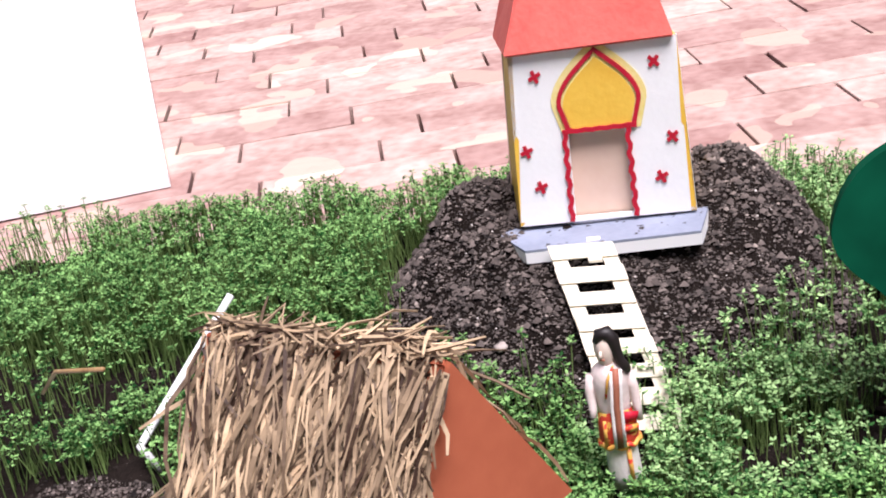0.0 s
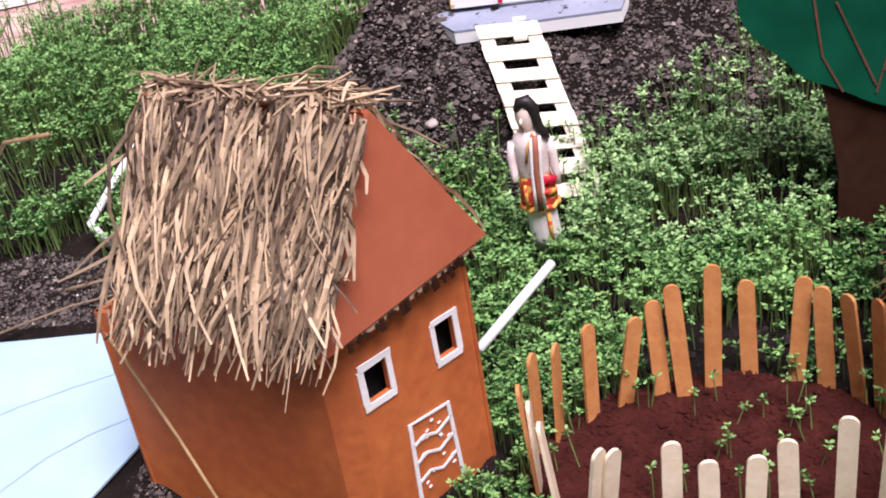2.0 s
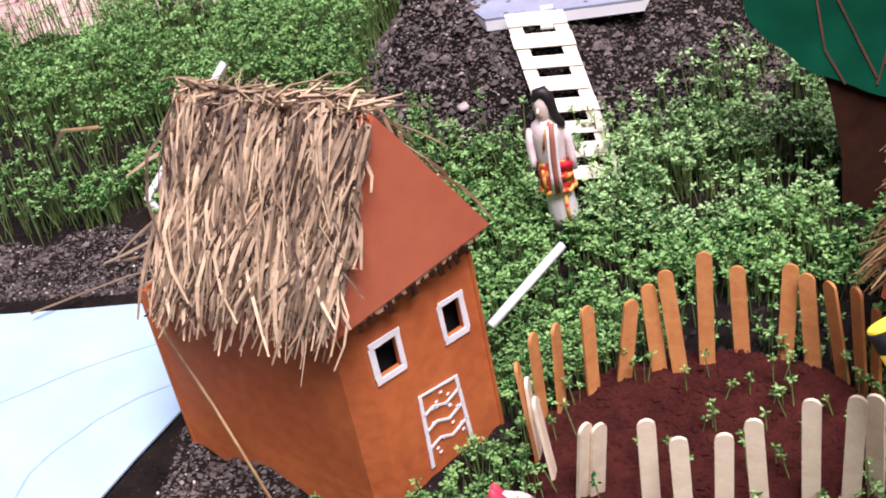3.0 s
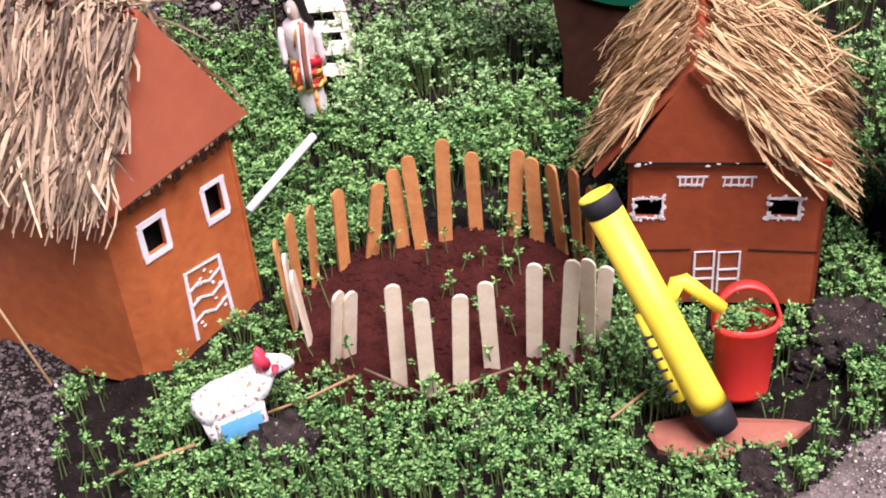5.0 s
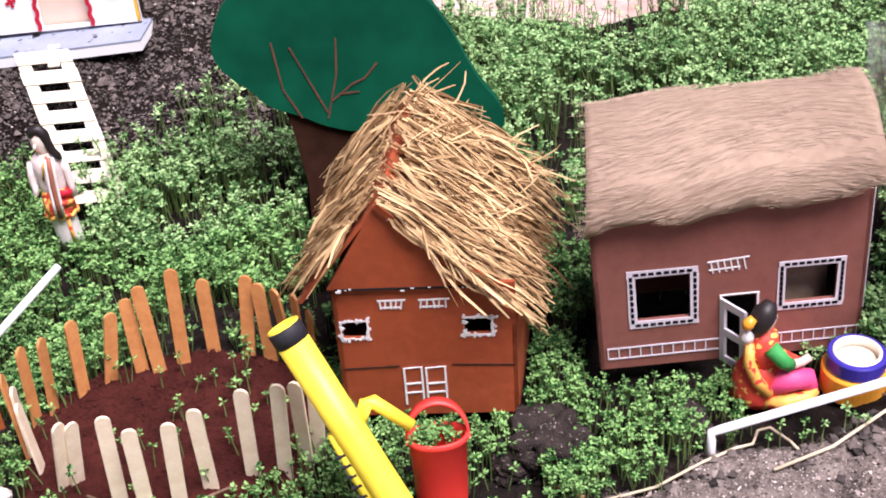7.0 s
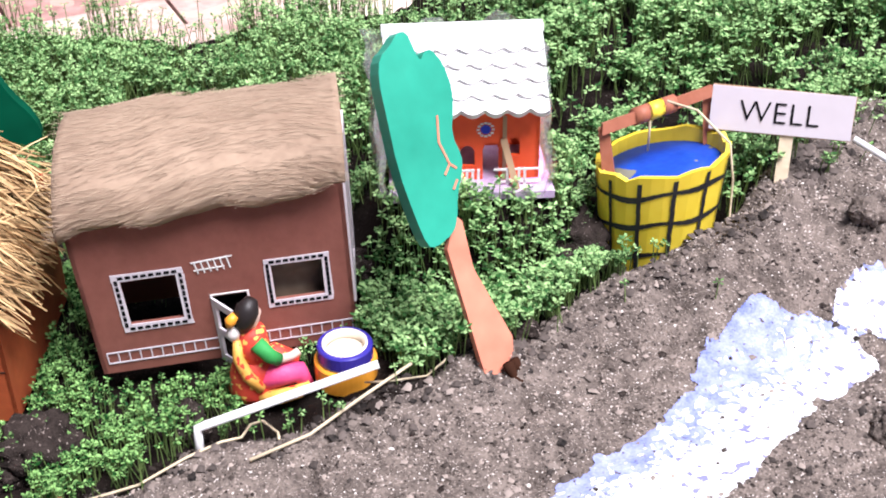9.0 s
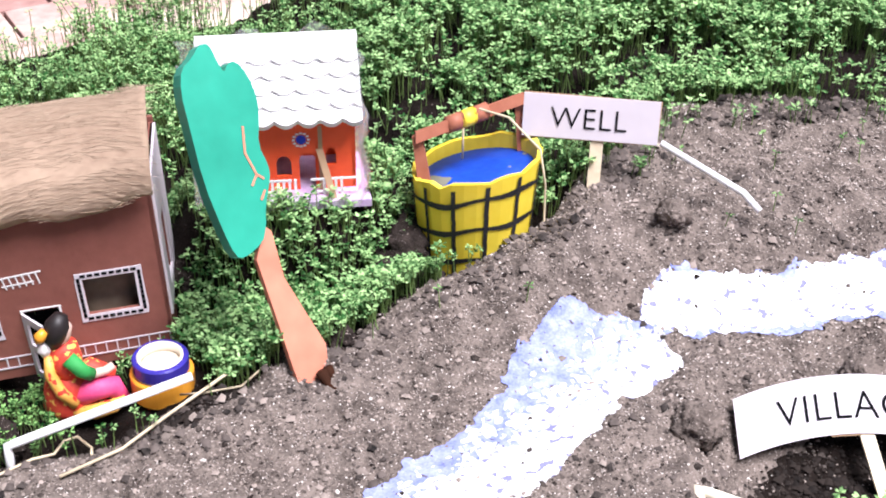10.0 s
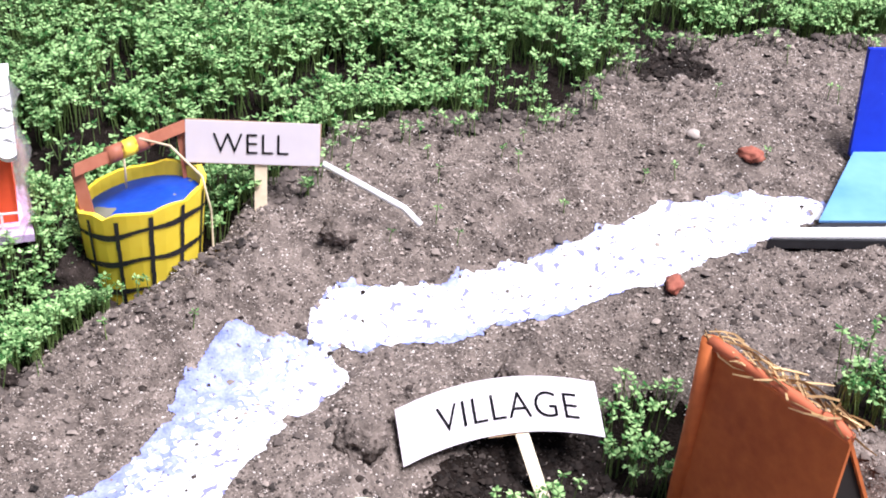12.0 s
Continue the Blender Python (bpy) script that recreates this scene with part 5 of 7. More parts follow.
def hand_pump():
    t = thing("hand_pump", (0.156, -0.179, 0.005), "yellow painted tube hand pump leaning over the fence", "pump")
    foot, top = Vector((0, 0.008, 0.004)), Vector((-0.0655, 0.066, 0.134))
    d = (top - foot).normalized()
    m = d.to_track_quat("Z", "Y").to_matrix().to_4x4()
    L, R = (top - foot).length, 0.0105
    bm = bmesh.new()
    lathe(bm, [(R * 1.06, 0.008), (R * 1.02, 0.02), (R, 0.05), (R, L - 0.004), (R * 0.86, L - 0.004), (R * 0.86, 0.012)], 28, close=True)
    bm.transform(Matrix.Translation(foot) @ m)
    part("barrel", bm, YELLOW, t, "", True)
    bm = bmesh.new()
    lathe(bm, [(R * 1.04, L - 0.016), (R * 1.05, L - 0.006), (R * 1.01, L - 0.005), (R * 1.0, L - 0.016)], 28, close=True)
    bm.transform(Matrix.Translation(foot) @ m)
    part("top_band", bm, BLACK, t, "black rim band", True)
    bm = bmesh.new()
    lathe(bm, [(R * 0.95, -0.006), (R * 1.1, 0.006), (R * 1.06, 0.0105), (R * 0.8, 0.011)], 20)
    bm.transform(Matrix.Translation(foot) @ m)
    part("foot_sleeve", bm, BLACK, t, "black foot sleeve", True)
    bm = bmesh.new()
    q = foot + d * L * 0.49
    e = Vector((0.85, 0.35, 0.25)).normalized()
    tube(bm, [q + e * R * 0.8, q + e * 0.0175 + d * 0.008, q + e * 0.021 + d * 0.007, q + e * 0.0335 - d * 0.02], [0.0038, 0.0045, 0.0045, 0.0042], 14)
    part("spout", bm, YELLOW, t, "bent yellow spout", True)
    bm = bmesh.new()
    side = Vector((-0.84, -0.16, -0.34)).normalized()
    side = (side - d * side.dot(d)).normalized()
    p0, p1 = foot + d * 0.022 + side * (R + 0.0025), foot + d * 0.08 + side * (R - 0.0015)
    tube(bm, [p0, p1], 0.0042, 14)
    part("handle_tube", bm, YELLOW, t, "short yellow handle tube", True)
    for k in range(6):
        bm = bmesh.new()
        face = side.cross(d) if side.cross(d).y < 0 else d.cross(side)
        c = p0.lerp(p1, 0.12 + k * 0.125) + face * 0.0034
        tube(bm, [c - side * 0.0008, c + side * 0.0055 - face * 0.002], 0.0015, 8)
        part("grip_mark", bm, BLACK, t)


hand_pump()


def bucket(size=0.94):
    t = thing("bucket", (0.178, -0.132, -0.008), "glossy red toy bucket with its handle up", "bucket")
    bm = bmesh.new()
    lathe(bm, [(0.0172, 0.0), (0.0178, 0.003), (0.0195, 0.056), (0.0208, 0.057), (0.0208, 0.062), (0.0188, 0.0618), (0.0182, 0.056), (0.0165, 0.004)], 40, (1, 0.62), close=False)
    part("body", bm, RED_PLASTIC, t, "", True)
    bm = bmesh.new()
    pts = []
    for k in range(25):
        a = math.pi * k / 24
        pts.append((0.0208 * math.cos(a), 0.01 * math.sin(a), 0.058 + 0.024 * math.sin(a) ** 0.8))
    vs = []
    for p in pts:
        p = Vector(p)
        r0 = (p - Vector((0, 0.003, 0.055))).normalized()
        vs.append([bm.verts.new(p + Vector((0, -0.0035, 0)) + r0 * 0.0008), bm.verts.new(p + Vector((0, 0.0035, 0)) + r0 * 0.0008), bm.verts.new(p + Vector((0, 0.0035, 0)) - r0 * 0.0012), bm.verts.new(p + Vector((0, -0.0035, 0)) - r0 * 0.0012)])
    for p, q in zip(vs, vs[1:]):
        for k in range(4):
            bm.faces.new((p[k], p[(k + 1) % 4], q[(k + 1) % 4], q[k]))
    bm.faces.new(vs[0])
    bm.faces.new(vs[-1][::-1])
    part("handle", bm, RED_PLASTIC, t, "", True)
    t.matrix_world = t.matrix_world @ Matrix.Scale(size, 4)


bucket()


# ---- straws ----
def bent_straw(name, pts, label, r=0.0031, mat=WHITE_STRAW):
    pts = [Vector(p) for p in pts]
    path = [pts[0]]
    for a, b, c in zip(pts, pts[1:], pts[2:]):
        path += [b.lerp(a, min(0.5, 0.006 / (b - a).length)), b, b.lerp(c, min(0.5, 0.006 / (c - b).length))]
    path.append(pts[-1])
    bm = bmesh.new()
    tube(bm, path, r, 14)
    return tagged(part(name, bm, mat, None, "", True), label, "straw", "white plastic straws")


bent_straw("drinking_straw", [(-0.442, 0.268, -0.006), (-0.453, 0.268, 0.016), (-0.395, 0.371, 0.0855)], "bent white plastic drinking straw stuck in sprouts")
bent_straw("drinking_straw", [(-0.132, 0.042, 0.03), (-0.087, 0.105, 0.047)], "straight white plastic straw lying on sprouts")
bent_straw("drinking_straw", [(0.357, -0.127, -0.016), (0.358, -0.12, 0.011), (0.484, -0.119, 0.0385)], "bent white plastic straw pipe on the soil edge")
bent_straw("drinking_straw", [(0.853, -0.069, 0.131), (0.901, -0.115, 0.105), (0.909, -0.128, 0.095)], "thin white straw leaning from the sign to soil", 0.0026)
bent_straw("drinking_straw", [(0.752, -0.36, 0.012), (0.765, -0.318, 0.03), (0.84, -0.39, 0.026)], "cream plastic straw bent beside the village sign", 0.0042, CREAM)


# ---- well ----
def well():
    t = thing("model_well", (0.721, -0.03, 0.0445), "yellow toy well with black painted brick lines", "well", turn=-20)
    bm = bmesh.new()
    n = 32
    jag = [random.Random(k).uniform(-0.0025, 0.0025) for k in range(n)]
    rings = []
    for rad, z, k in ((0.042, -0.01, 0), (0.0475, 0.06, 0), (0.049, 0.074, 1), (0.045, 0.074, 1), (0.0435, 0.05, 0)):
        rings.append([bm.verts.new((rad * math.cos(2 * math.pi * i / n), rad * 0.8 * math.sin(2 * math.pi * i / n), z + k * jag[i])) for i in range(n)])
    for p, q in zip(rings, rings[1:]):
        for i in range(n):
            bm.faces.new((p[i], p[(i + 1) % n], q[(i + 1) % n], q[i]))
    bm.faces.new(rings[0][::-1])
    part("wall", bm, YELLOW, t, "yellow painted card wall")
    bm = bmesh.new()
    lathe(bm, [(0.0438, 0.060), (0.0442, 0.063), (0.02, 0.065)], n, (1, 0.8))
    part("water", bm, BLUE_WATER, t, "blue painted water with muddy streaks", True)
    rad = lambda z: 0.042 + (z + 0.01) / 0.07 * 0.0055 if z < 0.06 else 0.0475 + (z - 0.06) * 0.1
    for z0 in (0.005, 0.032, 0.0585):
        bm = bmesh.new()
        pts = []
        for i in range(49):
            a = 2 * math.pi * i / 48
            z = z0 + 0.002 * math.sin(3 * a + z0 * 200) + 0.001 * math.sin(7 * a)
            pts.append((a, z))
        for (a0, za), (a1, zb) in zip(pts, pts[1:]):
            wd = 0.0021 + 0.0006 * math.sin(a0 * 5)
            quad = [(a0, za - wd), (a1, zb - wd), (a1, zb + wd), (a0, za + wd)]
            faces(bm, [((rad(z) + 0.0009) * math.cos(a), (rad(z) + 0.0009) * 0.8 * math.sin(a), z) for a, z in quad], [(0, 1, 2, 3)])
        part("black_line", bm, BLACK, t)
    for k in range(12):
        a0 = 2 * math.pi * (k + 0.3) / 12
        bm = bmesh.new()
        for z0, z1 in ((-0.008, 0.02), (0.02, 0.045), (0.045, 0.071)):
            da = 0.036
            quad = [(a0 - da, z0), (a0 + da, z0), (a0 + da + 0.01, z1), (a0 - da + 0.01, z1)]
            faces(bm, [((rad(z) + 0.001) * math.cos(a), (rad(z) + 0.001) * 0.8 * math.sin(a), z) for a, z in quad], [(0, 1, 2, 3)])
        part("black_line", bm, BLACK, t)
    posts = [(Vector((-0.038, -0.014, 0.06)), Vector((-0.045, -0.006, 0.105))), (Vector((0.036, 0.022, 0.06)), Vector((0.031, 0.03, 0.104)))]
    for p, q in posts:
        bm = bmesh.new()
        s = Vector((0.0045, 0.001, 0))
        prism(bm, [p - s, p + s, q + s * 0.8, q - s * 0.8], (0.0005, 0.003, 0))
        part("post", bm, WOOD_BROWN, t)
    p, q = posts[0][1], posts[1][1]
    bm = bmesh.new()
    up = Vector((0, 0.0015, 0.004))
    prism(bm, [p - up - (q - p) * 0.02, q - up + (q - p) * 0.03, q + up + (q - p) * 0.03, p + up - (q - p) * 0.02], (0.001, -0.004, 0.001))
    part("crossbar", bm, WOOD_BROWN, t)
    for f, mat, hw in ((0.36, WOOD_BROWN, 0.006), (0.48, YELLOW, 0.006), (0.60, WOOD_BROWN, 0.006)):
        bm = bmesh.new()
        c = p.lerp(q, f)
        tube(bm, [c - (q - p).normalized() * hw, c + (q - p).normalized() * hw], 0.0072, 10)
        part("spool", bm, mat, t, "", True)
    bm = bmesh.new()
    tube(bm, [p.lerp(q, 0.6) + Vector((0, -0.004, 0.006)), q + Vector((-0.008, -0.02, -0.004)), Vector((0.046, -0.014, 0.082)), Vector((0.0515, -0.012, 0.05)), Vector((0.052, -0.016, 0.02)), Vector((0.05, -0.03, 0.004))], 0.0009, 6)
    tube(bm, [p.lerp(q, 0.45) + Vector((0, -0.005, 0)), p.lerp(q, 0.45) + Vector((0, -0.006, -0.03))], 0.0009, 6)
    part("cord", bm, TWINE, t, "thin cream cord", True)
    # the card ring is cut and set at a slant
    for ob in t.children:
        for v in ob.data.vertices:
            v.co.z += 0.2 * v.co.x


well()


# ---- signs ----
def lettering(word, size):
    cu = bpy.data.curves.new("letters", "FONT")
    cu.body, cu.size, cu.align_x, cu.extrude, cu.offset = word, size, "CENTER", 0.0, -0.011 * size
    cu.space_character = 1.06
    ob = bpy.data.objects.new("letters", cu)
    scene.collection.objects.link(ob)
    bpy.context.view_layer.update()
    me = bpy.data.meshes.new_from_object(ob.evaluated_get(bpy.context.evaluated_depsgraph_get()))
    bpy.data.objects.remove(ob)
    bm = bmesh.new()
    bm.from_mesh(me)
    bpy.data.meshes.remove(me)
    return bm


def sign(word, at, turn, tilt, roll, width, height, arch, label, post_at, size, shift=-0.0015):
    t = thing("sign", at, label, "sign", "paper signs")
    t.matrix_world = Matrix.Translation(at) @ Euler((radians(tilt), radians(roll), radians(turn))).to_matrix().to_4x4()
    bend = lambda x: (arch * (1 - (2 * x / width) ** 2), 0.04 * arch * (2 * x / width) ** 2)
    bm = bmesh.new()
    n, cols = 20, []
    for k in range(n + 1):
        x = -width / 2 + width * k / n
        up, back = bend(x)
        cols.append([bm.verts.new((x, back + d, z + up)) for z, d in ((0, 0), (height, 0), (height, 0.0012), (0, 0.0012))])
    for p, q in zip(cols, cols[1:]):
        for i in range(4):
            bm.faces.new((p[i], q[i], q[(i + 1) % 4], p[(i + 1) % 4]))
    bm.faces.new(cols[0][::-1])
    bm.faces.new(cols[-1])
    part("panel", bm, PAPER, t)
    bm = lettering(word, size)
    for v in bm.verts:
        x, z = v.co.x * 0.96 + shift, v.co.y + height * 0.5 - size * 0.36
        up, back = bend(x)
        v.co = (x, back - 0.0006, z + up)
    part("lettering", bm, INK, t, "black printed capitals")
    bm = bmesh.new()
    (x0, z0), (x1, z1) = post_at
    prism(bm, [(x0 - 0.0048, 0.0018, z0), (x0 + 0.0048, 0.0018, z0), (x1 + 0.0048, 0.0018, z1), (x1 - 0.0048, 0.0018, z1)], (0, 0.002, 0))
    part("post", bm, STICK_PALE, t, "ice cream stick post")
    bm = bmesh.new()
    prism(bm, [(-width / 2, 0.0014, -0.001), (width / 2, 0.0014, -0.001), (width / 2 + 0.001, 0.0014, height), (-width / 2, 0.0014, height + 0.001)] if not arch else [(-0.01, 0.0014, arch * 0.9), (0.01, 0.0014, arch * 0.9), (0.01, 0.0014, height), (-0.01, 0.0014, height)], (0, 0.0003, 0))
    part("backing", bm, CARDBOARD, t)


sign("WELL", (0.805, -0.0455, 0.129), -27, -14, 0, 0.102, 0.033, 0.0, "white paper WELL sign on a stick", ((0.006, 0.004), (0.006, -0.075)), 0.0232)
sign("VILLAGE", (0.8835, -0.309, 0.0199), -16.7, -51, -3.2, 0.145, 0.04, 0.0125, "curved white paper VILLAGE sign on a stick", ((0.012, 0.025), (0.0214, -0.04)), 0.0272, 0.0065)


# ---- figures, each one plain mesh ----
CLOTH_PALE = material("pinkish_white_clay", (0.62, 0.5, 0.46), (0.78, 0.68, 0.64), 60, 0.75, 0.0005)
FACE = material("ivory_painted_clay", (0.72, 0.58, 0.48), (0.82, 0.7, 0.6), 60, 0.6)
def standing_figure():
    bm = bmesh.new()
    lathe(bm, [(0.0095, 0.0), (0.0112, 0.012), (0.0108, 0.028), (0.0115, 0.04)], 22, (1, 0.78), 0)
    lathe(bm, [(0.0125, 0.035), (0.0134, 0.04), (0.0126, 0.05), (0.0112, 0.058), (0.01, 0.06)], 24, (1, 0.8), 1)
    hem = [(0.0132 * math.cos(q), 0.0108 * math.sin(q), 0.0355 + 0.0011 * math.sin(9 * q)) for q in (2 * math.pi * k / 48 for k in range(49))]
    tube(bm, hem, 0.0017, 8, True, 5)
    lathe(bm, [(0.0104, 0.05), (0.0112, 0.062), (0.0122, 0.076), (0.0126, 0.082), (0.0105, 0.089), (0.0048, 0.0935)], 24, (1, 0.74), 2)
    head = [(0.004, 0.089), (0.0058, 0.0945), (0.0072, 0.1015), (0.007, 0.108), (0.0045, 0.1125), (0.0015, 0.114)]
    lathe(bm, head, 20, (0.95, 1.0), 6)
    tube(bm, [(0.0115, 0.0, 0.085), (0.0142, -0.001, 0.073), (0.0146, -0.003, 0.06), (0.0152, -0.005, 0.05)], [0.0036, 0.0036, 0.003, 0.0022], 12, True, 2)
    tube(bm, [(-0.0115, 0.0, 0.085), (-0.0142, -0.001, 0.074), (-0.0142, -0.004, 0.063), (-0.015, -0.007, 0.058)], [0.0036, 0.0034, 0.0028, 0.0022], 12, True, 2)
    tube(bm, [(-0.0052, -0.0035, 0.1085), (-0.002, -0.003, 0.1135), (0.0025, -0.0025, 0.1135), (0.0058, -0.003, 0.1085), (0.0072, -0.0035, 0.101), (0.0085, -0.004, 0.094), (0.0118, -0.0045, 0.0885), (0.0135, -0.004, 0.0855)], [0.0022, 0.0042, 0.0052, 0.0048, 0.0036, 0.0034, 0.0032, 0.0014], 12, True, 3)
    tube(bm, [(-0.003, -0.0068, 0.1035), (-0.0037, -0.0085, 0.101), (-0.0028, -0.0072, 0.0995)], [0.0008, 0.0013, 0.0008], 8, True, 6)
    tube(bm, [(-0.0042, -0.0062, 0.0975), (-0.0012, -0.0072, 0.0972)], [0.0006, 0.0008], 6, True, 4)
    front = (0, -1, 0)
    for dx, wide, i in ((-0.0031, 0.0022, 0), (0.0, 0.0042, 4), (0.0031, 0.0022, 0)):
        stroke(bm, [(0.0042 + dx, -0.0075, 0.089), (0.003 + dx, -0.0098, 0.08), (0.0012 + dx, -0.0096, 0.066), (0.0002 + dx, -0.0107, 0.05), (-0.0006 + dx, -0.0116, 0.037)], wide, front, 0.0013, i)
    stroke(bm, [(0.003, -0.0066, 0.092), (-0.002, -0.0094, 0.084), (-0.0048, -0.009, 0.072)], 0.0017, front, 0.001, 5)
    stroke(bm, [(0.006, -0.0086, 0.056), (0.0115, -0.0062, 0.054)], 0.0075, front, 0.0014, 8)
    stroke(bm, [(0.005, -0.0098, 0.0478), (0.0122, -0.0066, 0.0468)], 0.0042, front, 0.002, 5)
    stroke(bm, [(-0.0085, -0.0092, 0.055), (-0.0095, -0.0092, 0.038)], 0.0022, front, 0.0012, 5)
    stroke(bm, [(0.0042, -0.0083, 0.034), (0.0038, -0.0084, 0.004)], 0.003, front, 0.0012, 5)
    ob = part("standing_figurine", bm, [CLOTH_WHITE, CLOTH_RED, CLOTH_PALE, HAIR, WOOD_BROWN, CLOTH_GOLD, FACE, TAPE_CORE, CRIMSON], None, "", True)
    ob.matrix_world = pose(-0.094, 0.193, 0.006, 0, -3, 6) @ Matrix.Diagonal((0.96, 0.96, 1.0, 1.0))
    tagged(ob, "painted clay figurine in white with a red gold sash", "figurine")


standing_figure()


def seated_figure():
    bm = bmesh.new()
    lathe(bm, [(0.019, 0.0), (0.021, 0.006), (0.018, 0.022), (0.013, 0.034)], 20, (1, 0.9), 0)
    lathe(bm, [(0.0125, 0.03), (0.0145, 0.044), (0.012, 0.056), (0.006, 0.06)], 18, (0.85, 0.95), 0)
    tube(bm, [(-0.002, 0, 0.056), (0.0, 0, 0.064), (0.002, 0, 0.072), (0.002, 0, 0.078)], [0.004, 0.0066, 0.0068, 0.0034], 14, True, 2)
    tube(bm, [(-0.006, -0.002, 0.058), (-0.005, -0.003, 0.066), (-0.001, -0.003, 0.076), (0.003, -0.001, 0.083)], [0.0045, 0.008, 0.0086, 0.0045], 14, True, 3)
    tube(bm, [(0.002, -0.012, 0.052), (0.01, -0.016, 0.042), (0.016, -0.014, 0.036)], [0.0058, 0.0055, 0.005], 12, True, 4)
    tube(bm, [(0.016, -0.014, 0.036), (0.026, -0.01, 0.034), (0.032, -0.008, 0.036)], [0.0036, 0.0032, 0.003], 10, True, 2)
    tube(bm, [(0.0, -0.006, 0.012), (0.016, -0.012, 0.022), (0.03, -0.012, 0.02), (0.036, -0.012, 0.006)], [0.009, 0.0095, 0.008, 0.005], 14, True, 5)
    tube(bm, [(0.0, 0.01, 0.012), (0.018, 0.012, 0.02), (0.032, 0.01, 0.014)], [0.012, 0.01, 0.006], 14, True, 0)
    tube(bm, [(-0.011, -0.006, 0.053), (-0.012, -0.01, 0.04), (-0.007, -0.0145, 0.026), (0.002, -0.017, 0.014)], [0.003, 0.0042, 0.0046, 0.004], 10, True, 6)
    tube(bm, [(0.0, -0.016, 0.006), (0.014, -0.02, 0.007), (0.028, -0.02, 0.009), (0.036, -0.016, 0.012)], [0.004, 0.006, 0.0055, 0.0035], 12, True, 6)
    tube(bm, [(-0.012, -0.003, 0.064), (-0.013, -0.004, 0.058), (-0.012, -0.004, 0.052)], [0.004, 0.0055, 0.003], 8, True, 7)
    tube(bm, [(-0.01, -0.006, 0.075), (-0.014, -0.007, 0.071), (-0.015, -0.006, 0.067)], [0.003, 0.0045, 0.003], 8, True, 8)
    ob = part("seated_figurine", bm, [CLOTH_RED, CLOTH_GREEN, SKIN, HAIR, CLOTH_GREEN, CLOTH_PINK, CLOTH_GOLD, CLOTH_WHITE, TAPE_ORANGE], None, "", True)
    ob.matrix_world = pose(0.404, -0.074, -0.003, 0, 0, 0) @ Matrix.Scale(0.97, 4)
    tagged(ob, "small painted doll in red sari sitting at the house", "figurine")


seated_figure()


def cow_figure():
    bm = bmesh.new()
    tube(bm, [(-0.024, 0, 0.022), (-0.02, 0, 0.024), (-0.008, 0, 0.026), (0.008, 0, 0.027), (0.018, 0, 0.031), (0.026, 0, 0.037)], [0.006, 0.0125, 0.014, 0.0135, 0.0115, 0.007], 18, True, 0)
    tube(bm, [(0.022, 0, 0.036), (0.03, 0, 0.04), (0.038, 0, 0.037), (0.043, 0, 0.034)], [0.0075, 0.0075, 0.0055, 0.003], 14, True, 0)
    for x, y in ((-0.017, -0.007), (-0.017, 0.007), (0.012, -0.007), (0.012, 0.007)):
        tube(bm, [(x, y, 0.02), (x, y, 0.008), (x + 0.001, y, 0.0)], [0.0062, 0.0052, 0.0055], 12, True, 0)
    tube(bm, [(0.025, -0.003, 0.044), (0.0225, -0.004, 0.052), (0.022, -0.004, 0.058)], [0.0055, 0.004, 0.001], 10, True, 1)
    tube(bm, [(0.026, 0.004, 0.044), (0.025, 0.005, 0.049), (0.0245, 0.005, 0.053)], [0.004, 0.003, 0.001], 10, True, 1)
    tube(bm, [(0.031, -0.006, 0.042), (0.029, -0.011, 0.041)], [0.003, 0.001], 8, True, 1)
    box(bm, (0.0, -0.0108, 0.0125), (0.034, 0.0075, 0.023), None, 0.0036, 2)
    ob = part("cow_figurine", bm, [COW, PINK_MARK, SKY_BLUE], None, "", True)
    ob.matrix_world = pose(-0.125, -0.14, 0.002, 0, -4, 22) @ Matrix.Scale(0.94, 4)
    tagged(ob, "white spotted clay cow figurine with red horns", "figurine")


cow_figure()

# ---- tape rolls ----
for z, r, mat, label in ((0.006, 0.0225, TAPE_ORANGE, "roll of orange tape lying flat on sprouts"), (0.0258, 0.0198, TAPE_BLUE, "roll of dark blue tape on an orange roll")):
    bm = bmesh.new()
    t = thing("tape_roll", (0.467, -0.0845, z - 0.003), label, "tape roll", "tape rolls")
    tall = 0.0115 if mat is TAPE_BLUE else 0.019
    lathe(bm, [(r - 0.0035, 0.0), (r - 0.001, 0.0), (r, 0.001), (r, tall - 0.001), (r - 0.001, tall), (r - 0.0035, tall)], 36, close=True)
    part("tape", bm, mat, t)
    bm = bmesh.new()
    lathe(bm, [(r - 0.0055, -0.0), (r - 0.0036, -0.0), (r - 0.0036, tall + 0.0008), (r - 0.0055, tall + 0.0008)], 36, close=True)
    part("core", bm, TAPE_CORE, t, "cream card core", True)
    if mat is TAPE_BLUE:
        bm = bmesh.new()
        lathe(bm, [(r - 0.0056, 0.003), (r - 0.006, 0.005), (0.004, 0.0055)], 28)
        part("disc", bm, TAPE_CORE, t, "cream disc inside the roll", True)

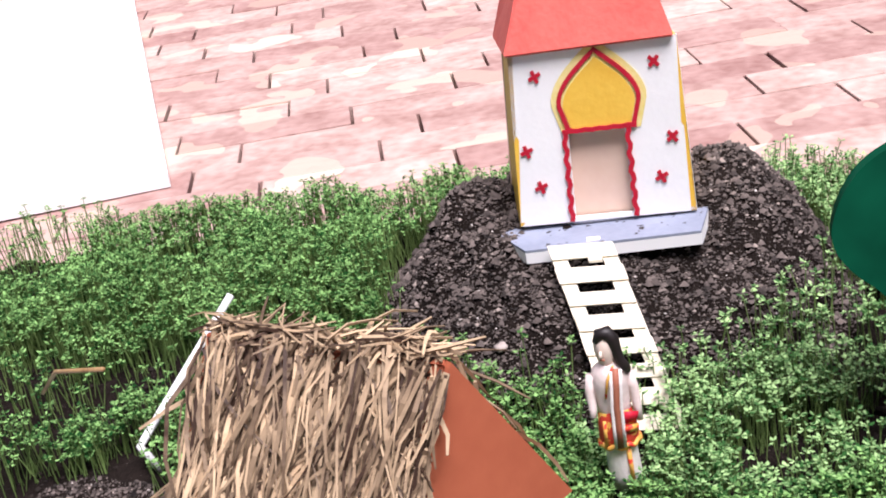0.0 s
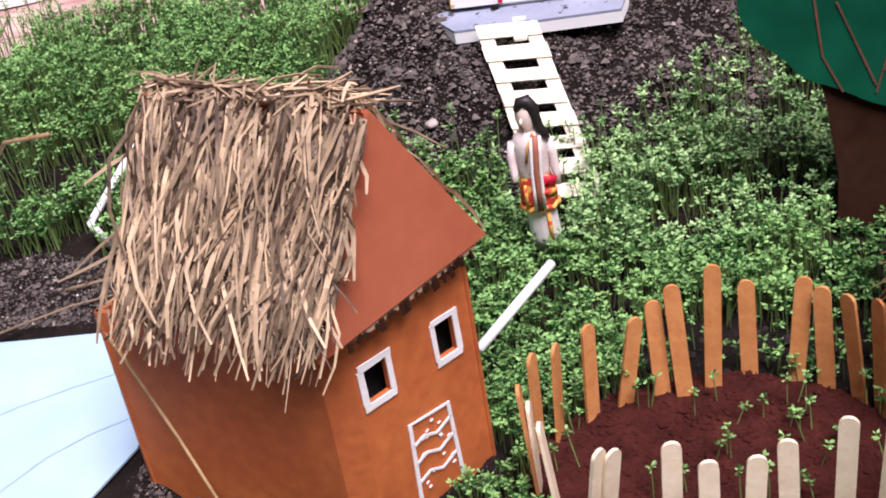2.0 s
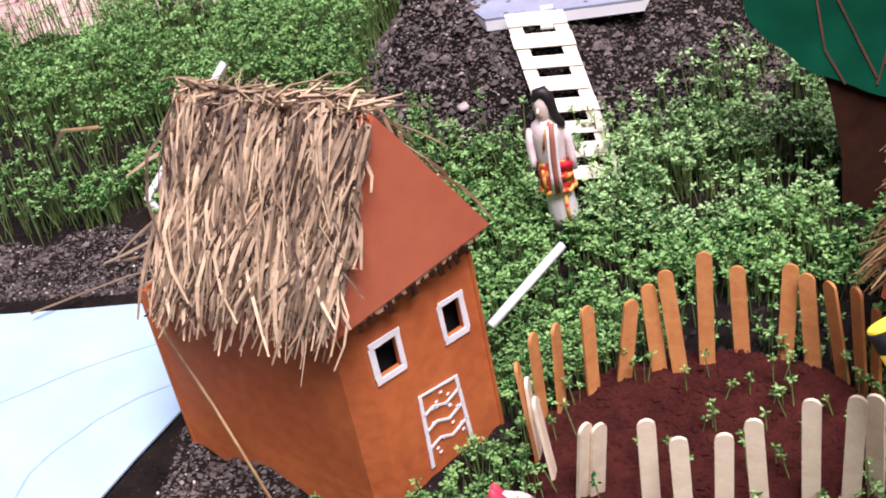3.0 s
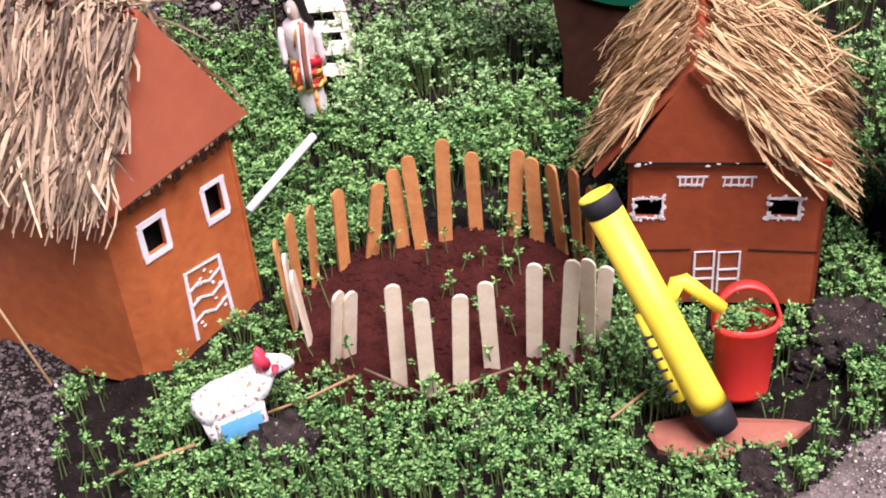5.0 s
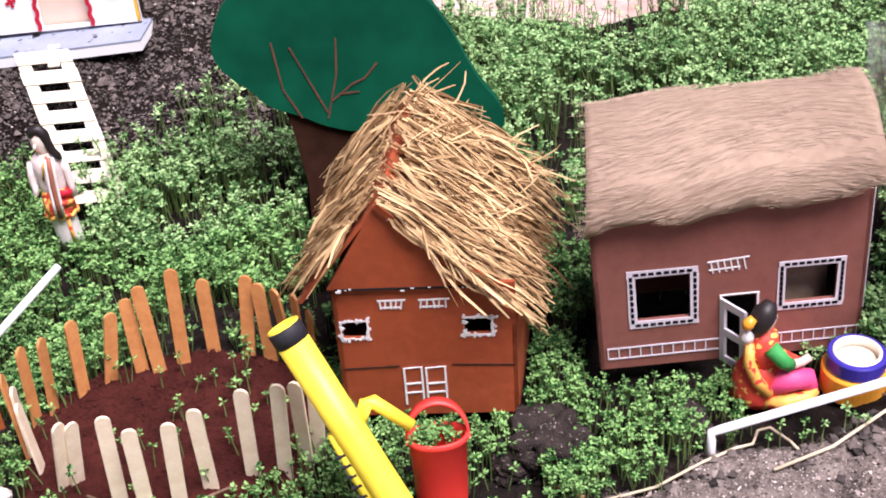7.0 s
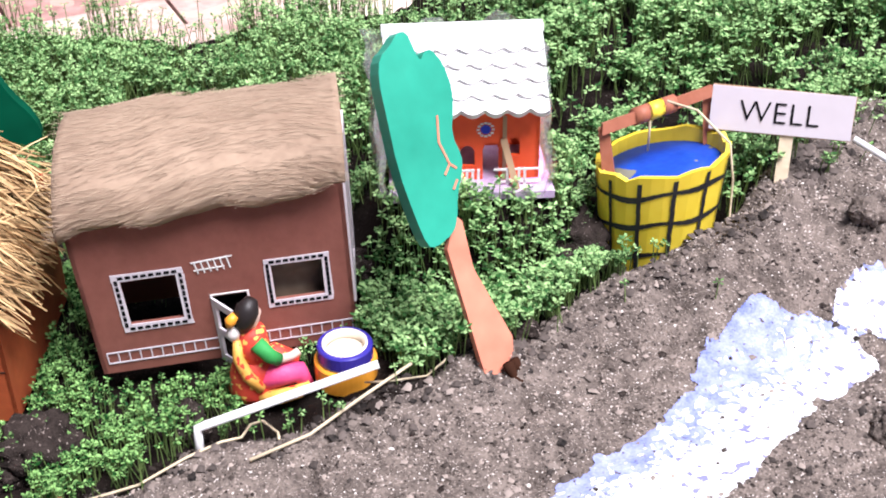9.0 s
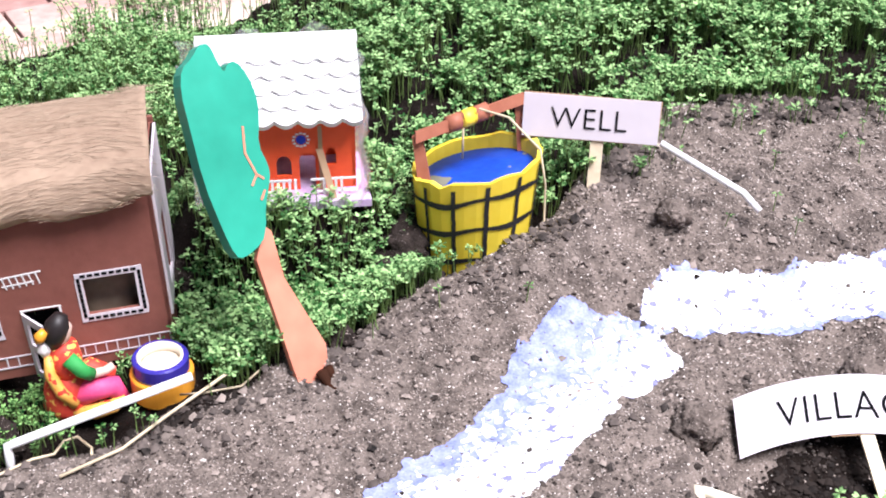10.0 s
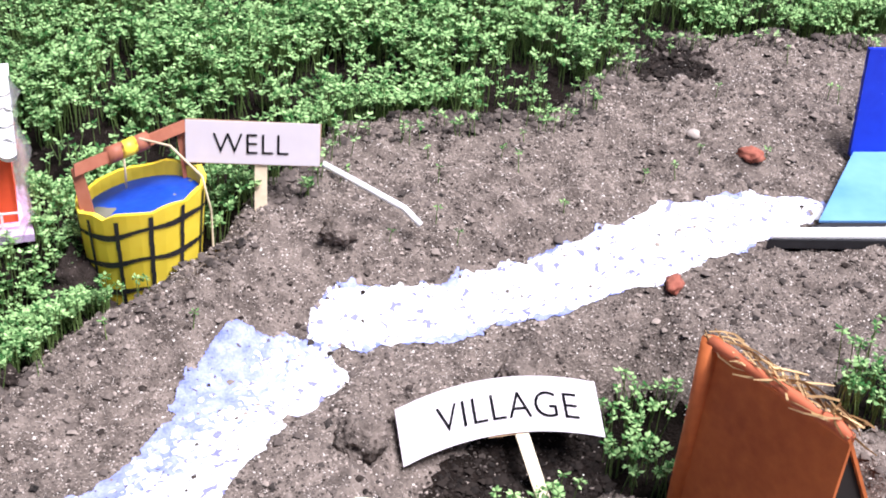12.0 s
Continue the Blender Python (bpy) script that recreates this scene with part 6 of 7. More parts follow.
# ---- blue painted tray at the river's end ----
t = thing("blue_tray", (1.153, -0.251, 0.083), "blue painted board tray at the end of the river", "tray")
bm = bmesh.new()
prism(bm, [(0.0, 0.0, 0.0), (0.25, -0.118, 0.0), (0.36, 0.0, 0.0), (0.165, 0.078, 0.0), (0.06, 0.0, 0.0)], (0, 0, 0.008))
part("base", bm, BLACK, t, "black edged base")
bm = bmesh.new()
prism(bm, [(0.004, -0.0, 0.0082), (0.25, -0.112, 0.0082), (0.27, -0.1, 0.0082), (0.02, 0.006, 0.0082)], (0, 0, 0.002))
part("white_lip", bm, WHITE_BOARD, t, "white powdery lip")
bm = bmesh.new()
prism(bm, [(0.055, 0.002, 0.0084), (0.25, -0.085, 0.0084), (0.35, 0.0, 0.0084), (0.165, 0.078, 0.0084)], (0, 0, 0.002))
part("pale_water", bm, PALE_BLUE, t, "pale blue painted water")
bm = bmesh.new()
prism(bm, [(0.163, 0.079, 0.006), (0.35, 0.0, 0.006), (0.353, 0.01, 0.104), (0.166, 0.089, 0.104)], (0.001, 0.004, 0))
part("back_panel", bm, BLUE_PANEL, t, "deep blue painted upright panel")


# ---- folded orange card hut at the path's edge ----
def folded_hut():
    r0, r1 = Vector((0.968, -0.396, 0.149)), Vector((0.984, -0.503, 0.149))
    z0 = ground_z(0.968, -0.416) - 0.004
    h = thing("folded_hut", (0.968, -0.396, z0), "orange card hut with straw along its folded ridge", "hut")
    up = Vector((0, 0, 0.149 - z0))
    a, r = r1 - r0, random.Random(12)
    ad = a.normalized()
    out = Vector((ad.y, -ad.x, 0))
    for push, w in ((out * 0.006, out), (-out * 0.085, -out)):
        bm = bmesh.new()
        prism(bm, [up, up + a, a + push, push], -w * 0.003)
        part("wall", bm, ORANGE_CARD, h)
    bm = bmesh.new()
    tube(bm, [Vector((0, 0, 0)) + out * 0.004, up * 0.6 + out * 0.002, up * 1.01], [0.006, 0.0055, 0.007], 14)
    part("corner_fold", bm, ORANGE_CARD, h, "rolled orange card corner", True)
    # open end: this near-black panel holds the shade of the interior
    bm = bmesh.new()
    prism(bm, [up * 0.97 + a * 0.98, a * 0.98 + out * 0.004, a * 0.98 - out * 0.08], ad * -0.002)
    part("end_panel", bm, SHADE_SEAM, h, "dark panel standing in for the shaded opening")
    bm = bmesh.new()
    prism(bm, [up * 0.97, out * 0.004, -out * 0.08], ad * 0.002)
    part("end_panel", bm, ORANGE_CARD, h)
    bm = bmesh.new()
    tube(bm, [up + a * (k / 8) + Vector((r.gauss(0, 0.001), 0, 0.001)) for k in range(9)], [0.004 + r.uniform(-0.001, 0.001) for k in range(9)], 10)
    part("ridge_fold", bm, GABLE_CARD, h, "rough paper ridge fold", True)
    bm = bmesh.new()
    for k in range(70):
        p = up + a * r.uniform(0.0, 0.98) + Vector((0, 0, r.uniform(0.001, 0.006))) - out * r.uniform(-0.003, 0.012)
        d = (ad * r.choice((-1, 1)) + out * r.gauss(0, 0.5) + Vector((0, 0, r.gauss(0, 0.2)))).normalized()
        straw(bm, p - d * 0.01, p + d * r.uniform(0.008, 0.024), r.uniform(0.0004, 0.001), r, 0.003)
    tagged(part("thatch", bm, STRAW, h, "loose straw along the ridge"), kind="stuff")


folded_hut()


# ---- loose bits ----
def lump(name, at, size, mat, label, category, seed, detail=2):
    bm = bmesh.new()
    bmesh.ops.create_icosphere(bm, subdivisions=detail, radius=1.0)
    for v in bm.verts:
        k = 1 + 0.26 * noise.noise(v.co * 1.7 + Vector((seed, 0, 0))) + 0.28 * noise.noise(v.co * 4.1 + Vector((0, seed, 0))) + 0.26 * noise.noise(v.co * 9.0 + Vector((0, seed, 3)))
        v.co = Vector((v.co.x * size[0], v.co.y * size[1], v.co.z * size[2])) * k
    ob = part(name, bm, mat, None, "", True)
    ob.matrix_world = Matrix.Translation(at) @ Euler((0, 0, seed * 1.7)).to_matrix().to_4x4()
    return tagged(ob, label, category, {"clod": "soil clods", "brick chip": "brick chips", "pebble": "pebbles"}[category])


for k, (x, y, s) in enumerate(((-0.1, -0.155, 0.02), (0.252, -0.09, 0.025), (0.232, -0.096, 0.014), (0.262, -0.096, 0.01), (0.173, -0.205, 0.017), (0.228, -0.1, 0.014), (0.015, -0.145, 0.012), (0.667, -0.02, 0.026), (0.652, -0.045, 0.02), (0.672, -0.05, 0.017), (0.79, -0.269, 0.016), (0.35, -0.09, 0.016), (0.92, -0.262, 0.014), (0.588, -0.112, 0.012), (0.5, -0.002, 0.014))):
    lump("soil_clod", (x, y, ground_z(x, y) + s * 0.35), (s * 1.15, s, s * 0.9), CLOD if x < 0.7 else SOIL, "dark crumbly clod of potting soil", "clod", k + 1, 4)
lump("pebble", (-0.180, 0.312, ground_z(-0.18, 0.312) + 0.003), (0.005, 0.004, 0.004), STONE, "pale pebble on the dark mound", "pebble", 41)
lump("brick_chip", (1.2225, -0.146, ground_z(1.2225, -0.146) + 0.005), (0.011, 0.009, 0.006), BRICK_BIT, "broken red brick chip on soil", "brick chip", 42, 3)
lump("brick_chip", (1.06, -0.2555, ground_z(1.06, -0.2555) + 0.004), (0.01, 0.007, 0.006), BRICK_BIT, "broken red brick chip beside the stream", "brick chip", 43, 3)
lump("soil_clod", (0.848, -0.109, ground_z(0.848, -0.109) + 0.005), (0.013, 0.011, 0.01), SOIL, "grey brown lump of dry soil beside the straw", "clod", 44, 4)
lump("pebble", (1.196, -0.099, ground_z(1.196, -0.099) + 0.003), (0.006, 0.006, 0.005), STONE, "small grey pebble on soil", "pebble", 45)


def thread(name, pts, r, label, mat=TWINE):
    bm = bmesh.new()
    tube(bm, pts, r, 6)
    return tagged(part(name, bm, mat, None, "", True), label, "twine")


gz = lambda x, y, k=0.003: (x, y, ground_z(x, y) + k)
thread("twine", [gz(0.388, -0.158, 0.004), gz(0.43, -0.147, 0.007), gz(0.465, -0.135, 0.009), gz(0.507, -0.12, 0.012)], 0.0012, "taut pale jute twine lying over soil")
thread("twine", [gz(0.28, -0.152), gz(0.315, -0.146), gz(0.348, -0.137), gz(0.372, -0.13, 0.004), gz(0.386, -0.122, 0.008), gz(0.394, -0.108, 0.012), gz(0.403, -0.107, 0.012), gz(0.411, -0.124, 0.006), gz(0.41, -0.139)], 0.001, "loose curled jute twine on soil")
thread("twine", [gz(0.475, -0.112, 0.008), gz(0.49, -0.124, 0.005), gz(0.515, -0.13, 0.005), gz(0.535, -0.122, 0.004)], 0.0008, "loose curled jute twine on soil")
thread("straw_stalk", [(-0.328, -0.018, 0.108), (-0.29, -0.05, 0.052), (-0.252, -0.088, -0.002)], 0.0011, "long straw stalk leaning on the hut", STRAW)
thread("straw_stalk", [gz(-0.112, -0.134, 0.02), gz(-0.085, -0.124, 0.022), gz(-0.055, -0.116, 0.024)], 0.001, "long straw stalk lying over sprouts", STRAW)
thread("straw_stalk", [gz(-0.05, -0.108, 0.012), gz(-0.01, -0.128, 0.01), gz(0.046, -0.113, 0.012)], 0.0009, "thin brown stalk along the fence", BROWN_STRAW)
thread("straw_stalk", [gz(-0.198, -0.172, 0.012), gz(-0.17, -0.168, 0.018), gz(-0.148, -0.163, 0.02)], 0.0012, "straw stalk lying on sprouts", STRAW)
thread("straw_stalk", [gz(0.095, -0.166, 0.02), gz(0.12, -0.142, 0.026)], 0.001, "short straw stalk in sprouts", STRAW)
thread("straw_stalk", [gz(-0.5, 0.12, 0.012), gz(-0.44, 0.17, 0.006), gz(-0.37, 0.19, 0.01)], 0.0009, "dry straw stalk on bare soil", BROWN_STRAW)
thread("straw_stalk", [gz(-0.437, 0.266, 0.012), gz(-0.422, 0.274, 0.016), gz(-0.409, 0.27, 0.016), gz(-0.403, 0.25, 0.012), gz(-0.409, 0.222, 0.006), gz(-0.425, 0.204, 0.004), gz(-0.455, 0.198, 0.003)], 0.0014, "curled dry stalk beside the straw", BROWN_STRAW)
thread("straw_stalk", [(-0.36, 0.06, 0.19), (-0.42, 0.12, 0.16), (-0.46, 0.17, 0.12)], 0.0014, "pale curved straw hanging off the roof", STRAW)
thread("straw_stalk", [gz(0.253, -0.125, 0.006), gz(0.266, -0.155, 0.012)], 0.0013, "short straw stalk on soil", STRAW)


# ---- sprouts, crumbs and grit ----
def fill_mesh(name, co, tris, mats, index=None):
    me = bpy.data.meshes.new(name)
    me.vertices.add(len(co))
    me.vertices.foreach_set("co", co.astype(np.float32).ravel())
    me.loops.add(len(tris) * 3)
    me.loops.foreach_set("vertex_index", tris.astype(np.int32).ravel())
    me.polygons.add(len(tris))
    me.polygons.foreach_set("loop_start", np.arange(0, len(tris) * 3, 3, dtype=np.int32))
    for m in mats:
        me.materials.append(m)
    if index is not None:
        me.polygons.foreach_set("material_index", index.astype(np.int32))
    me.update(calc_edges=True)
    me.validate()
    return new(name, me)


g = np.random.default_rng(11)
KEEP_OUT = [((-0.189, -0.072), (0.064, 0.07), (0.0105, -0.0095)), ((-0.195, -0.085), (0.07, 0.076), (-0.132, 0.05)), ((0.1205, -0.0445), (0.119, -0.017), (0.036, 0.143)), ((0.294, -0.0465), (0.188, -0.006), (0.016, 0.085)), ((0.525, 0.003), (0.112, -0.0225), (0.015, 0.073)), ((0.118, -0.188), (0.09, 0.0), (0.0, 0.03))]
ROUND_OUT = [(0.721, -0.03, 0.052), (-0.094, 0.193, 0.014), (-0.085, 0.235, 0.014), (0.47, -0.105, 0.032), (0.467, -0.086, 0.028), (0.562, -0.147, 0.02), (0.558, -0.128, 0.016), (0.554, -0.112, 0.013), (0.357, -0.127, 0.012), (0.128, 0.2, 0.03), (-0.452, 0.262, 0.03), (-0.42, 0.31, 0.02), (0.416, -0.078, 0.026), (0.408, -0.11, 0.018), (0.435, -0.114, 0.02), (-0.125, -0.14, 0.02), (-0.108, -0.142, 0.02), (-0.143, -0.146, 0.018), (-0.1, -0.158, 0.014), (0.178, -0.14, 0.018)]


def free(x, y, margin=0.004):
    ok = np.ones(x.shape, bool)
    for (cx, cy), (ax, ay), (bx, by) in KEEP_OUT:
        det = ax * by - ay * bx
        u, v = ((x - cx) * by - (y - cy) * bx) / det, ((y - cy) * ax - (x - cx) * ay) / det
        mu, mv = margin / math.hypot(ax, ay), margin / math.hypot(bx, by)
        ok &= ~((u > -mu) & (u < 1 + mu) & (v > -mv) & (v < 1 + mv))
    for cx, cy, r in ROUND_OUT:
        ok &= np.hypot(x - cx, y - cy) > r
    return ok


def sprouts(name, x, y, tall, label, floor=None, leaf=1.0, green=LEAF):
    """Cress seedlings: a thin curved stem, two opposite triples of spoon-shaped leaflets, at times a second pair."""
    n = len(x)
    z = soil_height(x, y) - 0.001 if floor is None else np.full(n, floor)
    root = np.stack([x, y, z], 1)
    a = g.uniform(0, 2 * np.pi, n)
    lean = np.abs(g.normal(0.12, 0.14, n))
    tip = root + np.stack([np.cos(a) * lean * tall, np.sin(a) * lean * tall, tall * np.sqrt(np.maximum(0.3, 1 - lean ** 2))], 1)
    midp = root * 0.5 + tip * 0.5 + np.stack([-np.cos(a) * 0.06 * tall, -np.sin(a) * 0.06 * tall, 0.04 * tall], 1)
    co, tri, mat = [], [], []
    base = 0
    w = 0.00048
    for k, p in enumerate((root, tip)):
        for q in range(3):
            b = 2 * np.pi * q / 3
            co.append(p + np.array([math.cos(b) * w, math.sin(b) * w, 0]))
    order = np.arange(n)
    def at(i):
        return i * n + order
    for lev in (0,):
        for q in range(3):
            p, r2 = lev + q, lev + (q + 1) % 3
            tri += [np.stack([at(p), at(r2), at(r2 + 3)], 1), np.stack([at(p), at(r2 + 3), at(p + 3)], 1)]
            mat += [np.ones(n), np.ones(n)]
    slots = 6
    head = g.uniform(0, 2 * np.pi, n)
    for pair, (origin, scale, keep) in enumerate(((tip, 1.0, None), (tip * 0.82 + midp * 0.18, 0.8, 0.45))):
        for side in range(2):
            for lobe in (-1, 0, 1):
                ang = head + math.pi * side + lobe * 0.72 + pair * 1.5 + g.normal(0, 0.16, n)
                L = scale * leaf * g.uniform(0.0036, 0.0066, n) * (1.0 if lobe == 0 else 0.86)
                if keep is not None:
                    L = L * (g.random(n) < keep)
                tilt = g.normal(0.1, 0.28, n)
                d = np.stack([np.cos(ang) * np.cos(tilt), np.sin(ang) * np.cos(tilt), np.sin(tilt)], 1)
                s = np.stack([-np.sin(ang), np.cos(ang), np.zeros(n)], 1)
                up = np.cross(d, s) * -1
                Lc = L[:, None]
                start = origin + d * 0.0006
                four = [start, start + d * Lc * 0.62 + s * Lc * 0.28 + up * Lc * 0.07, start + d * Lc * 0.62 - s * Lc * 0.28 + up * Lc * 0.07, start + d * Lc - up * Lc * 0.08]
                co += four
                real = L > 0
                for t3 in ((0, 3, 1), (0, 2, 3)):
                    tri.append(np.stack([at(slots + q) for q in t3], 1)[real])
                    mat.append(np.zeros(int(real.sum())))
                slots += 4
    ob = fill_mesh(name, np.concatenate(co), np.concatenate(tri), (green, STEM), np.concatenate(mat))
    return tagged(ob, label, "sprouts", kind="stuff")


def scatter(x0, x1, y0, y1, per_cm2, chance):
    n = int((x1 - x0) * (y1 - y0) * 1e4 * per_cm2)
    x, y = g.uniform(x0, x1, n), g.uniform(y0, y1, n)
    keep = (g.random(n) < chance(x, y)) & free(x, y)
    return x[keep], y[keep]


def patchy(x, y):
    thin = rough(x, y, 14, 51) + 0.5 * rough(x, y, 40, 52) - 0.14 * rise(0.28, 0.4, x)
    for cx, cy, r in ((0.949, 0.104, 0.026), (0.989, 0.127, 0.02), (1.26, 0.094, 0.045), (1.285, 0.044, 0.05), (1.13, 0.183, 0.035), (0.61, 0.426, 0.04), (0.66, -0.025, 0.022), (0.505, -0.012, 0.024), (0.498, 0.012, 0.018), (0.29, 0.02, 0.02), (0.292, -0.01, 0.014)):
        thin = thin - 2.0 * (1 - rise(0.5, 1.1, np.hypot(x - cx, y - cy) / r))
    thin = thin + 0.1 * (1 - rise(-0.14, -0.08, y)) * (1 - rise(0.3, 0.4, x)) + 0.35 * rough(x, y, 75, 57)
    thin = thin - 0.22 * (1 - rise(-0.25, -0.15, x))
    thin = thin + 0.6 * (1 - rise(0.8, 1.2, np.hypot((x - 0.37) / 0.09, (y + 0.066) / 0.018)))
    thin = thin + 0.4 * (1 - rise(0.8, 1.2, np.hypot((x - 0.2) / 0.07, (y + 0.075) / 0.03)))
    thin = thin + 0.9 * rise(0.5, 0.53, x) * (1 - rise(0.64, 0.67, x)) * (1 - rise(0.0, 0.05, y))
    return grassy(x, y) * (y < np.interp(x, BACK_X, BACK_Y) + 0.012) * (0.12 + 0.88 * rise(-0.55 + 0.25 * rise(0.6, 0.8, x), 0.0, thin))


def growth(x, y):
    """Plant heights: low at the front, taller towards the back."""
    h = 0.021 + 0.017 * rise(0.02, 0.3, y) + 0.007 * rise(0.3, 0.5, y) + 0.012 * rise(0.7, 0.9, x)
    h = h + 0.014 * (1 - rise(0.5, 1.1, np.hypot((x - 0.03) / 0.085, (y - 0.25) / 0.07)))
    return h * (1 + 0.3 * rough(x, y, 18, 53)) * g.uniform(0.65, 1.25, x.shape)


for name, x0, x1 in (("cress_sprouts", -0.9, -0.25), ("cress_sprouts", -0.25, 0.3), ("cress_sprouts", 0.3, 0.75), ("cress_sprouts", 0.75, 1.75)):
    x, y = scatter(x0, x1, -0.32 if x0 < 0.7 else -0.5, 0.68, 4.8 if x0 < 0.2 else 4.2 if x0 < 0.7 else 3.3, patchy)
    if x0 < -0.3:
        keep = y > 0.1
        x, y = x[keep], y[keep]
    size = 0.66 + 0.22 * rise(-0.1, 0.2, y) + 0.3 * rise(0.62, 0.85, x)
    tall = growth(x, y)
    # paler seedlings; by the tree their colour also makes up for the crown's shadow
    light = (x > 0.42) | ((y + 0.04 * rough(x, y, 25, 58) > 0.17) & (x > -0.12 + 0.05 * rough(x, y, 20, 59)))
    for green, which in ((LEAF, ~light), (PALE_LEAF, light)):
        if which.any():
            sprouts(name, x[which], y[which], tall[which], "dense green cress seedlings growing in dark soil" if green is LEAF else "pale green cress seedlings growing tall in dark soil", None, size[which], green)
x, y = scatter(-0.11, 0.11, -0.12, 0.06, 0.22, lambda x, y: (np.hypot(x / 0.106, (y + 0.041) / 0.083) < 1) * 0.9)
sprouts("cress_sprouts", x, y, g.uniform(0.012, 0.026, x.shape), "sparse cress seedlings in red soil", None, 0.7)
x, y = scatter(0.47, 0.68, -0.14, 0.0, 5.0, grassy)
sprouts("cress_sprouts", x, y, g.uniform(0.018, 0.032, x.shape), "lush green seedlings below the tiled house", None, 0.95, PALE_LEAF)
x, y = scatter(0.75, 1.5, -0.05, 0.12, 0.5, lambda x, y: (grassy(x, y) < 0.3) * (y > np.interp(x, EDGE_X, EDGE_Y) - 0.035))
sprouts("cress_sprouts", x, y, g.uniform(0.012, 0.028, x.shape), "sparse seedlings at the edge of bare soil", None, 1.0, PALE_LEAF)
x, y = scatter(0.6, 1.5, -0.16, 0.12, 0.02, lambda x, y: (grassy(x, y) < 0.3) * 1.0)
sprouts("cress_sprouts", x, y, g.uniform(0.01, 0.02, x.shape), "stray seedlings on bare soil", None, 0.7)
a = g.uniform(0, 2 * np.pi, 46)
q = np.sqrt(g.random(46)) * 0.0145
sprouts("cress_sprouts", 0.178 + q * np.cos(a), -0.132 + q * np.sin(a) * 0.6, g.uniform(0.008, 0.014, 46), "cress seedlings growing in the red bucket", 0.041, 0.7)


def grit(name, x, y, size, mat, label, flat=0.75):
    """Small uneven octahedral grains resting on the soil."""
    n = len(x)
    c = np.stack([x, y, soil_height(x, y) + size * 0.25], 1)
    dirs = np.array([(1, 0, 0), (0, 1, 0), (-1, 0, 0), (0, -1, 0), (0, 0, flat)])
    turn = g.uniform(0, 2 * np.pi, n)
    co = []
    for d in dirs:
        s = size * g.uniform(0.65, 1.25, n)
        dx, dy = d[0] * np.cos(turn) - d[1] * np.sin(turn), d[0] * np.sin(turn) + d[1] * np.cos(turn)
        co.append(c + np.stack([dx * s, dy * s, d[2] * s + g.normal(0, 0.15, n) * s], 1))
    order = np.arange(n)
    tri = [np.stack([i * n + order, j * n + order, k * n + order], 1) for i, j, k in ((0, 1, 4), (1, 2, 4), (2, 3, 4), (3, 0, 4))]
    return tagged(fill_mesh(name, np.concatenate(co), np.concatenate(tri), (mat,)), label, "grit", kind="stuff")


def bare(x, y):
    return (1 - 0.8 * dark_hollow(x, y)) * (1 - grassy(x, y)) * (mound(x, y) < 0.01) * (np.hypot(x / 0.11, (y + 0.041) / 0.087) > 1) * (inside(RIVER_A, x, y) < 0.004) * (inside(RIVER_B, x, y) < 0.004)


def spread(n, x0, x1, y0, y1, chance):
    x, y = g.uniform(x0, x1, n), g.uniform(y0, y1, n)
    keep = g.random(n) < chance(x, y)
    return x[keep], y[keep]


def fine(x, middle, wide, top):
    """Grain sizes: mostly small, a few large."""
    return np.minimum(middle * np.exp(g.normal(0, wide, len(x))), top)


damp = lambda x, y: rise(-0.25, 0.45, rough(x, y, 12, 91) + 0.5 * rough(x, y, 33, 92))
x, y = spread(220000, 0.2, 1.6, -0.5, 0.2, lambda x, y: bare(x, y) * (1 - 0.55 * damp(x, y)))
grit("soil_crumbs", x, y, fine(x, 0.00055, 0.6, 0.0034), CRUMB, "loose crumbs of dry brown soil")
x, y = spread(3000, 0.2, 1.6, -0.5, 0.2, bare)
grit("soil_crumbs", x, y, 0.0013 + g.random(len(x)) ** 4 * 0.0036, CRUMB, "larger crumbs of dry brown soil")
x, y = spread(9000, 0.2, 1.6, -0.5, 0.2, lambda x, y: bare(x, y) * damp(x, y))
grit("dark_crumbs", x, y, 0.0013 + g.random(len(x)) ** 4 * 0.0036, DARK_CRUMB, "larger dark crumbs in the dry soil")
x, y = spread(22000, -0.9, -0.2, -0.3, 0.26, lambda x, y: bare(x, y) * ~((x < -0.338) & (y < 0.155)))
grit("soil_crumbs", x, y, fine(x, 0.00055, 0.55, 0.0035), CRUMB, "loose crumbs of dry brown soil")
x, y = spread(60000, -0.32, 0.14, 0.2, 0.6, lambda x, y: (mound(x, y) > 0.006) * ~((x > -0.16) & (x < -0.03) & (y > 0.352) & (y < 0.46)))
grit("mound_crumbs", x, y, fine(x, 0.001, 0.6, 0.0045), DARK_CRUMB, "dark moist crumbs on the mound")
x, y = spread(42000, 0.2, 1.6, -0.5, 0.2, bare)
grit("pale_grit", x, y, fine(x, 0.00045, 0.45, 0.0016), PERLITE, "pale grit scattered in the soil")
x, y = spread(16000, -0.9, 0.14, -0.3, 0.6, lambda x, y: np.maximum(bare(x, y) * ~((x < -0.338) & (y < 0.155)), (mound(x, y) > 0.006) * ~((x > -0.16) & (x < -0.03) & (y > 0.352) & (y < 0.46)) * 0.8))
grit("pale_grit", x, y, 0.0003 + g.random(len(x)) ** 6 * 0.0012, PERLITE, "pale grit scattered in the soil")
x, y = spread(190000, 0.2, 1.6, -0.5, 0.2, lambda x, y: bare(x, y) * (0.12 + 0.6 * damp(x, y)))
grit("dark_crumbs", x, y, fine(x, 0.0006, 0.45, 0.0016), DARK_CRUMB, "dark crumbs in the dry soil")
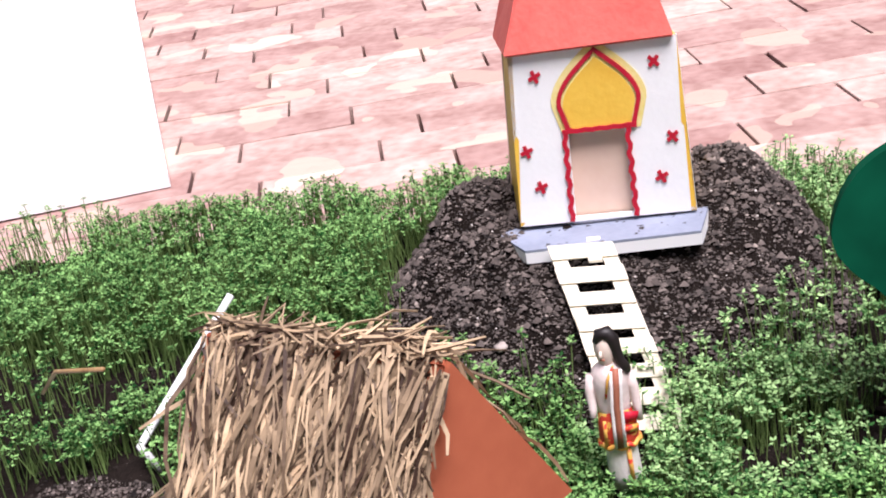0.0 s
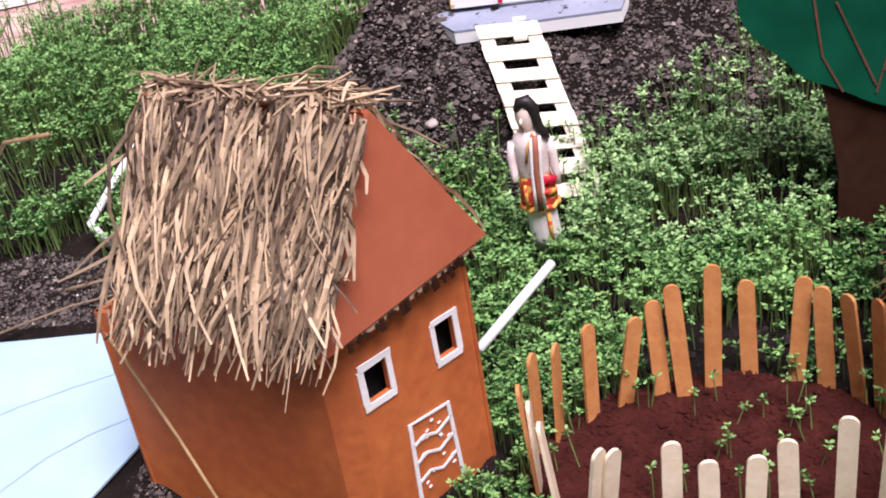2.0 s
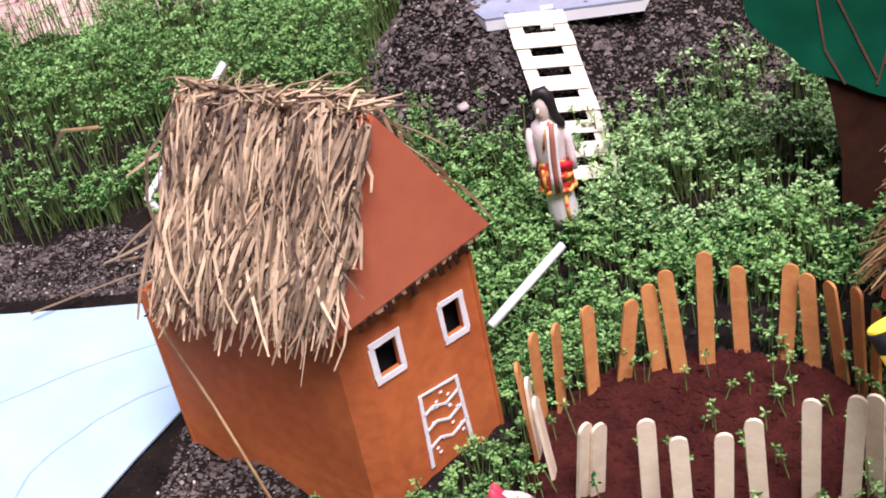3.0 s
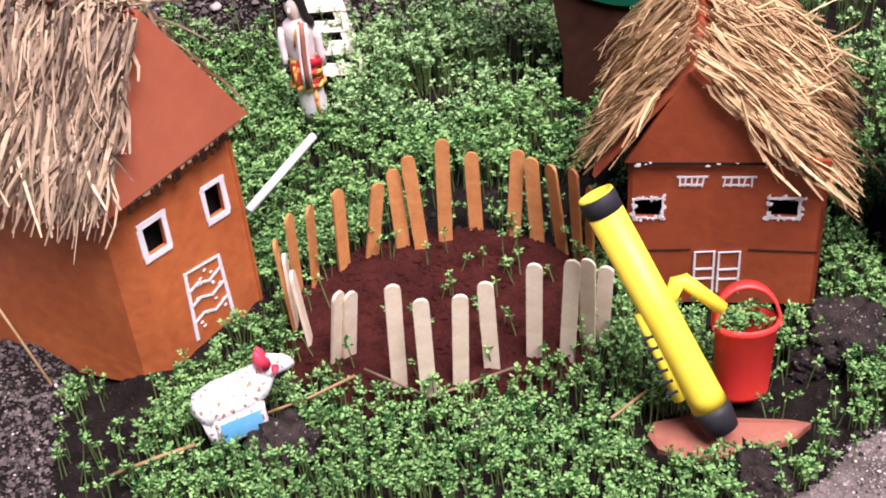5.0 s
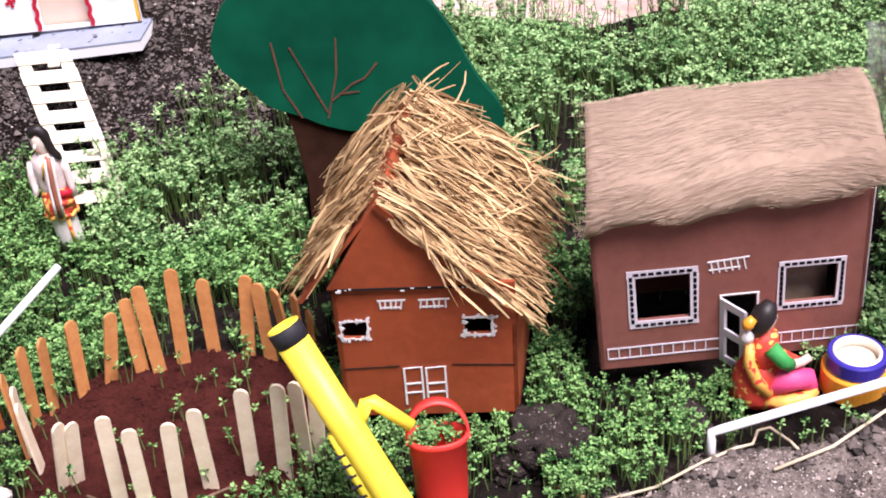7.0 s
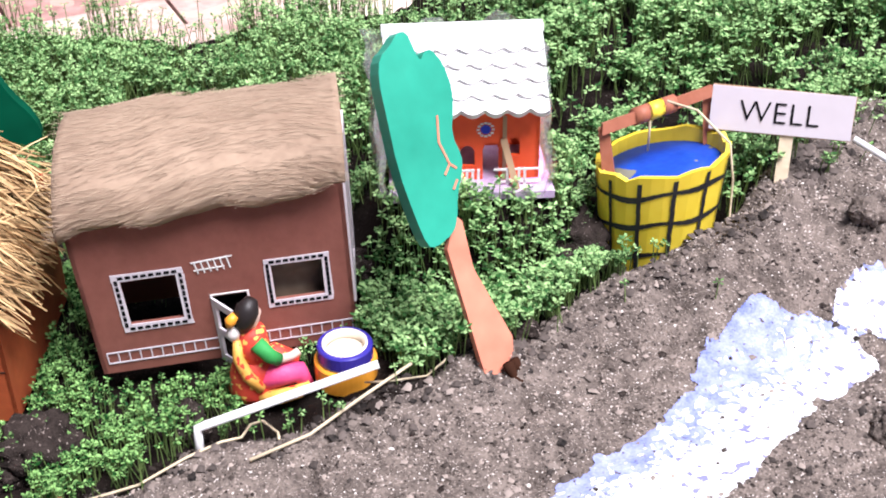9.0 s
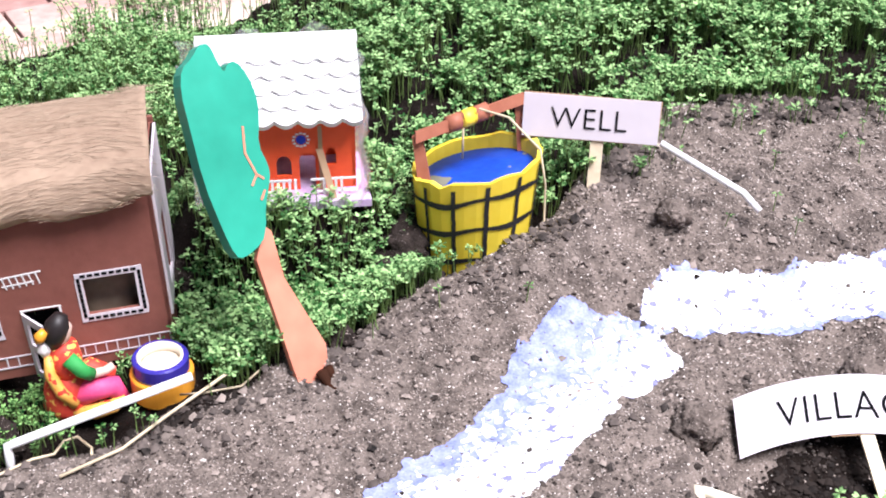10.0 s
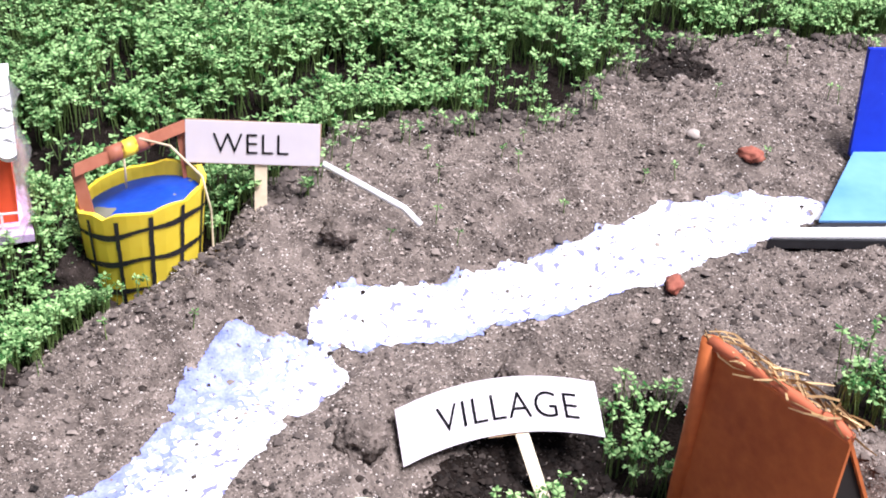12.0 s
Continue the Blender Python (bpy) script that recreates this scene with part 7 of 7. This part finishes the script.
x, y = spread(60000, 0.25, 1.5, -0.2, 0.14, lambda x, y: (np.abs(y + 0.012 - np.interp(x, EDGE_X, EDGE_Y)) < 0.02 + 0.014 * rough(x, y, 30, 95)) * (0.25 + 0.75 * damp(x, y)))
grit("dark_crumbs", x, y, 0.0009 + g.random(len(x)) ** 4 * 0.0042, DARK_CRUMB, "damp crumbs along the edge of the sprouts")
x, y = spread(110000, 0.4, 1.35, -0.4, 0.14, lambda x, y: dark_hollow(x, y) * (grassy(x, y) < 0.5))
grit("dark_crumbs", x, y, fine(x, 0.0013, 0.55, 0.005), BED_CRUMB, "dark crumbs in the hollows and on damp soil")
x, y = spread(90000, -0.9, -0.2, -0.3, 0.26, lambda x, y: bare(x, y) * ~((x < -0.338) & (y < 0.155)))
grit("dark_crumbs", x, y, fine(x, 0.0009, 0.5, 0.003), DARK_CRUMB, "dark crumbs in soil beside the hut")
x, y = spread(9000, -0.12, 0.12, -0.12, 0.065, lambda x, y: (np.hypot(x / 0.106, (y + 0.041) / 0.083) < 1) * 0.9)
grit("red_crumbs", x, y, fine(x, 0.0008, 0.6, 0.0035), RED_SOIL, "red clay crumbs inside the fence")
x, y = spread(16000, -0.32, 0.14, 0.2, 0.6, lambda x, y: (mound(x, y) > 0.006) * ~((x > -0.16) & (x < -0.03) & (y > 0.352) & (y < 0.46)))
grit("mound_crumbs", x, y, fine(x, 0.0008, 0.55, 0.0035), CRUMB, "brown and pale crumbs on the mound")
x, y = spread(30000, -0.6, 1.5, -0.3, 0.5, lambda x, y: (grassy(x, y) > 0.3) * free(x, y, 0.002) * 0.6)
grit("bed_crumbs", x, y, 0.0008 + g.random(len(x)) ** 3 * 0.003, BED_CRUMB, "dark crumbs holding the shade between the seedlings")
x, y = spread(900, 0.5, 1.25, -0.4, -0.1, lambda x, y: np.maximum(inside(RIVER_A, x, y), inside(RIVER_B, x, y)) > 0.004)
grit("river_specks", x, y, 0.0012 + g.random(len(x)) ** 3 * 0.0022, CRUMB, "soil specks on the white river")

# ---- brick pavement, last ----
pavement = thing("pavement", (0, 0, -0.045), "pavement of worn pinkish red clay bricks", "pavement", kind="structure")
L, W, T = 0.235, 0.084, 0.032
bm = bmesh.new()
box(bm, (0, 0, T / 2), (L - 0.0042, W - 0.0003, T), None, 0.0016)
brick_mesh = bpy.data.meshes.new("brick")
bm.to_mesh(brick_mesh)
bm.free()
brick_mesh.materials.append(PAVER)
turn = Euler((0, 0, math.atan2(0.209, 0.978)))
for row in range(-9, 36):
    for col in range(-9, 12):
        p = Vector(((col + 0.5 * (row % 2) + 0.13 * ((row * 7) % 3)) * L, 0.62 + row * W, 0))
        p.rotate(turn)
        if not (-1.6 < p.x < 2.3 and p.y > np.interp(p.x, BACK_X, BACK_Y) - 0.03 and p.y < 3.0):
            continue
        if p.x > 0.45 and p.y > 1.4:
            continue
        ob = new("brick", brick_mesh)
        ob.parent = pavement
        ob.matrix_basis = Matrix.Translation(p + Vector((0, 0, rng.uniform(-0.0015, 0.0015)))) @ Euler((rng.gauss(0, 0.006), rng.gauss(0, 0.006), turn.z + rng.gauss(0, 0.003))).to_matrix().to_4x4()
